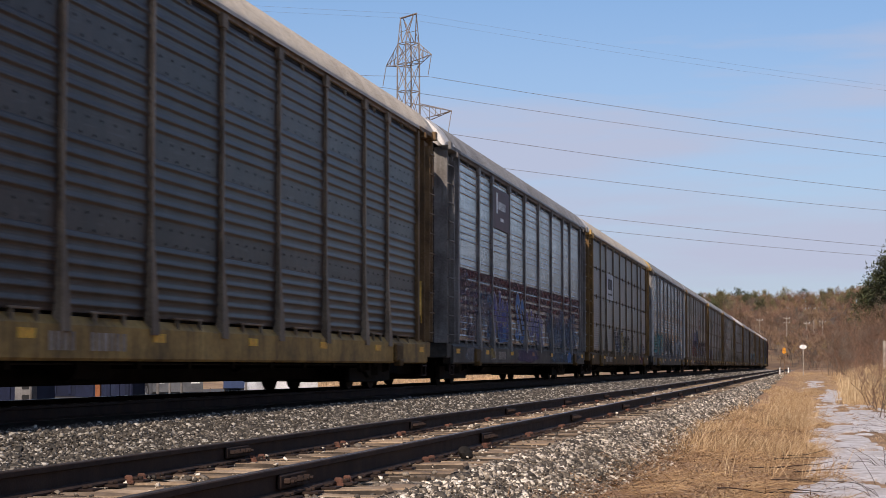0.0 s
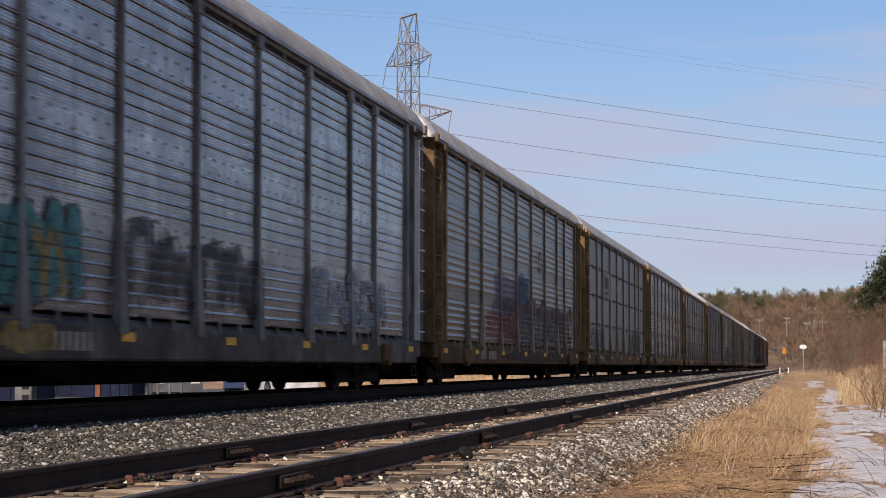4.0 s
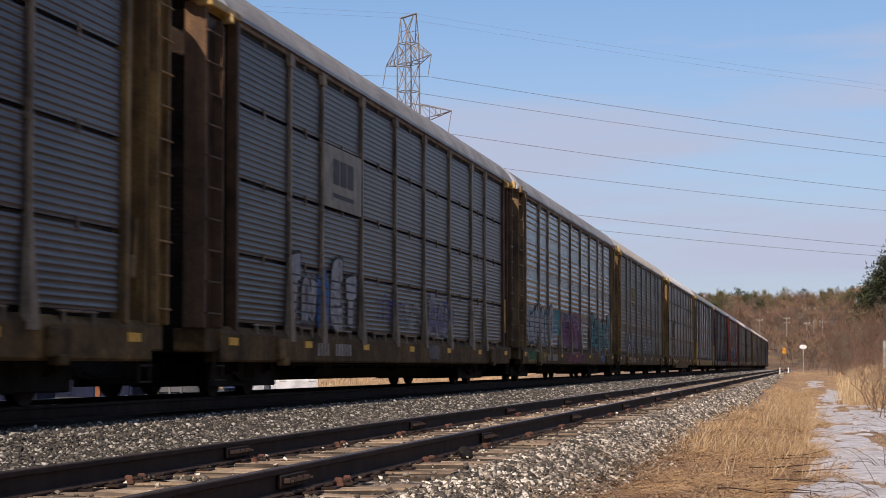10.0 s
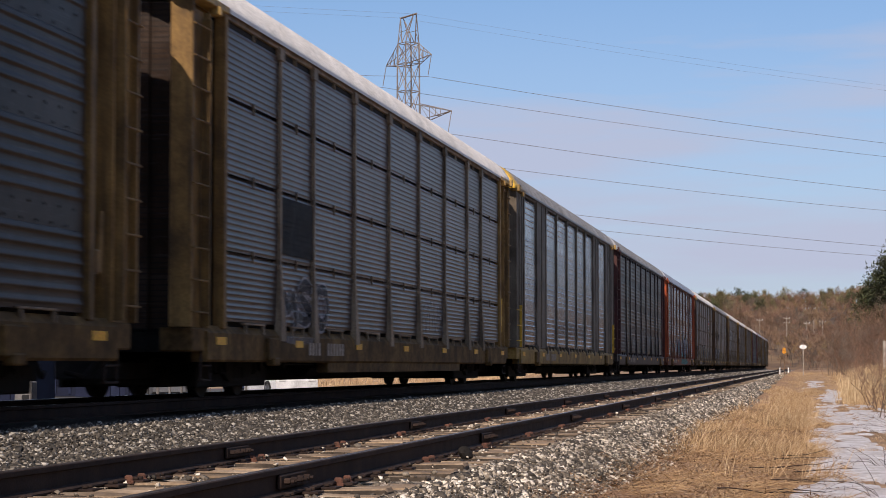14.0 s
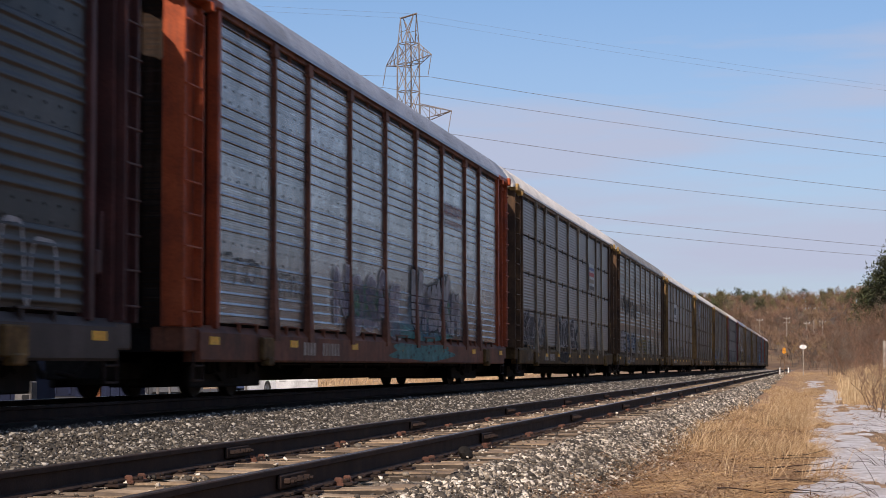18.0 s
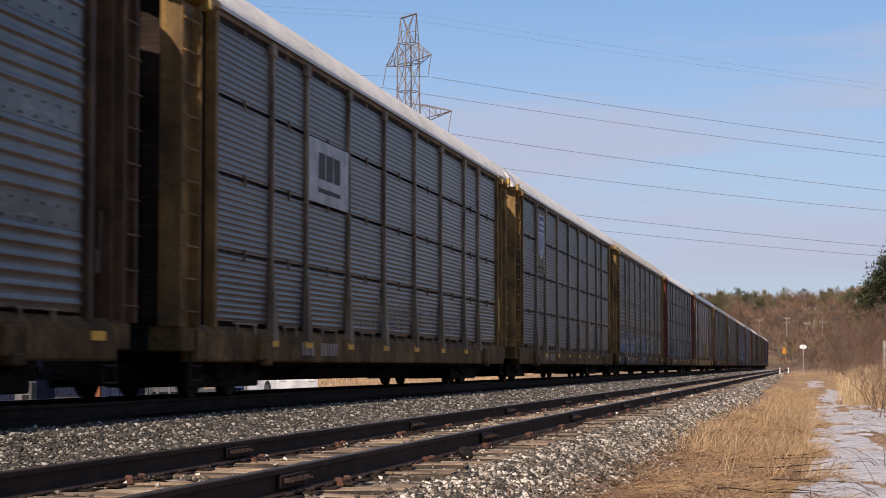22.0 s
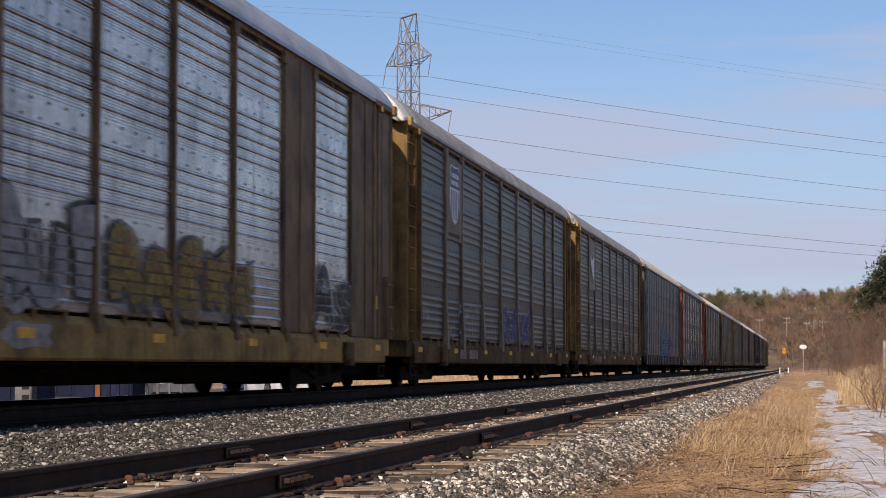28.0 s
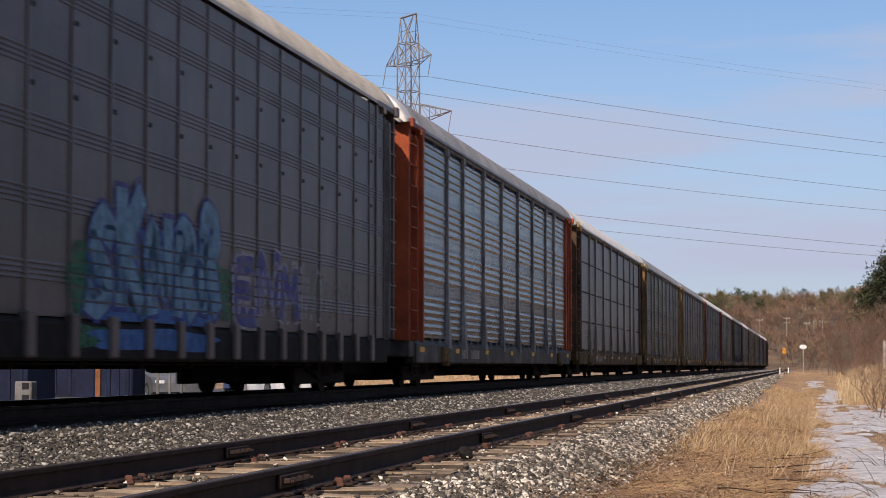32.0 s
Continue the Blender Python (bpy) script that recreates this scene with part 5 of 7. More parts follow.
def reflector_mesh():
    bm = bmesh.new()
    box(bm, 1.53, 1.536, -0.22, 0.22, 0.715, 0.82)
    return mesh_of("reflector", bm, "amber")


def number_mesh():
    """One faded bar in place of a painted figure."""
    bm = bmesh.new()
    box(bm, 1.53, 1.535, 0.0, 0.12, 0.60, 0.80)
    return mesh_of("number_bar", bm, "pole")


def build_smooth_side(car, mat):
    """Smooth-sided car: flat steel sheets with seams, rows of small louvres, bolts at mid-height, and a row of stub posts."""
    n = SMOOTH_N
    w = 1.212
    y0 = -0.5 * n * w

    def sheet():
        rows, z = [], 0.95
        for q in (1.30, 2.05, 2.80, 3.45, 4.25, 4.78):
            rows += [(z, q, "f"), (q, q + 0.22, "r")]
            z = q + 0.22
        me = ribbed(w, rows + [(z, 5.16, "f")], 0.055, 0.012, 0.0)
        me.transform(Matrix.Translation((SIDE - 0.03, 0, 0)))
        me.materials.append(M[mat])
        return me

    def seam():
        bm = bmesh.new()
        box(bm, SIDE - 0.06, SIDE - 0.010, -0.04, 0.04, 0.95, 5.16, 0.006)
        return mesh_of("seam", bm, mat)

    def stub():
        bm = bmesh.new()
        box(bm, SIDE - 0.06, SIDE + 0.06, -0.12, 0.12, 0.52, 0.99, 0.02)
        return mesh_of("stub_post", bm, "panel_brown")

    def bolts():
        bm = bmesh.new()
        for z in (3.30, 4.10):
            cyl(bm, (SIDE - 0.03, 0.10, z), (SIDE + 0.0, 0.10, z), 0.03, 6)
        return mesh_of("bolt", bm, "black")
    for i in range(n):
        at = pose(0, y0 + w * i, 0)
        p = part("side_sheet", cached("sheet", sheet), None, car, "", at)
        part("bolt", cached("bolts", bolts), None, p)
        part("seam", cached("seam", seam), None, p)
        part("stub_post", cached("stub", stub), None, car, "", at)


# ---- the cars, from the one beside the camera to the far end ----


def car_line():
    b = build_car
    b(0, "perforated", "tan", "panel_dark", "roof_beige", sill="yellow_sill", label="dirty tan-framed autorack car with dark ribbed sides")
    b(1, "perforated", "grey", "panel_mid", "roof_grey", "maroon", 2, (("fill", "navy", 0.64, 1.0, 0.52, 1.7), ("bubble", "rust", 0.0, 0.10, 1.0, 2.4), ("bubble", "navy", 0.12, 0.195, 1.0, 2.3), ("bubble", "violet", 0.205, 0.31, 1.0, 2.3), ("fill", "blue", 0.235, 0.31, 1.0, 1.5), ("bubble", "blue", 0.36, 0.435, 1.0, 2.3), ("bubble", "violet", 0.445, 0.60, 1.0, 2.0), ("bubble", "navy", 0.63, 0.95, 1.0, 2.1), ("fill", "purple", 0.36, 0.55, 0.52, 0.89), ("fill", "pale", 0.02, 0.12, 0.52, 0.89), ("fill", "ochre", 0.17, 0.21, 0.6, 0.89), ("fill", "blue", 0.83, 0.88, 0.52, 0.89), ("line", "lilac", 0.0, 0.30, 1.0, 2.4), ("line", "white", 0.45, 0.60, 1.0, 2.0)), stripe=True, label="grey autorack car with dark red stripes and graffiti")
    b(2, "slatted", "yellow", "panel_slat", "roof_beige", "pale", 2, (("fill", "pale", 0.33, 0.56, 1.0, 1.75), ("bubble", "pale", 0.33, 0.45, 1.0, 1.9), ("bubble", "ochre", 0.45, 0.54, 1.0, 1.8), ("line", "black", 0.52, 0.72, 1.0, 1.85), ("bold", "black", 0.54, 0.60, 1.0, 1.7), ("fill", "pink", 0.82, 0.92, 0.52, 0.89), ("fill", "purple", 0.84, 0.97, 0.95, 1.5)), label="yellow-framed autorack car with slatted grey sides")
    b(3, "perforated", "grey", "panel_mid", "roof_grey", None, 2, (("fill", "teal", -0.01, 0.27, 0.98, 2.05), ("bubble", "teal", 0.0, 0.27, 1.0, 2.2), ("bold", "ochre", 0.04, 0.08, 1.0, 2.2), ("bold", "ochre", 0.21, 0.25, 1.0, 1.9), ("line", "black", 0.32, 0.56, 1.0, 2.2), ("bold", "black", 0.33, 0.55, 1.0, 2.15), ("bubble", "mist", 0.69, 0.93, 1.1, 2.0), ("fill", "ochre", -0.02, 0.02, 0.6, 0.89), ("fill", "ochre", 0.17, 0.24, 0.55, 0.89)), ladder="white", near_hood="bright_yellow", label="grey autorack car with a white ladder and graffiti")
    b(4, "perforated", "tan", "panel_grey", "roof_grey", None, 2, (("fill", "purple", 0.25, 0.57, 1.2, 2.9), ("fill", "rust", 0.30, 0.97, 0.52, 2.2), ("fill", "navy", 0.44, 0.55, 2.0, 3.0), ("bubble", "rust", 0.32, 0.97, 1.0, 2.3), ("line", "pale", 0.45, 0.96, 1.0, 2.2), ("bold", "red", 0.615, 0.65, 3.1, 3.9), ("fill", "red", 0.2, 0.5, 1.0, 1.8)), label="tan-framed autorack car with faded red graffiti")
    b(5, "slatted", "yellow", "panel_slat", "roof_grey", "tan", 2, (("line", "lilac", 0.0, 0.18, 1.0, 2.1), ("bold", "purple", 0.02, 0.18, 1.05, 1.9), ("fill", "white", 0.207, 0.285, 1.02, 1.85), ("bubble", "pale", 0.72, 0.92, 1.05, 1.95), ("fill", "black", 0.20, 0.30, 0.6, 0.85)), label="yellow-framed autorack car with a tan sign plate")
    b(6, "perforated", "tan", "panel_soft", "roof_grey", label="yellow-framed autorack car with clean ribbed grey sides")
    b(7, "slatted", "yellow", "panel_slat", "roof_white", "shield_pale", 1, label="yellow-framed autorack car with a shield sign")
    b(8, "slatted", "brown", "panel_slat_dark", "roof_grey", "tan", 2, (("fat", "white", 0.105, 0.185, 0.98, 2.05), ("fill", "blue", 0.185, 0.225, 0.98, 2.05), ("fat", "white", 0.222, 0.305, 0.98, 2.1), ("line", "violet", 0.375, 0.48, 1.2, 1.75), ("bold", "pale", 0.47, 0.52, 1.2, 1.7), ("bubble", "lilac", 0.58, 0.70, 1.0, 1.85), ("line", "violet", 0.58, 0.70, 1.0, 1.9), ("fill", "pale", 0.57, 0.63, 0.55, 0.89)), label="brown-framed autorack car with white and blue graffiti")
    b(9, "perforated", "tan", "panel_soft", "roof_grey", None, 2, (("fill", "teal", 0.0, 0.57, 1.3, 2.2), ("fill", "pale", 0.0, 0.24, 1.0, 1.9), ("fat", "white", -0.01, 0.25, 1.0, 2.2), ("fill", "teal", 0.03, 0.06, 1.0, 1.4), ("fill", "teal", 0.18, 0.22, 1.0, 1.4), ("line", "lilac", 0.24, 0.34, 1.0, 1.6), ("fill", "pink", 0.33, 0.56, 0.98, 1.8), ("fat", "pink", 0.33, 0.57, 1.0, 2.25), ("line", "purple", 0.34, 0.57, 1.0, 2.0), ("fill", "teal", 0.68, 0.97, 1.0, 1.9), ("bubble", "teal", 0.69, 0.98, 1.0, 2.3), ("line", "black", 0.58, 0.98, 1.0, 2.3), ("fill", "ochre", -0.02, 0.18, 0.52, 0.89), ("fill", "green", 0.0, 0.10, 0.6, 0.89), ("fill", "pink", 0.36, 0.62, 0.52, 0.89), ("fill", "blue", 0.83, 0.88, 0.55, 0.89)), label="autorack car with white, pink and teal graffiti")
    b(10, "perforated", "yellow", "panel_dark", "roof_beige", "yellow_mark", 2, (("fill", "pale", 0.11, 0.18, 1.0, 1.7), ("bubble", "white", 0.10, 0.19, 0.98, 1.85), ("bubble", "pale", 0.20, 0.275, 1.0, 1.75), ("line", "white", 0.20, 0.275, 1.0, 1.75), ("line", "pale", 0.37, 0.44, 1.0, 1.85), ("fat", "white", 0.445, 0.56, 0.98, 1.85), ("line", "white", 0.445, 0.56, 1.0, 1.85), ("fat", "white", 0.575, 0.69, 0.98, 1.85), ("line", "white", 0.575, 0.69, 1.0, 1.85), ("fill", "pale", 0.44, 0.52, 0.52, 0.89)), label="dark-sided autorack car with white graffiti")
    b(11, "slatted", "yellow", "panel_slat", "roof_white", "dark", 1, (("bubble", "black", 0.115, 0.24, 0.98, 1.75), ("line", "lilac", 0.115, 0.24, 0.98, 1.75), ("fill", "pale", 0.11, 0.21, 0.75, 0.89), ("line", "pale", 0.56, 0.68, 1.0, 1.85)), deep=True, label="yellow-framed autorack car with a pale roof")
    b(12, "wide", "drab", "panel_mid", "roof_grey", None, 2, (("line", "black", 0.30, 0.62, 1.2, 1.9),), ladder="bright_yellow", sill="yellow_sill", near_hood="bright_yellow", label="drab brown articulated autorack car with bright ribbed panels")
    b(13, "perforated", "maroon", "panel_sooty", "roof_grey", None, 2, (("arch", "white", 0.0, 0.20, 1.0, 2.35), ("line", "pale", 0.0, 0.10, 1.0, 1.6), ("arch", "white", 0.215, 0.315, 1.1, 2.15), ("line", "white", 0.225, 0.30, 1.2, 1.9), ("arch", "white", 0.33, 0.42, 1.1, 2.15), ("arch", "white", 0.43, 0.60, 1.0, 2.2), ("line", "pale", 0.45, 0.58, 1.1, 1.9), ("arch", "white", 0.615, 0.71, 1.1, 2.05), ("line", "white", 0.61, 0.66, 1.2, 1.9), ("arch", "white", 0.73, 0.80, 1.1, 2.0), ("arch", "white", 0.82, 0.96, 1.0, 1.95)), label="dark red autorack car with thin white graffiti arches")
    b(14, "perforated", "orange", "panel_mid", "roof_blue", "red_mark", 6, (("line", "black", 0.01, 0.09, 1.5, 2.0), ("line", "black", 0.12, 0.18, 1.4, 1.9), ("bubble", "lilac", 0.27, 0.50, 1.0, 2.1), ("fill", "green", 0.30, 0.45, 1.2, 1.9), ("line", "lilac", 0.27, 0.50, 1.0, 2.1), ("fill", "teal", 0.44, 0.74, 0.52, 1.3), ("fill", "mist", 0.50, 0.76, 0.98, 1.9), ("fat", "white", 0.54, 0.77, 1.0, 2.35), ("fill", "green", 0.60, 0.63, 1.3, 1.9), ("fill", "green", 0.70, 0.72, 1.2, 1.9), ("line", "purple", 0.55, 0.76, 1.0, 2.1)), label="orange-red autorack car with bright panels")
    b(15, "slatted", "brown", "panel_slat", "roof_white", "white_small", 6, (("fill", "black", -0.01, 0.10, 0.98, 1.95), ("bubble", "black", 0.0, 0.10, 1.0, 1.95), ("arch", "pale", 0.0, 0.20, 1.0, 1.9), ("bubble", "black", 0.11, 0.20, 1.0, 1.8), ("fill", "black", 0.32, 0.46, 1.0, 1.95), ("fat", "black", 0.31, 0.46, 0.98, 2.0), ("arch", "white", 0.31, 0.46, 1.0, 1.95), ("bubble", "black", 0.46, 0.55, 1.0, 1.9), ("line", "pale", 0.47, 0.56, 1.0, 1.8), ("arch", "white", 0.57, 0.66, 1.0, 1.8), ("line", "lilac", 0.6, 0.8, 1.0, 1.7), ("fill", "black", 0.32, 0.44, 0.52, 0.89), ("arch", "pale", 0.31, 0.44, 0.55, 0.88), ("line", "pale", 0.53, 0.60, 0.55, 0.88), ("line", "pale", 0.02, 0.14, 0.55, 0.88)), label="brown-framed autorack car with dark graffiti")
    b(16, "perforated", "brown", "panel_grey", "roof_grey", None, 2, (("bold", "black", 0.03, 0.20, 2.65, 3.5), ("bold", "black", 0.20, 0.32, 2.5, 3.3), ("line", "black", 0.45, 0.63, 2.85, 3.6), ("bubble", "white", 0.01, 0.12, 1.1, 1.95), ("bubble", "navy", 0.13, 0.335, 1.0, 1.85), ("line", "mist", 0.13, 0.335, 1.0, 1.85), ("bubble", "ochre", 0.36, 0.56, 1.0, 1.8), ("line", "black", 0.58, 0.72, 1.0, 1.9), ("fill", "pale", 0.04, 0.2, 0.52, 0.89)), label="autorack car with large black graffiti strokes")
    b(17, "slatted", "yellow", "panel_slat", "roof_white", "pale", 2, (("line", "ochre", 0.28, 0.60, 1.05, 1.75), ("line", "pale", 0.40, 0.80, 1.05, 1.6)), label="yellow-framed autorack car with a pale sign plate")
    b(18, "slatted", "yellow", "panel_slat_dark", "roof_white", "shield", 1, label="yellow-framed autorack car with a shield sign")
    b(19, "perforated", "yellow", "panel_dark", "roof_beige", None, 2, (("fill", "mist", -0.02, 0.24, 0.52, 1.95), ("fill", "mist", 0.18, 0.42, 0.90, 1.8), ("fill", "blue", 0.02, 0.22, 0.95, 1.35), ("bold", "white", 0.02, 0.16, 1.1, 1.6), ("bold", "white", 0.22, 0.34, 1.1, 1.6), ("fill", "mist", 0.40, 0.58, 0.52, 1.6), ("bubble", "mist", 0.46, 0.62, 1.0, 1.85), ("line", "sky", 0.64, 0.72, 1.05, 1.5), ("line", "white", 0.62, 0.95, 1.0, 1.9)), label="dark-sided autorack car with light blue graffiti")
    b(20, "slatted", "crimson", "panel_slat_dark", "roof_white", None, 2, (("line", "pale", 0.02, 0.5, 1.1, 2.0), ("line", "lilac", 0.12, 0.34, 1.0, 1.9)), label="crimson autorack car with dark slatted sides")
    b(21, "wide", "tan", "panel_bright", "roof_blue", "shield", 1, (("bubble", "black", -0.01, 0.10, 1.0, 2.25), ("line", "red", 0.20, 0.27, 1.35, 1.7), ("fill", "white", 0.30, 0.36, 0.60, 1.8), ("fat", "white", 0.29, 0.42, 0.98, 2.15), ("line", "black", 0.34, 0.42, 1.1, 2.0), ("fill", "pale", 0.43, 0.68, 0.98, 1.7), ("fat", "ochre", 0.43, 0.68, 1.0, 2.0), ("line", "red", 0.44, 0.66, 1.4, 1.9), ("bubble", "black", 0.82, 0.93, 0.98, 2.0), ("line", "pale", 0.82, 0.93, 1.0, 2.0)), ladder="tan", sill="yellow_sill", near_hood="bright_yellow", label="tan articulated autorack car with bright panels and graffiti")
    b(22, "perforated", "yellow", "panel_dark", "roof_grey", "shield", 1, (("line", "white", 0.005, 0.04, 1.25, 1.75), ("line", "white", 0.12, 0.155, 1.0, 1.6), ("line", "white", 0.18, 0.30, 1.0, 1.9), ("line", "pale", 0.31, 0.42, 1.0, 1.7), ("fill", "violet", 0.45, 0.65, 1.05, 1.75), ("bubble", "violet", 0.44, 0.66, 1.0, 2.0), ("line", "white", 0.44, 0.66, 1.0, 1.9), ("line", "pale", 0.85, 0.90, 1.2, 1.8)), label="dark-sided autorack car with a shield sign")
    b(23, "perforated", "yellow", "panel_dark", "roof_grey", "flag", 1, (("line", "white", 0.012, 0.06, 1.2, 1.9), ("line", "pale", 0.115, 0.155, 1.0, 1.6), ("line", "pale", 0.20, 0.255, 1.0, 1.55), ("line", "white", 0.34, 0.37, 1.3, 2.0), ("line", "pale", 0.44, 0.60, 1.05, 1.7)), label="dark-sided autorack car with a flag sign")
    b(24, "smooth", "panel_brown", "panel_brown", "roof_beige", None, 2, (("fill", "green", 0.365, 0.42, 0.62, 1.8), ("fill", "green", 0.55, 0.625, 0.98, 1.85), ("fill", "blue", 0.385, 0.60, 0.60, 1.15), ("fill", "green", 0.45, 0.48, 1.0, 1.5), ("fat", "sky", 0.385, 0.60, 0.90, 2.45), ("line", "blue", 0.39, 0.59, 1.0, 2.2), ("bubble", "violet", 0.62, 0.77, 1.0, 2.1), ("line", "white", 0.615, 0.81, 0.95, 2.15), ("line", "pale", 0.82, 0.93, 1.1, 1.9), ("line", "pale", 0.13, 0.17, 1.1, 1.5)), ladder="grey", label="smooth dark brown autorack car with blue graffiti")
    b(25, "perforated", "orange", "panel_soft", "roof_grey", None, 2, (("line", "pale", 0.2, 0.9, 1.0, 1.9),), sill="sill_grey", label="orange-red autorack car with ribbed grey sides")
    rest = (("slatted", "brown", "panel_slat", "roof_white"), ("perforated", "yellow", "panel_dark", "roof_grey"), ("slatted", "tan", "panel_slat_dark", "roof_grey"), ("perforated", "crimson", "panel_dark", "roof_white"), ("slatted", "brown", "panel_slat_dark", "roof_white"), ("perforated", "maroon", "panel_dark", "roof_grey"))
    for k in range(26, 42):
        s, f, p, r = rest[(k - 26) % 6]
        b(k, s, f, p, r, label="weathered {} autorack car far along the train".format({"yellow": "yellow-framed", "brown": "brown-framed", "tan": "tan-framed", "crimson": "crimson", "maroon": "dark red"}[f]))


car_line()

# small differences in the spacing of the cars, in metres
SLACK = {1: 0.35, 2: 0.06, 3: 0.29, 5: 0.02, 6: -0.15, 7: -0.12, 8: -0.10, 9: -0.40, 10: -0.55, 11: 0.05, 12: -0.05, 13: -0.06, 14: 0.22, 15: 0.16, 16: 0.17, 17: 0.38, 18: 0.46, 19: 0.29, 20: 0.25, 21: 0.2, 22: 0.19, 23: 0.14}


def car_place(k, t):
    """Distance of the middle of car k along the line at t seconds."""
    return 26.45 + PITCH_L * k - (11.734 + 21.797 * t - 0.007017 * t * t) + SLACK.get(k, 0.1) - P0


# ---- power line ----
def beam(bm, p, q, w=0.1):
    cyl(bm, p, q, w * 0.48, 4)


TOWER = Vector((-50.6, 250.0, 0.0))
ARM = Vector((0.667, -0.745, 0.0))          # along the cross arms
RUN = Vector((0.745, 0.667, 0.0))           # along the wires


def build_tower():
    tw = empty("transmission_tower", pose(TOWER.x, TOWER.y, -0.9), "tall grey steel lattice power pylon", "pylon")

    def at(a, r, z):
        return ARM * a + RUN * r + Vector((0, 0, z + 0.9))
    levels = [(0.0, 4.2), (8.0, 3.0), (15.0, 2.0), (20.0, 1.45), (24.5, 1.2), (28.3, 1.10), (32.2, 1.06), (36.0, 1.05), (39.6, 1.04), (42.3, 1.0)]
    bm = bmesh.new()
    for (z0, h0), (z1, h1) in zip(levels, levels[1:]):
        for sa in (-1, 1):
            for sr in (-1, 1):
                beam(bm, at(sa * h0, sr * h0, z0), at(sa * h1, sr * h1, z1), 0.22)
    part("leg_frame", bm, "pylon", tw)

    def brace(p, q, w):
        b = bmesh.new()
        beam(b, p, q, w)
        part("brace", b, "pylon", tw)
    for (z0, h0), (z1, h1) in zip(levels, levels[1:]):
        c = [(-1, -1), (1, -1), (1, 1), (-1, 1)]
        for i in range(4):
            (a0, r0), (a1, r1) = c[i], c[(i + 1) % 4]
            brace(at(a0 * h0, r0 * h0, z0), at(a1 * h1, r1 * h1, z1), 0.11)
            brace(at(a1 * h0, r1 * h0, z0), at(a0 * h1, r0 * h1, z1), 0.11)
            brace(at(a0 * h1, r0 * h1, z1), at(a1 * h1, r1 * h1, z1), 0.12)
    # head with its two peaks
    bm = bmesh.new()
    for s in (-1, 1):
        for r in (-1, 1):
            beam(bm, at(s * 1.0, r * 1.0, 42.3), at(s * 1.7, r * 0.2, 45.9), 0.13)
            beam(bm, at(0, r * 1.0, 42.3), at(s * 1.7, r * 0.2, 45.9), 0.15)
            beam(bm, at(s * 1.0, r * 1.0, 42.3), at(s * 0.7, r * 0.6, 44.0), 0.09)
        beam(bm, at(-1.25, s * 0.6, 43.9), at(1.25, s * 0.6, 43.9), 0.08)
    beam(bm, at(-2.1, 0, 45.9), at(2.1, 0, 45.9), 0.28)
    part("head_frame", bm, "pylon", tw)
    for z, half in ((40.0, 5.8), (32.2, 10.7), (24.5, 7.0)):
        for s in (-1, 1):
            bm = bmesh.new()
            tip = at(s * half, 0, z + 0.1)
            for r in (-1, 1):
                beam(bm, at(s * 1.02, r * 1.02, z - 0.6), tip, 0.14)
                beam(bm, at(s * 1.02, r * 1.02, z + 2.2), tip, 0.13)
                for k in (0.33, 0.66):
                    lo = at(s * 1.02, r * 1.02, z - 0.6).lerp(tip, k)
                    beam(bm, lo, at(s * 1.02, r * 1.02, z + 2.2).lerp(tip, k), 0.09)
                    beam(bm, lo, at(s * 1.02, r * 1.02, z + 2.2).lerp(tip, k - 0.33), 0.09)
                    beam(bm, at(s * 1.02, 1.02, z - 0.6).lerp(tip, k), at(s * 1.02, -1.02, z - 0.6).lerp(tip, k), 0.08)
            part("cross_arm", bm, "pylon", tw)
            bm = bmesh.new()
            for i in range(9):
                cyl(bm, tip + Vector((-0.05 * i, 0, -0.3 * i)), tip + Vector((-0.05 * i - 0.045, 0, -0.3 * i - 0.28)), 0.07, 8, 0.035)
            part("insulator", bm, "pylon", tw, "hanging string of disc insulators")
    return tw


build_tower()


def build_wires():
    def wire(p, sag, r, way, span=300.0):
        pts = []
        for i in range(41):
            d = i / 40
            pts.append(p + RUN * (span * d * way) + Vector((0, 0, -4 * sag * d * (1 - d))))
        bm = bmesh.new()
        rings = []
        for q in pts:
            rings.append([bm.verts.new(q + ARM * (r * math.cos(a)) + Vector((0, 0, r * math.sin(a)))) for a in (0.5, 1.5, 2.6, 3.7, 4.7, 5.8)])
        for u, v in zip(rings, rings[1:]):
            for i in range(6):
                bm.faces.new((u[i], u[(i + 1) % 6], v[(i + 1) % 6], v[i]))
        tagged(part("power_cable", bm, "wire", None), "sagging grey overhead power cable on the pylon", "cable", "cables of the power line")
    for z, half in ((40.0, 5.8), (32.2, 10.7), (24.5, 7.0)):
        for s in (-1, 1):
            for way in (-1, 1):
                wire(TOWER + ARM * (s * half) + Vector((-0.45, 0, z - 2.75)), 5.0, 0.028, way)
    for s in (-1, 1):
        for way in (-1, 1):
            wire(TOWER + ARM * (s * 1.8) + Vector((0, 0, 45.9)), 4.0, 0.010, way)


build_wires()


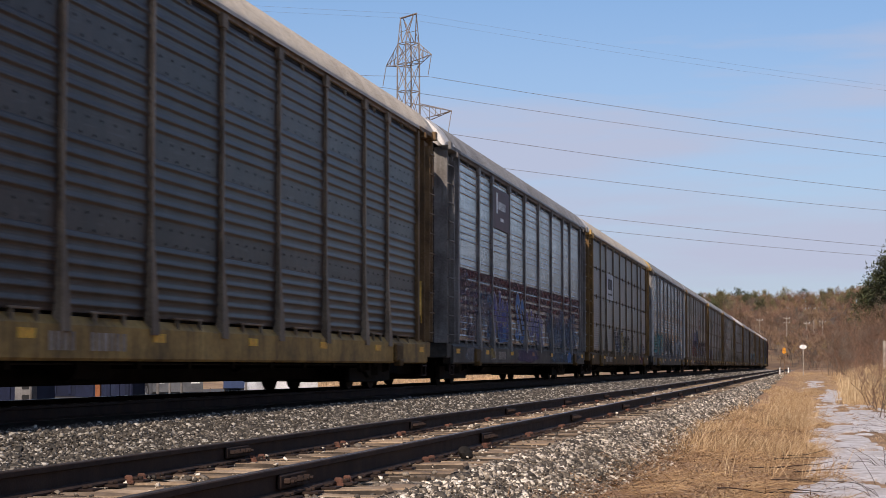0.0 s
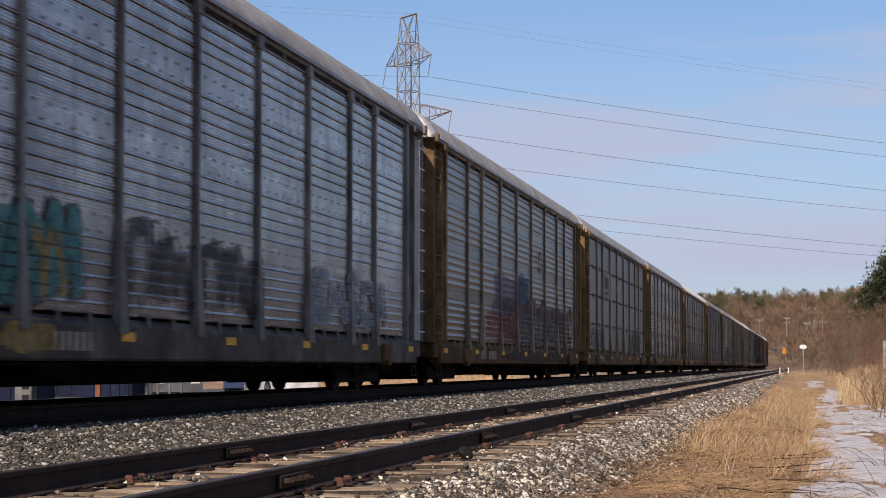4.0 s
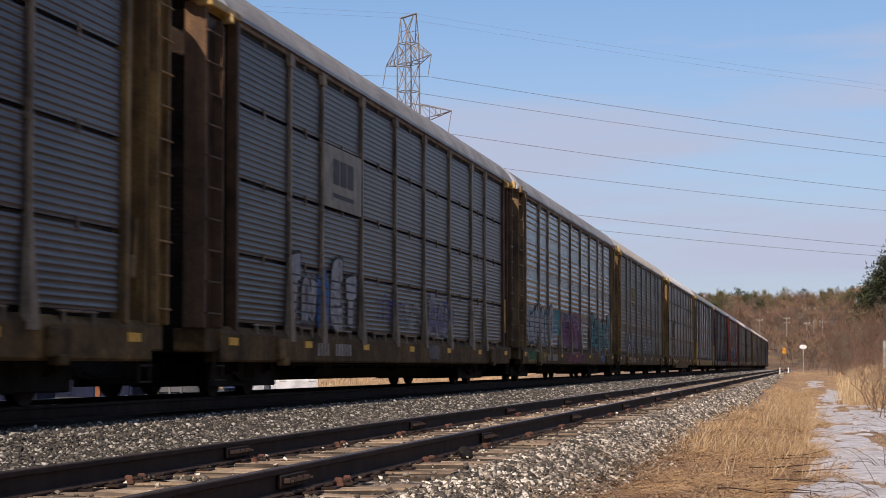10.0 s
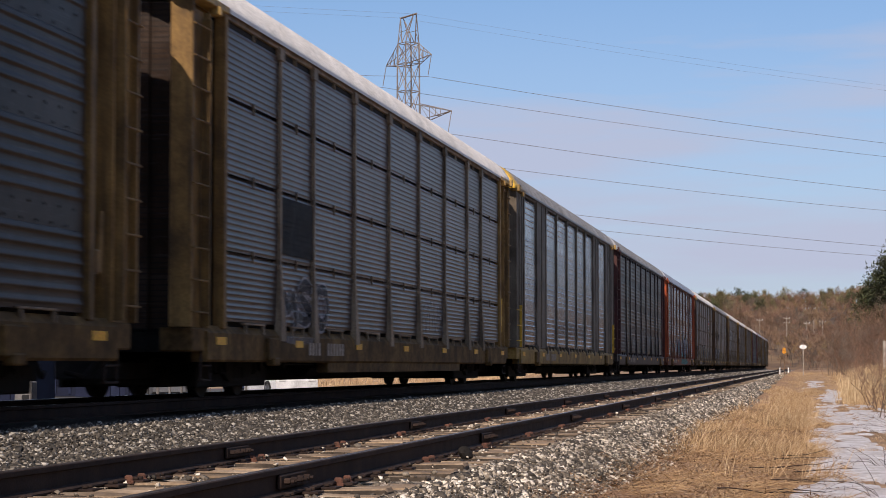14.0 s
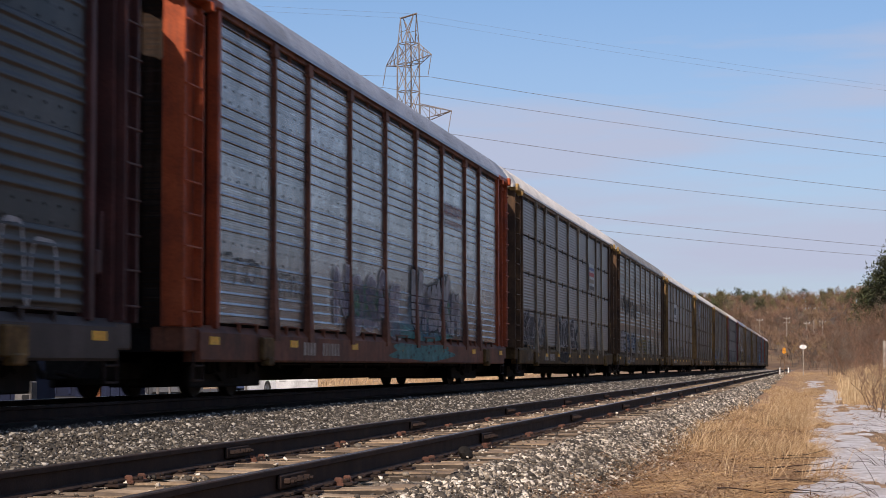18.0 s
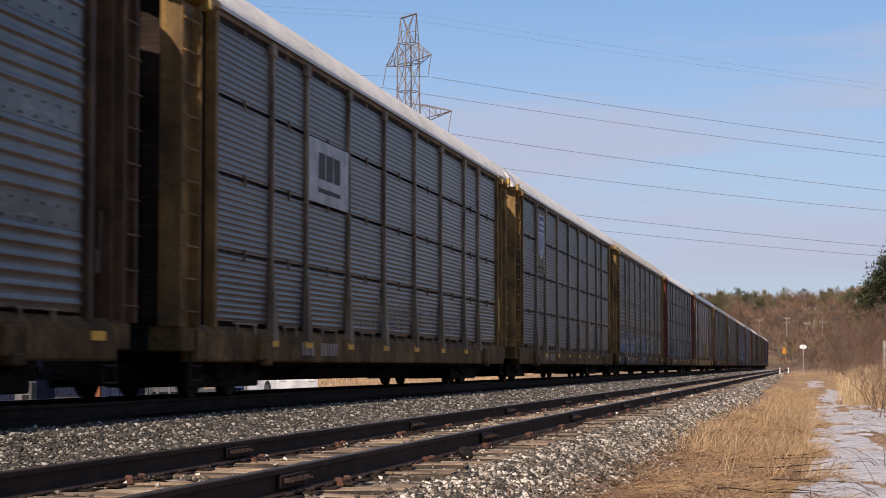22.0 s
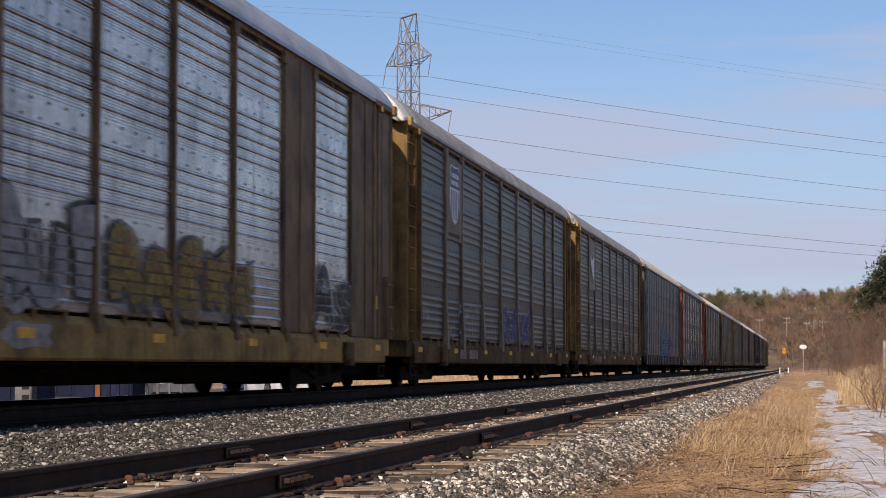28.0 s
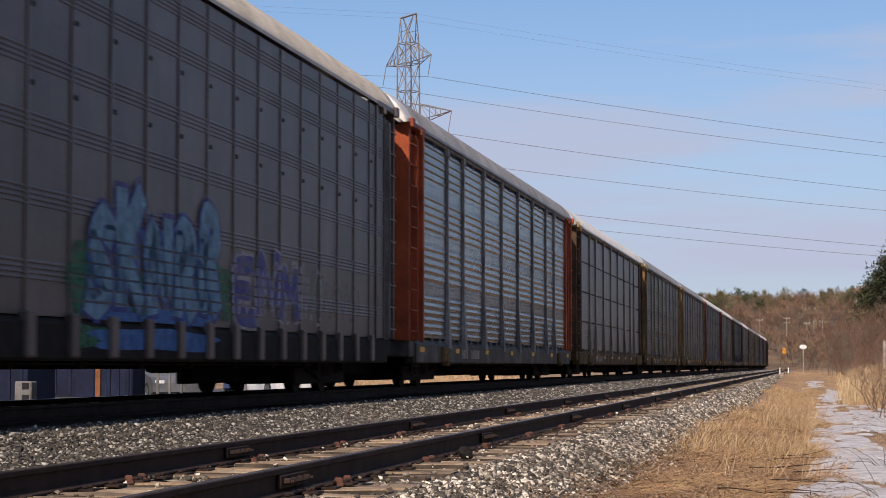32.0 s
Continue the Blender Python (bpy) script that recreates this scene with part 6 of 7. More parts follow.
# ---- trees, brush ----
class Twigs:
    """Collects tapered three-sided sticks."""

    def __init__(self):
        self.v, self.f = [], []

    def stick(self, p, q, r0, r1):
        d = (q - p).normalized()
        a = d.orthogonal().normalized()
        b = d.cross(a)
        o = len(self.v)
        for c, r in ((p, r0), (q, r1)):
            for i in range(3):
                t = i * 2.094
                self.v.append(c + a * (r * math.cos(t)) + b * (r * math.sin(t)))
        for i in range(3):
            j = (i + 1) % 3
            self.f.append((o + i, o + j, o + 3 + j, o + 3 + i))

    def leaf(self, p, d, w):
        s = d.cross(Vector((0, 0, 1)))
        if s.length < 0.01:
            s = Vector((1, 0, 0))
        s = s.normalized() * w
        o = len(self.v)
        self.v += [p - s, p + s, p + d]
        self.f.append((o, o + 1, o + 2))


def bare_tree(seed, h, spread, trunk_mat, twig_mat, dense=1.0, stems=1, last=5, thick=1.0):
    """A leafless tree or shrub: trunk and limbs, and a crown of fine twigs. Two meshes."""
    rnd = random.Random(seed)
    wood, fine = Twigs(), Twigs()

    def grow(p, d, length, r, depth):
        q = p + d * length
        (wood if depth < 3 else fine).stick(p, q, r * (thick if depth > 2 else 1), r * 0.65 * (thick if depth > 2 else 1))
        if depth >= last:
            return
        n = (3, 3, 3, 4, 4)[depth] if dense >= 1 else (2, 3, 3, 3, 3)[depth]
        for i in range(n):
            t = rnd.uniform(0.45, 1.0)
            side = Vector((rnd.gauss(0, 1), rnd.gauss(0, 1), rnd.gauss(0.25, 0.5))).normalized()
            nd = (d * 0.75 + side * (0.55 + 0.12 * depth) * spread + Vector((0, 0, 0.18))).normalized()
            grow(p + d * (length * t), nd, length * rnd.uniform(0.50, 0.78), r * rnd.uniform(0.42, 0.6), depth + 1)
    for s in range(stems):
        lean = Vector((rnd.gauss(0, 0.12 if stems == 1 else 0.4), rnd.gauss(0, 0.12 if stems == 1 else 0.4), 1)).normalized()
        grow(Vector((rnd.gauss(0, 0.05 * stems), rnd.gauss(0, 0.05 * stems), -0.2)), lean, h * 0.38, h * (0.014 if stems == 1 else 0.006), 0)
    return raw("limbs", wood.v, wood.f, trunk_mat), raw("twigs", fine.v, fine.f, twig_mat)


def conifer(seed, h, w):
    rnd = random.Random(seed)
    wood, fine = Twigs(), Twigs()
    wood.stick(Vector((0, 0, -0.3)), Vector((0, 0, h)), h * 0.018, 0.01)
    n = int(26 + h * 2.2)
    for i in range(n):
        t = (i + rnd.random()) / n
        z = h * (0.14 + 0.86 * t)
        for k in range(5):
            a = rnd.uniform(0, 6.28)
            ln = w * (1 - t) ** 0.75 * rnd.uniform(0.55, 1.1) + 0.25
            d = Vector((math.cos(a), math.sin(a), rnd.uniform(-0.15, 0.35)))
            p = Vector((0, 0, z))
            wood.stick(p, p + d * ln, 0.03, 0.01)
            for m in range(9):
                b = p + d * (ln * rnd.uniform(0.25, 1.0)) + Vector((rnd.gauss(0, 0.12), rnd.gauss(0, 0.12), rnd.gauss(0, 0.1)))
                e = Vector((rnd.gauss(0, 1), rnd.gauss(0, 1), rnd.gauss(0.2, 0.6))).normalized() * rnd.uniform(0.25, 0.55)
                fine.leaf(b, e, 0.10)
    return raw("trunk", wood.v, wood.f, "bark"), raw("needles", fine.v, fine.f, "needles")


def round_tree(seed, h, w, mat, limbs=34, leaf=1.0, low=0.25):
    """An evergreen with a broad uneven crown of clumps on spreading limbs."""
    rnd = random.Random(seed)
    wood, fine = Twigs(), Twigs()
    wood.stick(Vector((0, 0, -0.3)), Vector((0, 0, h * 0.9)), h * 0.022, 0.02)
    for i in range(limbs):
        t = rnd.uniform(low, 0.98)
        a = rnd.uniform(0, 6.28)
        ln = w * (0.35 + 0.75 * math.sin(math.pi * min(1, 0.15 + t * 0.86)) ** 0.8) * rnd.uniform(0.55, 1.05) * (1.0 if t < 0.9 else 0.6)
        p = Vector((0, 0, h * t * 0.9))
        q = p + Vector((math.cos(a) * ln, math.sin(a) * ln, h * rnd.uniform(0.02, 0.12)))
        wood.stick(p, q, 0.06, 0.015)
        for m in range(4):
            c = p.lerp(q, rnd.uniform(0.45, 1.05)) + Vector((rnd.gauss(0, 0.3), rnd.gauss(0, 0.3), rnd.gauss(0.1, 0.25)))
            for n in range(int(13 / leaf)):
                d = Vector((rnd.gauss(0, 1), rnd.gauss(0, 1), rnd.gauss(0.1, 0.7))).normalized()
                fine.leaf(c + d * rnd.uniform(0.1, 0.65), d * rnd.uniform(0.3, 0.6) * leaf, 0.17 * leaf)
    return raw("trunk", wood.v, wood.f, "bark"), raw("foliage", fine.v, fine.f, mat)


def plant(name, meshes, at, label, category, group, names=("trunk", "crown")):
    t = empty(name, at, label, category, group)
    for me, n in zip(meshes, names):
        part(n, me, None, t)
    return t


def scaled(x, y, s, turn, z=None):
    return Matrix.LocRotScale((x, y, ground_z(x, y) - 0.1 if z is None else z), Euler((0, 0, turn)), (s, s, s))


def build_woods():
    rnd = random.Random(7)
    bare = [plant("bare_tree", bare_tree(60 + i, 11.0, 1.2, "bark", m, 1.0, 1, 4, 4.2), scaled(30 + 6 * i, 560, 1, 0), "leafless brown tree on the wooded hill", "tree", "trees on the hill") for i, m in enumerate(("twig", "twig", "red_twig", "twig", "ochre_twig"))]
    pines = [plant("pine_tree", conifer(80 + i, 13.0, 3.2 + 0.8 * i), scaled(40 + 7 * i, 640, 1, 0), "dark green pine among bare trees", "tree", "pines on the hill") for i in range(3)]

    rounds = [plant("evergreen_tree", round_tree(90 + i, 9.0, 2.8 + 0.5 * i, m, 40, 0.65, 0.2), scaled(60 + 8 * i, 660, 1, 0), "olive green evergreen with a rounded crown", "tree", "evergreens on the hill") for i, m in enumerate(("olive", "olive", "needles"))]

    def drop(src, x, y, s):
        m = scaled(x, y, s, rnd.uniform(0, 6.28))
        c = copy_thing(src, Matrix.LocRotScale(m.translation, m.to_quaternion(), None))
        c.scale = (s, s, s * rnd.uniform(0.9, 1.1))
        return c
    far = {}
    for i in range(640):                                  # the slope, from its foot upwards
        y = 440 + 320 * (i + rnd.random()) / 640
        x = y * rnd.uniform(-0.060, 0.050)
        if abs(x - line_at(min(y, 690), TRAIN_X)[0]) < 7 and y < 640:
            continue
        src = rnd.choice(bare[:4]) if rnd.random() < 0.92 else bare[4]
        s = rnd.uniform(0.5, 0.85)
        if y < 570:
            drop(src, x, y, s)
        else:                                             # the upper woods, joined by colour
            m = scaled(x, y, s, rnd.uniform(0, 6.28))
            for ch in src.children:
                far.setdefault(ch.data.materials[0].name, []).append((ch.data, m))
    for i in range(420):                                  # undergrowth that closes the crest
        y = rnd.uniform(640, 735)
        x = y * rnd.uniform(-0.085, 0.055)
        m = scaled(x, y, rnd.uniform(0.26, 0.5), rnd.uniform(0, 6.28))
        for ch in rnd.choice(bare).children:
            far.setdefault(ch.data.materials[0].name, []).append((ch.data, m))
    for mat, items in far.items():
        vs, fs = [], []
        for me, m in items:
            n = len(me.vertices)
            co = np.empty(n * 3)
            me.vertices.foreach_get("co", co)
            co = co.reshape(-1, 3) @ np.array(m.to_3x3()).T + np.array(m.translation)
            o = sum(len(v) for v in vs)
            vs.append(co)
            q = np.empty(len(me.loops), dtype=np.int32)
            me.loops.foreach_get("vertex_index", q)
            fs.append(q.reshape(-1, 4) + o)
        me = bpy.data.meshes.new("far_woods")
        me.from_pydata(np.concatenate(vs).tolist(), [], np.concatenate(fs).tolist())
        me.materials.append(bpy.data.materials[mat])
        tagged(part("far_woods", me, None), "leafless brown woods on the upper hillside", "woods", "", "stuff")
    for i in range(70):                                   # evergreens along the crest, thickest above the train
        y = rnd.uniform(650, 770)
        u = rnd.choice((rnd.uniform(-0.085, -0.025), rnd.uniform(-0.060, 0.045)))
        drop(rnd.choice(rounds), y * u, y, rnd.uniform(0.48, 0.85))
    for i in range(30):                                   # broad crowns just below the crest
        y = rnd.uniform(605, 670)
        u = rnd.choice((rnd.uniform(-0.055, -0.028), rnd.uniform(-0.055, -0.02), rnd.uniform(-0.05, 0.045)))
        drop(rnd.choice(rounds), y * u, y, rnd.uniform(0.55, 0.92))
    for i in range(14):
        y = rnd.uniform(660, 760)
        drop(rnd.choice(pines), y * rnd.uniform(-0.075, 0.040), y, rnd.uniform(0.25, 0.42))
    for i in range(26):                                   # a few lower on the slope
        y = rnd.uniform(500, 640)
        drop(rnd.choice(rounds), y * rnd.uniform(-0.02, 0.045), y, rnd.uniform(0.25, 0.5))
    for i in range(70):                                   # saplings at the foot of the slope
        y = rnd.uniform(425, 540)
        x = y * rnd.uniform(-0.045, 0.012)
        if abs(x - line_at(y, TRAIN_X)[0]) > 5:
            drop(rnd.choice(bare[:4]), x, y, rnd.uniform(0.22, 0.42))
    big = plant("evergreen_tree", round_tree(97, 10.5, 2.7, "needles", 80, 0.55, 0.5), scaled(8.4, 208, 1.08, 0), "tall dark green evergreen on the bank", "tree", "evergreens on the bank")
    for x, y, s in ((7.0, 216, 0.86), (9.9, 214, 1.1), (11.8, 220, 1.0)):   # tall pines on the bank
        drop(big, x, y, s * 1.1)
    for x, y in ((-62, 180), (-70, 200), (-78, 190), (-58, 210)):
        drop(bare[0], x, y, 0.8)
    # brush on the bank beside the path
    brush = [plant("bare_shrub", bare_tree(100 + i, 3.2, 1.15, m, m, 0.5, 5, 5, 1.9), scaled(4 + i, 60, 1, 0), "leafless reddish brown shrub on the bank", "shrub", "shrubs on the bank") for i, m in enumerate(("red_twig", "bark", "twig"))]
    for i in range(92):
        y = rnd.choice((rnd.uniform(105, 200), rnd.uniform(120, 200), rnd.uniform(150, 330)) if i > 15 else (rnd.uniform(48, 100),))
        x = max(2.1, y * 0.0125 + 1.2) + rnd.random() ** 1.3 * (0.030 * y + 1.5) if i > 15 else y * rnd.uniform(0.036, 0.050)
        drop(rnd.choice(brush), x, y, rnd.uniform(0.5, 1.1) * (0.75 if y < 100 else 1.0 if y < 120 else 1.5))
    for i in range(120):                                  # tall thickets that climb the bank beside the line
        y = rnd.uniform(160, 335)
        x = y * (0.0085 + 0.040 * rnd.random() ** 0.8) + 0.6
        drop(rnd.choice(brush), x, y, rnd.uniform(1.2, 1.7) * (0.55 + 26 * (x / y)))
    for i in range(90):                                   # brush that closes the view along the line
        y = rnd.uniform(515, 640)
        x = y * rnd.uniform(-0.040, -0.004)
        if abs(x - line_at(y, TRAIN_X)[0]) > 5:
            drop(rnd.choice(brush), x, y, rnd.uniform(1.6, 3.0))
    for i in range(40):                                   # brush at the foot of the hill
        y = rnd.uniform(300, 440)
        drop(rnd.choice(brush), y * rnd.uniform(-0.006, 0.04) + 2, y, rnd.uniform(1.3, 2.3))


build_woods()


# ---- dry grass, snow ----
def blades(name, spots, seed, material, label, droop=1.0):
    """Tufts of thin bent blades. spots: (x, y, z, height, count, spread)."""
    rnd = np.random.RandomState(seed)
    V, F = [], []
    o = 0
    for x, y, z, h, n, sp in spots:
        bx, by = x + rnd.normal(0, sp, n), y + rnd.normal(0, sp * 1.4, n)
        hh = h * rnd.uniform(0.45, 1.15, n)
        a = rnd.uniform(0, 6.283, n)
        lean = hh * rnd.uniform(0.1, 1.5, n) ** 1.2
        w = rnd.uniform(0.0012, 0.0030, n) * (0.55 + y / 32)
        dx, dy = (np.cos(a) * lean + 0.35 * hh) * droop, (np.sin(a) * lean - 0.1 * hh) * droop
        p0 = np.stack([bx - w, by, np.full(n, z)], 1)
        p1 = np.stack([bx + w, by, np.full(n, z)], 1)
        p2 = np.stack([bx + dx * 0.4 + w * 0.8, by + dy * 0.4, z + hh * 0.62], 1)
        p3 = np.stack([bx + dx * 0.4 - w * 0.8, by + dy * 0.4, z + hh * 0.62], 1)
        p4 = np.stack([bx + dx, by + dy, z + hh * (1 - 0.5 * droop * lean / hh)], 1)
        V.append(np.stack([p0, p1, p2, p3, p4], 1).reshape(-1, 3))
        k = o + 5 * np.arange(n)[:, None]
        F.append((k + np.array([[0, 1, 2, 3]]), k + np.array([[3, 2, 4]])))
        o += 5 * n
    faces = []
    for q, t in F:
        faces += q.tolist() + t.tolist()
    me = bpy.data.meshes.new(name)
    me.from_pydata(np.concatenate(V).tolist(), [], faces)
    me.materials.append(M[material])
    return tagged(part(name, me, None), label, "grass", "", "stuff")


def snow_mask(x, y):
    """Above nought where old snow lies along the path."""
    if y < 42:
        c, w = 0.62 + 0.10 * math.sin(y * 0.5), 0.62
    elif y < 56:
        c, w = 0.62, 0.75
    elif y < 105:
        c, w = 0.55 + (y - 56) * 0.014, 0.42
    else:
        c, w = 0.3 + 0.006 * (y - 105), 0.7
    k = 1 - ((x - c) / w) ** 2
    if 40 < y < 78:
        k = max(k, 0.9 - ((x - 1.75) / 0.75) ** 2)
    if y < 27:
        k = max(k, 1 - ((x - 0.95) / 1.15) ** 2)
    v = 1.1 * noise.noise(Vector((x * 1.9, y * 0.42, 9.0))) + 0.7 * noise.noise(Vector((x * 5.0, y * 1.1, 4.0)))
    return 0.62 * k + v - 0.33 - (0.35 if 58 < y < 74 or y > 100 else 0.0)


def on_snow(x, y):
    return snow_mask(x, y) > 0.0


def build_snow():
    """A thin sheet that sinks into the soil where the snow has gone."""
    xs = [-0.7 + 0.075 * i for i in range(46)]
    ys = [16.5 + 0.22 * i for i in range(170)] + [54 + 0.7 * i for i in range(120)]
    vs, fs, n = [], [], len(xs)
    for y in ys:
        for x in xs:
            m = snow_mask(x, y)
            vs.append((x, y, ground_z(x, y) + max(-0.16, min(0.045, 0.02 + m * 0.22)) + 0.006 * noise.noise(Vector((x * 6, y * 3, 0)))))
    for i in range(len(ys) - 1):
        for j in range(n - 1):
            k = i * n + j
            fs.append((k, k + 1, k + n + 1, k + n))
    ob = part("snow_cover", raw("snow_cover", vs, fs, "snow"), None)
    for p in ob.data.polygons:
        p.use_smooth = True
    tagged(ob, "broken cover of old dirty snow on the grassy path", "snow", "", "stuff")


build_snow()


def build_grass():
    rnd = random.Random(11)
    verge, bank, near, lawn = [], [], [], []
    while len(verge) < 900:                                # strip between ballast and path
        y = 16 + 90 * rnd.random() ** 1.8
        x = rnd.uniform(-2.05, 0.3)
        if on_snow(x, y):
            continue
        clump = noise.noise(Vector((x * 0.8, y * 0.22, 2)))
        edge = 25.5 + 3.0 * noise.noise(Vector((x * 1.3, 0, 7)))
        if rnd.random() > (x + 2.15) / 0.9 or clump < -0.02 - 0.14 * (y > 40) or (y < edge and rnd.random() < 0.80) or (y < 33 and x < -1.5 + 0.5 * noise.noise(Vector((y * 0.4, 0, 3)))):
            continue
        tall = (0.05 + 0.62 * max(0, clump + 0.02) ** 1.2) * (0.5 if y < edge else 1.0) * (0.6 if y > 46 else 1.0) * rnd.uniform(0.5, 1.45)
        verge.append((x, y, ground_z(x, y) - 0.02, tall * 1.15, 44, 0.07 + y * 0.0012))
    stalks = []
    while len(stalks) < 260:                               # single tall stalks
        y = 22 + 50 * rnd.random() ** 1.5
        x = rnd.uniform(-1.8, 0.3)
        if not on_snow(x, y) and noise.noise(Vector((x * 0.8, y * 0.22, 2))) > -0.05:
            stalks.append((x, y, ground_z(x, y) - 0.02, rnd.uniform(0.3, 0.62), 3, 0.05))
    while len(bank) < 1500:                                # tall dry grass on the far side of the path
        y = 64 + 110 * rnd.random() ** 1.2
        x = max(1.5, 0.012 * y + 0.9) + abs(rnd.gauss(0, 0.014 * y + 0.5))
        if on_snow(x, y):
            continue
        bank.append((x, y, ground_z(x, y) - 0.02, rnd.uniform(0.12, 0.3) + 0.75 * rnd.random() * min(1, max(0, x - max(1.5, 0.012 * y + 0.9)) / (0.012 * y)), 30, 0.14 + y * 0.0018))
    reeds = []
    for i in range(250):                                   # tall pale clumps beyond the path
        y = rnd.uniform(66, 118)
        x = y * rnd.uniform(0.021, 0.050) + rnd.gauss(0.1, 0.15)
        reeds.append((x, y, ground_z(x, y) - 0.02, rnd.uniform(0.6, 1.45), 40, 0.24))
    while len(lawn) < 900:                                 # low grass over the path
        y = 17 + 200 * rnd.random() ** 1.6
        x = rnd.uniform(-1.7, 1.8 + 0.012 * y)
        if on_snow(x, y) or (y < 29 and x < 0.1 and rnd.random() < 0.9):
            continue
        lawn.append((x, y, ground_z(x, y) - 0.01, 0.085, 16, 0.18 + y * 0.002))
    blades("dry_grass", verge, 1, "grass", "tufts of tall dry straw-coloured grass beside the ballast", 1.45)
    blades("reed_grass", reeds, 8, "reed", "stand of tall pale reed grass on the bank", 0.35)
    blades("tall_stalks", stalks, 6, "grass", "single tall dry grass stalks beside the ballast")
    blades("bank_grass", bank, 2, "grass", "tall dry grass on the bank")
    blades("path_grass", lawn, 3, "grass", "short dry grass on the path")
    far = []
    while len(far) < 500:                                  # field beyond the tracks
        y = rnd.uniform(80, 260)
        x = -0.10 * y - 8 - rnd.random() * 0.10 * y
        if x > -14:
            continue
        far.append((x, y, ground_z(x, y) - 0.05, rnd.uniform(0.5, 0.9), 14, 0.6))
    blades("field_grass", far, 4, "grass", "dry yellow grass in the field beyond the tracks")


build_grass()


def build_litter():
    """Dead stalks and leaf scraps lying on the soil at the foot of the ballast."""
    rs = np.random.RandomState(31)
    n = 60000
    y = 13.5 + 42 * rs.rand(n) ** 1.6
    x = rs.uniform(-2.28, 0.45, n)
    ragged = np.array([0.35 * noise.noise(Vector((0, b * 0.9, 5.0))) + 0.2 * noise.noise(Vector((0, b * 2.7, 1.0))) for b in y])
    ok = (x > -2.05 + ragged + rs.exponential(0.06, n) * -1) & (np.array([not on_snow(a, b) for a, b in zip(x, y)]) | (rs.rand(n) < 0.05))
    x, y = x[ok], y[ok]
    n = len(x)
    z = np.array([max(ground_z(a, b), ballast_z(a)) for a, b in zip(x, y)]) + rs.uniform(0.012, 0.06, n)
    ln, w = rs.uniform(0.02, 0.12, n), rs.uniform(0.0018, 0.0048, n)
    leaf = rs.rand(n) < 0.3
    ln[leaf], w[leaf] = rs.uniform(0.015, 0.03, leaf.sum()), rs.uniform(0.006, 0.013, leaf.sum())
    a, tilt = rs.uniform(0, 6.283, n), rs.normal(0.05, 0.3, n)
    c, s = np.cos(a), np.sin(a)
    d = np.stack([c * np.cos(tilt), s * np.cos(tilt), np.sin(tilt)], 1) * ln[:, None]
    e = np.stack([-s, c, rs.normal(0, 0.4, n)], 1) * w[:, None]
    p = np.stack([x, y, z], 1)
    v = np.stack([p - e, p + e, p + d + e * 0.5, p + d - e * 0.5], 1).reshape(-1, 3)
    me = bpy.data.meshes.new("leaf_litter")
    me.from_pydata(v.tolist(), [], np.arange(4 * n).reshape(-1, 4).tolist())
    me.materials.append(M["litter"])
    tagged(part("leaf_litter", me, None), "brown dead stalks and leaf litter beside the ballast", "litter", "", "stuff")


build_litter()


def build_straw():
    """Flattened straw over the soil between ballast and path."""
    rs = np.random.RandomState(57)
    V = []
    while len(V) < 5200:
        y = 14.5 + 34 * rs.rand() ** 1.5
        x = rs.uniform(-1.75, 0.4)
        if on_snow(x, y) or noise.noise(Vector((x * 1.4, y * 0.5, 12.0))) < -0.08:
            continue
        a = rs.normal(-0.6, 0.7)
        ln, w, z = rs.uniform(0.10, 0.34), rs.uniform(0.0014, 0.0034), ground_z(x, y) + rs.uniform(0.01, 0.07)
        c, d = math.cos(a), math.sin(a)
        up = abs(rs.normal(0, 0.05))
        V.append([(x + d * w, y - c * w, z), (x - d * w, y + c * w, z + w), (x + c * ln - d * w * 0.4, y + d * ln + c * w * 0.4, z + up + w), (x + c * ln + d * w * 0.4, y + d * ln - c * w * 0.4, z + up)])
    me = raw("fallen_straw", [p for q in V for p in q], [tuple(range(4 * i, 4 * i + 4)) for i in range(len(V))], "straw")
    tagged(part("fallen_straw", me, None), "flattened dry straw on the soil beside the ballast", "straw", "", "stuff")


build_straw()


# ---- poles, signs ----
def build_pole(x, y, top, arms=1, r=0.12):
    z0 = ground_z(x, y) - 0.3
    po = empty("utility_pole", pose(x, y, z0), "grey wooden utility pole with cross arms", "utility pole", "utility poles")
    bm = bmesh.new()
    cyl(bm, (0, 0, 0), (0, 0, top - z0), r, 10, r * 0.7)
    part("pole", bm, "pole", po)
    for i in range(arms):
        bm = bmesh.new()
        z = top - z0 - 0.7 - 1.1 * i
        box(bm, -0.8, 0.8, -0.2, -0.06, z, z + 0.16, 0.02)
        part("cross_arm", bm, "pole", po)
        for k in (-0.7, 0.7):
            bm = bmesh.new()
            cyl(bm, (k, -0.13, z + 0.2), (k, -0.13, z + 0.42), 0.07, 8, 0.04)
            part("insulator", bm, "sign_white", po)
    return po


build_pole(-12.1, 520, 12.9, 1)
build_pole(-5.2, 520, 13.3, 2)
build_pole(-0.1, 520, 12.0, 1)
build_pole(1.7, 524, 12.2, 0)
build_pole(3.9, 520, 12.4, 1)


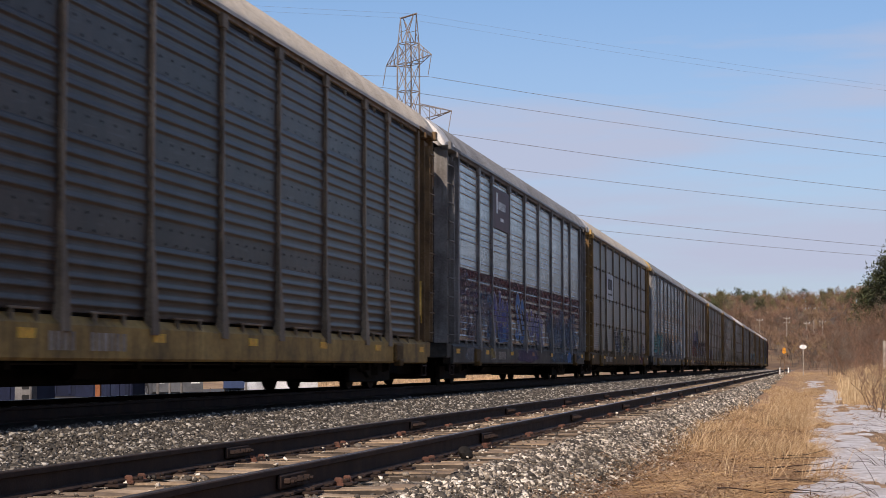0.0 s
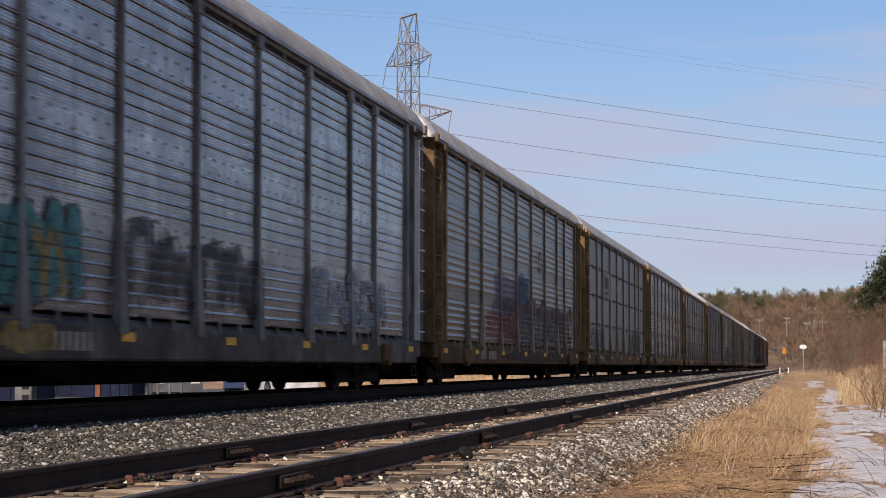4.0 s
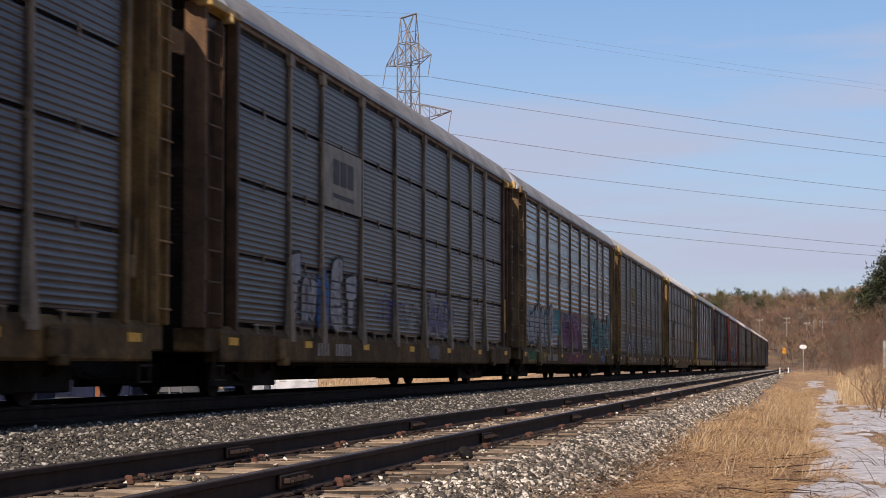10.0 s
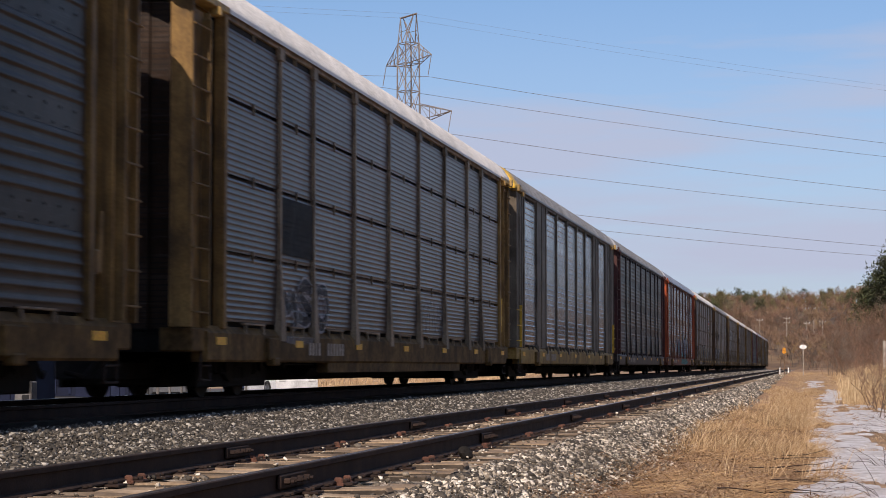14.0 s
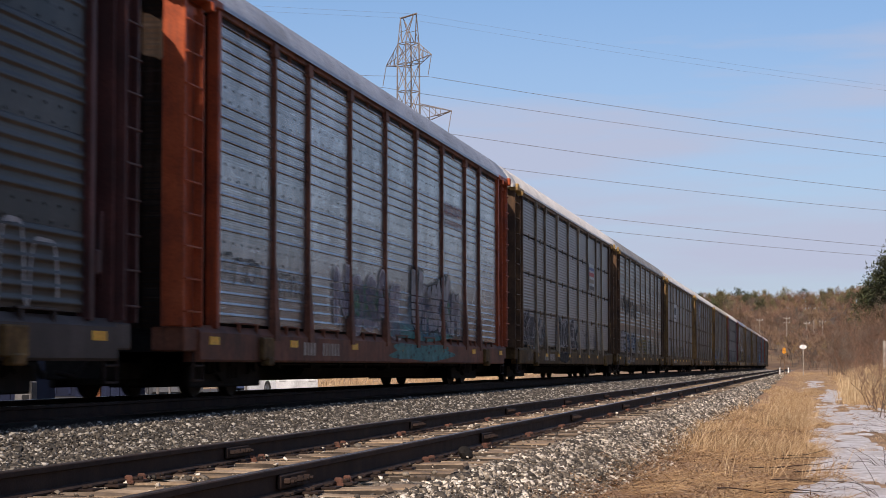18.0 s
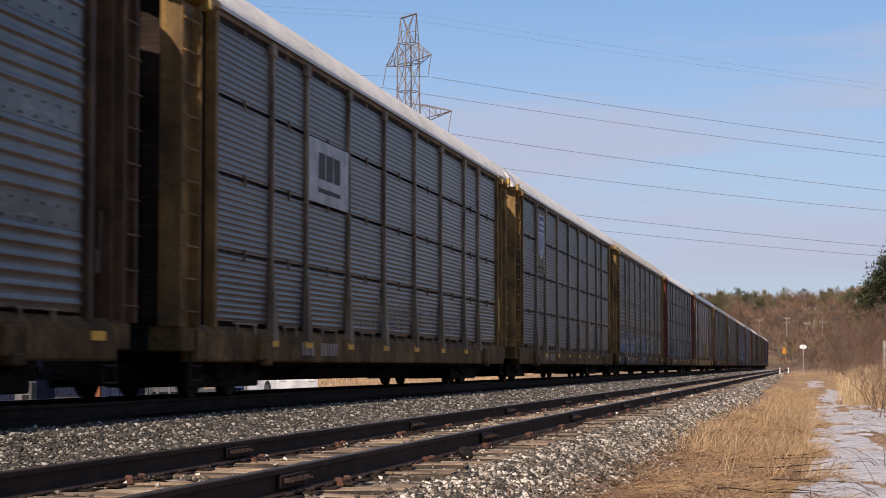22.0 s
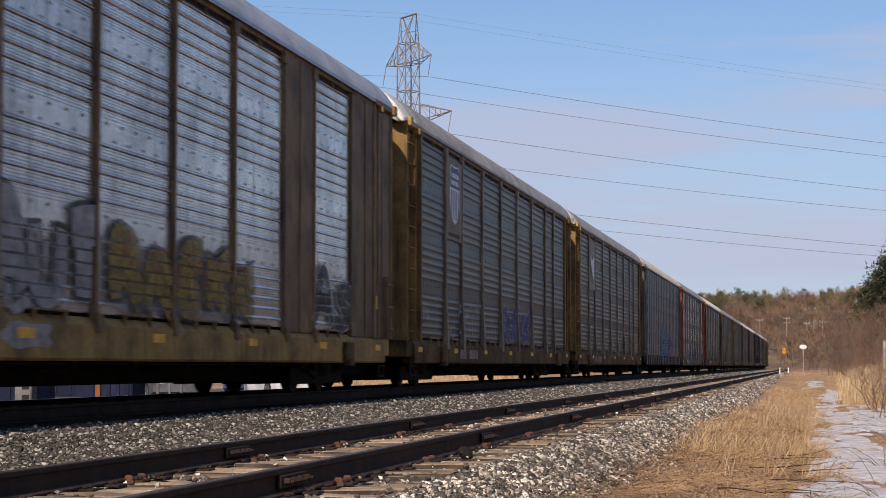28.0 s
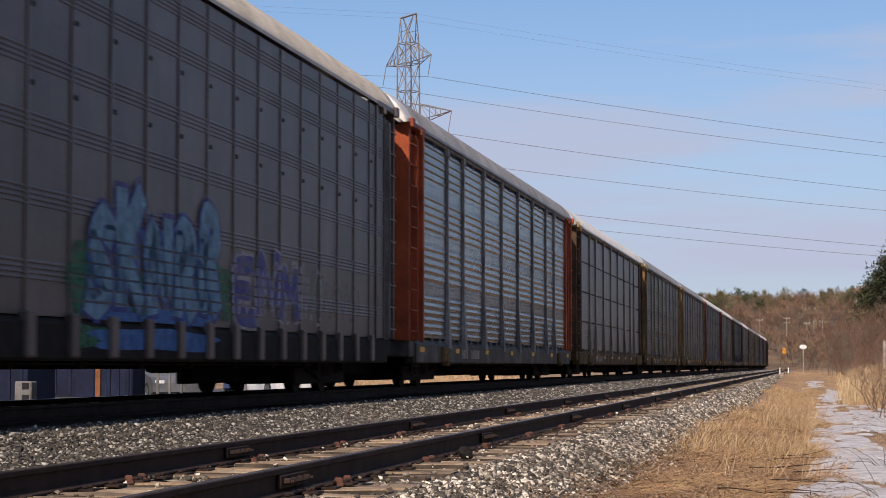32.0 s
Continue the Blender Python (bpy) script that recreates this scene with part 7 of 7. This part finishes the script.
def build_signs():
    # white oval board on a post
    x, y = -0.36, 170.0
    g = ground_z(x, y)
    si = empty("track_sign", pose(x, y, g), "white oval sign board on a thin grey post", "sign")
    bm = bmesh.new()
    cyl(bm, (0, 0, -0.2), (0, 0, 2.05 - g), 0.045, 8)
    part("post", bm, "pole", si)
    bm = bmesh.new()
    n = 24
    ring = [(0.31 * math.cos(2 * math.pi * i / n), (2.04 - g) + 0.20 * math.sin(2 * math.pi * i / n) * abs(math.sin(2 * math.pi * i / n)) ** 0.3) for i in range(n)]
    a = [bm.verts.new((u, -0.06, v)) for u, v in ring]
    b = [bm.verts.new((u, -0.045, v)) for u, v in ring]
    bm.faces.new(a)
    bm.faces.new(b[::-1])
    for i in range(n):
        bm.faces.new((a[i], b[i], b[(i + 1) % n], a[(i + 1) % n]))
    bmesh.ops.recalc_face_normals(bm, faces=bm.faces)
    part("board", bm, "sign_white", si, "white oval board")
    # orange warning sign
    x, y = -1.94, 170.0
    si = empty("warning_sign", pose(x, y, -0.25), "small orange warning sign on a dark post", "sign")
    bm = bmesh.new()
    cyl(bm, (0, 0, -0.2), (0, 0, 2.2), 0.035, 8)
    part("post", bm, "twig", si)
    for z, w in ((2.10, 0.13), (1.88, 0.17)):
        bm = bmesh.new()
        box(bm, -w, w, -0.05, -0.035, z - 0.1, z + 0.1, 0.0)
        box(bm, -w * 0.5, w * 0.5, -0.054, -0.049, z - 0.145, z + 0.145, 0.0)
        part("board", bm, "sign_orange", si, "orange board")
    # short white marker posts by the crossing
    for x, y in ((-2.65, 195.0), (-1.85, 195.0)):
        g = 0.1
        mk = empty("marker_post", pose(x, y, g - 0.6), "short white marker post beside the track", "post", "marker posts")
        bm = bmesh.new()
        box(bm, -0.05, 0.05, -0.05, 0.05, 0.0, 0.78, 0.015)
        part("stake", bm, "sign_white", mk)
    # old wooden post on the bank
    x, y = 3.42, 92.0
    po = empty("wooden_post", pose(x, y, ground_z(x, y) - 0.2), "weathered grey wooden post on the bank", "post")
    bm = bmesh.new()
    cyl(bm, (0, 0, 0), (0.02, 0, 1.78 - ground_z(x, y)), 0.085, 10, 0.075)
    part("stake", bm, "pole", po)


build_signs()


# ---- parking lot beyond the train ----
bmx = bmesh.new()
box(bmx, -34, -14.2, 30, 104, -0.95, -0.80)
tagged(part("parking_lot", bmx, "asphalt", None), "grey asphalt parking lot beyond the tracks", "parking lot", "", "structure")


def build_vehicle(x, y, turn, paint, name, label, tall=1.45):
    """A parked car: shaped body with glasshouse, wheels, lamps."""
    v = empty(name, pose(x, y, -0.796, 0, 0, turn), label, "car", "parked cars")
    k = tall / 1.45
    prof = [(-2.25, 0.32), (-2.28, 0.62), (-2.15, 0.88 * k), (-1.75, 0.98 * k), (-1.05, 1.40 * k), (-0.3, 1.45 * k), (0.45, 1.38 * k), (1.05, 0.98 * k), (1.95, 0.84 * k), (2.22, 0.66), (2.25, 0.34), (1.85, 0.24), (-1.9, 0.24)]
    if tall > 1.6:
        prof[3], prof[4] = (-2.12, 1.05 * k), (-1.85, 1.38 * k)
    bm = bmesh.new()
    rings = []
    for w, zk in ((-0.88, 0), (-0.80, 1), (0.80, 1), (0.88, 0)):
        rings.append([bm.verts.new((px, w if pz < 1.0 * k else w * 0.86, pz if zk else pz * 0.985 + 0.004)) for px, pz in prof])
    for r, s in zip(rings, rings[1:]):
        for i in range(len(prof)):
            j = (i + 1) % len(prof)
            bm.faces.new((r[i], r[j], s[j], s[i]))
    bm.faces.new(rings[0][::-1])
    bm.faces.new(rings[-1])
    bmesh.ops.recalc_face_normals(bm, faces=bm.faces)
    part("body", bm, paint, v)
    for s in (-1, 1):
        for pts in ([(-1.55, 1.02 * k), (-0.98, 1.33 * k), (-0.42, 1.36 * k), (-0.42, 1.0 * k)], [(-0.34, 1.0 * k), (-0.34, 1.36 * k), (0.38, 1.31 * k), (0.88, 1.0 * k)]):
            bm = bmesh.new()
            a = [bm.verts.new((px, s * 0.79, pz)) for px, pz in pts]
            b = [bm.verts.new((px, s * 0.775, pz)) for px, pz in pts]
            bm.faces.new(a)
            bm.faces.new(b[::-1])
            for i in range(4):
                bm.faces.new((a[i], b[i], b[(i + 1) % 4], a[(i + 1) % 4]))
            bmesh.ops.recalc_face_normals(bm, faces=bm.faces)
            part("side_window", bm, "glass_dark", v, "dark glass")
        for wx in (-1.38, 1.38):
            wh = new("wheel")
            wh.parent = v
            wh.matrix_basis = pose(wx, s * 0.80, 0.33)
            bm = bmesh.new()
            cyl(bm, (0, -0.1, 0), (0, 0.1, 0), 0.33, 24)
            part("tyre", bm, "tyre", wh)
            bm = bmesh.new()
            cyl(bm, (0, s * 0.09, 0), (0, s * 0.112, 0), 0.21, 16)
            for q in range(5):
                a = q * 1.2566
                cyl(bm, (0.03 * math.cos(a), s * 0.116, 0.03 * math.sin(a)), (0.2 * math.cos(a), s * 0.116, 0.2 * math.sin(a)), 0.022, 5)
            part("rim", bm, "rim", wh)
        bm = bmesh.new()
        box(bm, 2.08, 2.24, s * 0.62 - 0.16, s * 0.62 + 0.16, 0.62, 0.74, 0.02)
        part("headlight", bm, "sign_white", v)
    return v


build_vehicle(-22.4, 67.0, -58.0, "silver", "parked_sedan", "silver-grey sedan parked behind the tracks")
build_vehicle(-22.6, 79.0, -80.0, "dark_car", "parked_sedan", "dark blue sedan parked behind the tracks")
build_vehicle(-20.9, 76.5, -52.0, "white_car", "parked_van", "white sport utility car parked behind the tracks", 1.75)


def build_lot_clutter():
    def crate(name, x, y, w, d, h, mat, label, cat, ribs=0):
        t = empty(name, pose(x, y, -0.8), label, cat)
        bm = bmesh.new()
        box(bm, -w / 2, w / 2, -d / 2, d / 2, 0, h, 0.03)
        part("shell", bm, mat, t)
        for i in range(ribs):
            bm = bmesh.new()
            u = -w / 2 + (i + 0.5) * w / ribs
            box(bm, u - 0.06, u + 0.06, -d / 2 - 0.05, -d / 2 + 0.005, 0.1, h - 0.1, 0.01)
            part("rib", bm, mat, t)
        return t
    crate("shipping_container", -27.9, 62.0, 6.0, 2.4, 2.5, "blue_steel", "dark blue steel container in the parking lot", "container", 14)
    crate("waste_bin", -20.9, 58.0, 1.5, 1.2, 1.35, "blue_steel", "blue steel waste bin on the lot", "bin", 5)
    hall = crate("storage_building", -36.6, 80.0, 19.0, 8.0, 3.4, "blue_steel", "low dark blue storage building behind the lot", "building", 30)
    bm = bmesh.new()
    box(bm, -9.7, 9.7, -4.3, 4.3, 3.4, 3.6, 0.04)
    part("roof", bm, "panel_dark", hall)
    cab = crate("utility_cabinet", -19.5, 47.5, 0.45, 0.4, 0.85, "grey", "grey utility cabinet with two dark openings", "cabinet")
    for z in (0.35, 0.65):
        bm = bmesh.new()
        box(bm, -0.02, 0.17, -0.212, -0.202, z, z + 0.16)
        part("opening", bm, "black", cab)
    board = empty("site_board", pose(-20.1, 54.0, -0.8), "white board with an orange post", "board")
    bm = bmesh.new()
    box(bm, -0.55, 0.0, -0.03, 0.03, 0.35, 1.5, 0.01)
    part("panel", bm, "blue_steel", board)
    bm = bmesh.new()
    box(bm, 0.05, 0.2, -0.06, 0.06, 0.0, 1.5, 0.01)
    part("stake", bm, "dull_orange", board)
    for i, (x, y) in enumerate(((-19.2, 57.0), (-18.9, 57.2), (-18.6, 57.4), (-19.8, 45.0), (-20.4, 60.5), (-17.9, 62.0))):
        po = empty("bollard", pose(x, y, -0.8), "thin grey steel post on the lot", "post", "posts on the lot")
        bm = bmesh.new()
        cyl(bm, (0, 0, 0), (0, 0, 1.7), 0.04, 8)
        part("tube", bm, "grey", po)


build_lot_clutter()


# ---- twigs and stones near the camera ----
def build_near_brush():
    rnd = random.Random(3)

    def bramble(x, y, seed, size, count):
        """Arching dark canes with short side twigs."""
        r = random.Random(seed)
        bush = empty("thorn_bush", pose(x, y, ground_z(x, y) - 0.03), "leafless dark thorny bush by the path", "shrub", "bushes by the path")
        for k in range(count):
            tw = Twigs()
            a = r.uniform(0, 6.28)
            p, d = Vector((r.gauss(0, 0.06), r.gauss(0, 0.06), 0)), Vector((math.cos(a) * 0.8, math.sin(a) * 0.8, r.uniform(0.3, 0.9))).normalized()
            ln = size * r.uniform(0.07, 0.13)
            for i in range(8):
                q = p + d * ln
                tw.stick(p, q, 0.0040 - 0.0003 * i, 0.0037 - 0.0003 * i)
                if i > 1 and r.random() < 0.6:
                    u = (d + Vector((r.gauss(0, 0.8), r.gauss(0, 0.8), r.gauss(0.1, 0.5)))).normalized() * size * r.uniform(0.06, 0.16)
                    tw.stick(q, q + u, 0.0022, 0.0013)
                p, d = q, (d + Vector((r.gauss(0, 0.22), r.gauss(0, 0.22), r.gauss(-0.14, 0.12)))).normalized()
            part("cane", raw("cane", tw.v, tw.f, "cane"), None, bush)
        return bush
    for i, (x, y, s, n) in enumerate(((0.70, 19.4, 0.9, 6), (0.86, 21.8, 1.0, 5), (1.02, 25.5, 1.2, 6), (1.30, 31.0, 1.4, 6), (1.75, 39.0, 1.6, 6))):
        bramble(x, y, 131 + i, s, n)
    for i in range(10):
        x, y = rnd.uniform(-0.9, -0.05), rnd.uniform(19.0, 28)
        tw = Twigs()
        p = Vector((0, 0, 0.03))
        d = Vector((rnd.uniform(0.5, 1), rnd.uniform(-0.5, 0.3), rnd.uniform(-0.02, 0.06)))
        for k in range(5):
            q = p + d * rnd.uniform(0.12, 0.2)
            tw.stick(p, q, 0.009 - 0.0014 * k, 0.0076 - 0.0014 * k)
            p, d = q, (d + Vector((rnd.gauss(0, 0.2), rnd.gauss(0, 0.35), rnd.gauss(-0.02, 0.08)))).normalized()
        ob = part("fallen_branch", raw("fallen_branch", tw.v, tw.f, "cane"), None, None, "", pose(x, y, ground_z(x, y) + 0.05))
        tagged(ob, "thin dark fallen branch in the dry grass", "branch", "fallen branches")


build_near_brush()


# ---- pieces of the track: ties, fastenings, stones ----
TIE_US = []


def build_ties():
    rnd = random.Random(21)
    u, n = 7.2, 0
    rest_v, rest_f = [], []

    def flat(u, x, z):
        a, b, h = line_at(u, x)
        m = pose(a, b, z, 0, 0, math.degrees(h))
        o = len(rest_v)
        for c in ((-1.3, -0.11, -0.15), (1.3, -0.11, -0.15), (1.3, 0.11, -0.15), (-1.3, 0.11, -0.15), (-1.3, -0.11, 0), (1.3, -0.11, 0), (1.3, 0.11, 0), (-1.3, 0.11, 0)):
            rest_v.append(m @ Vector(c))
        rest_f.extend(tuple(o + i for i in q) for q in ((4, 5, 6, 7), (0, 1, 5, 4), (1, 2, 6, 5), (2, 3, 7, 6), (3, 0, 4, 7)))
    while u < 380:
        TIE_US.append(u)
        z = NEAR_Z - 0.19
        if u < 118:
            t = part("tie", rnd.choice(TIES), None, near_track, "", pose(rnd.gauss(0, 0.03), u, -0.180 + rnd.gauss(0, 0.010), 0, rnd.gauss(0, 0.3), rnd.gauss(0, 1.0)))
            if u < 52:
                for sx in (-0.755, 0.755):
                    part("tie_plate", PLATE, None, near_track, "", pose(sx, u, -0.188))
                if n % 6 == 0:
                    for sx in (-0.755, 0.755):
                        for dy in (-0.15, 0.15):
                            part("rail_anchor", ANCHOR, None, near_track, "", pose(sx, u + dy * 0.9, -0.172, 0, 0, rnd.uniform(-5, 5)))
        else:
            flat(u, NEAR_X, z)
        if u < 160:
            flat(u, TRAIN_X, -0.19)
        u += 0.53 + rnd.gauss(0, 0.03)
        n += 1
    tagged(part("tie_row", raw("tie_row", rest_v, rest_f, "tie"), None, near_track), "distant weathered wooden ties", "", "", "stuff")
    for i in range(12):
        part("joint_bar", JOINT, None, near_track, "", pose(0.755, 12.25 + 7.75 * i, 0))
        part("joint_bar", JOINT, None, near_track, "", pose(-0.755, 16.15 + 7.75 * i, 0))


build_ties()


def build_stones():
    rs = np.random.RandomState(4)
    cube = np.array([(-1, -1, -1), (1, -1, -1), (1, 1, -1), (-1, 1, -1), (-1, -1, 1), (1, -1, 1), (1, 1, 1), (-1, 1, 1)], float)
    quads = np.array([(3, 2, 1, 0), (4, 5, 6, 7), (0, 1, 5, 4), (1, 2, 6, 5), (2, 3, 7, 6), (3, 0, 4, 7)])
    prof = np.array(BALLAST)
    X, Y, S, Z = [], [], [], []

    def fill(x0, x1, y0, y1, dens, lift, keep=None):
        """Stones over a strip, thinner and larger with distance."""
        y = y0
        while y < y1:
            step = 2.0
            k = max(1.0, y / 26.0)
            n = int((x1 - x0) * step * dens / k)
            xs, ys = rs.uniform(x0, x1, n), rs.uniform(y, y + step, n)
            size = rs.lognormal(math.log(0.0098), 0.45, n).clip(0.0045, 0.021) * k ** 0.5
            if keep is not None:
                ok = keep(xs, ys)
                xs, ys, size = xs[ok], ys[ok], size[ok]
            X.append(xs)
            Y.append(ys)
            S.append(size)
            Z.append(np.interp(xs, prof[:, 0], prof[:, 1]) + lift + rs.uniform(-0.014, 0.036, len(xs)))
            y += step
    fill(-7.75, -5.34, 13, 110, 1400, 0.0)
    fill(-2.66, -2.12, 12, 110, 2800, 0.0)
    fill(-2.14, -1.9, 12, 110, 800, 0.0)
    fill(-1.95, -1.6, 13, 70, 90, 0.0)
    fill(-1.7, -1.1, 13, 60, 5, 0.0)                                               # strays on the soil
    tie_us = np.array(TIE_US)

    def crib(a, b):
        """Between the ties and clear of the rails."""
        i = np.clip(np.searchsorted(tie_us, b), 1, len(tie_us) - 1)
        gap = np.minimum(np.abs(b - tie_us[i]), np.abs(b - tie_us[i - 1]))
        return (gap > 0.125) & (np.abs(a - (NEAR_X - 0.755)) > 0.09) & (np.abs(a - (NEAR_X + 0.755)) > 0.09)
    fill(-5.34, -2.68, 8, 80, 420, -0.030, crib)
    fill(-2.95, -2.6, 8, 80, 500, -0.030, crib)
    fill(-5.3, -2.75, 8, 70, 14, 0.034, lambda a, b: (np.abs(a - (NEAR_X - 0.755)) > 0.09) & (np.abs(a - (NEAR_X + 0.755)) > 0.09))   # on the ties
    for x0, x1, n in ((-7.75, -5.34, 3600), (-5.34, -2.68, 2400), (-2.66, -1.95, 2600)):      # coarser, where the line bends away
        us = 110 + 150 * rs.rand(n) ** 1.3
        at = np.array([line_at(u, x)[:2] + (x,) for u, x in zip(us, rs.uniform(x0, x1, n))])
        X.append(at[:, 0])
        Y.append(at[:, 1])
        S.append(rs.uniform(0.025, 0.055, n))
        Z.append(np.interp(at[:, 2], prof[:, 0], prof[:, 1]) + (-0.03 if x0 == -5.34 else 0.0) + rs.uniform(-0.01, 0.02, n))
    X, Y, S, Z = (np.concatenate(q) for q in (X, Y, S, Z))
    on_soil = (X > -2.0) & (Y < 110)
    soil = np.array([ground_z(x, y) for x, y in zip(X[on_soil], Y[on_soil])])
    Z[on_soil] = np.maximum(Z[on_soil], soil + 0.012)
    n = len(X)
    pts = cube[None] * (1 + rs.uniform(-0.45, 0.25, (n, 8, 3)))
    pts *= (S[:, None] * rs.uniform(0.6, 1.5, (n, 3)) * np.array([1.1, 1.1, 0.62]))[:, None, :]
    a, b, c = rs.uniform(0, 6.283, n), rs.normal(0, 0.4, n), rs.normal(0, 0.4, n)
    ca, sa_, cb, sb, cc, sc = np.cos(a), np.sin(a), np.cos(b), np.sin(b), np.cos(c), np.sin(c)
    R = np.stack([np.stack([ca * cb, ca * sb * sc - sa_ * cc, ca * sb * cc + sa_ * sc], 1), np.stack([sa_ * cb, sa_ * sb * sc + ca * cc, sa_ * sb * cc - ca * sc], 1), np.stack([-sb, cb * sc, cb * cc], 1)], 1)
    pts = np.einsum("nij,nkj->nki", R, pts) + np.stack([X, Y, Z], 1)[:, None, :]
    order = np.argsort(np.where((X > -2.7) & (X < -1.9), Y, 1e6))
    singles, rest = order[:300], order[300:]
    for name, pick, mat, label in (("ballast_stones", rest[X[rest] > -5.34], "stone", "loose grey, white and brown crushed ballast stones"),
                                   ("dirty_ballast_stones", rest[X[rest] <= -5.34], "stone_dirty", "dark oily crushed stones between the tracks")):
        me = bpy.data.meshes.new(name)
        m = len(pick)
        me.vertices.add(8 * m)
        me.vertices.foreach_set("co", pts[pick].reshape(-1))
        loops = (quads[None] + 8 * np.arange(m)[:, None, None]).reshape(-1)
        me.loops.add(len(loops))
        me.loops.foreach_set("vertex_index", loops)
        me.polygons.add(6 * m)
        me.polygons.foreach_set("loop_start", np.arange(0, 24 * m, 4))
        me.update(calc_edges=True)
        me.materials.append(M[mat])
        tagged(part(name, me, None), label, "stones", "", "stuff")
    ballast = bpy.data.objects["ballast"]
    shapes = []
    for i in range(8):
        q = cube * (1 + np.random.RandomState(i).uniform(-0.45, 0.25, (8, 3)))
        shapes.append(raw("stone", q, quads.tolist(), "single_stone"))
    rnd = random.Random(8)
    for i in singles:
        s = S[i]
        ob = part("stone", rnd.choice(shapes), None, ballast)
        ob.matrix_basis = Matrix.LocRotScale((X[i], Y[i], Z[i]), Euler((c[i], b[i], a[i])), (s * 1.1, s * rnd.uniform(0.8, 1.4), s * rnd.uniform(0.5, 0.8)))
    # a large dark stone on the end of a tie
    bm = bmesh.new()
    bmesh.ops.create_icosphere(bm, subdivisions=2, radius=0.068)
    for v in bm.verts:
        v.co *= 1 + 0.5 * noise.noise(v.co * 17)
        v.co.z *= 0.9
    tagged(part("rock", bm, "steel_dark", None, "", pose(-2.98, 17.3, -0.33)), "large dark rock lying on a tie end", "rock")


build_stones()


# ---- motion ----
def motions():
    for k, car in CARS.items():
        rows, t = [], 0.0
        while t < 32.01:
            u = car_place(k, t)
            x, y, a = line_at(u, TRAIN_X)
            rows.append((t, pose(x, y, 0, 0, 0, math.degrees(a))))
            t += 1.0 if BEND_AT - 60 < u else 4.0
        if rows[-1][0] < 32.0:
            x, y, a = line_at(car_place(k, 32.0), TRAIN_X)
            rows.append((32.0, pose(x, y, 0, 0, 0, math.degrees(a))))
        walk(car, rows)


motions()
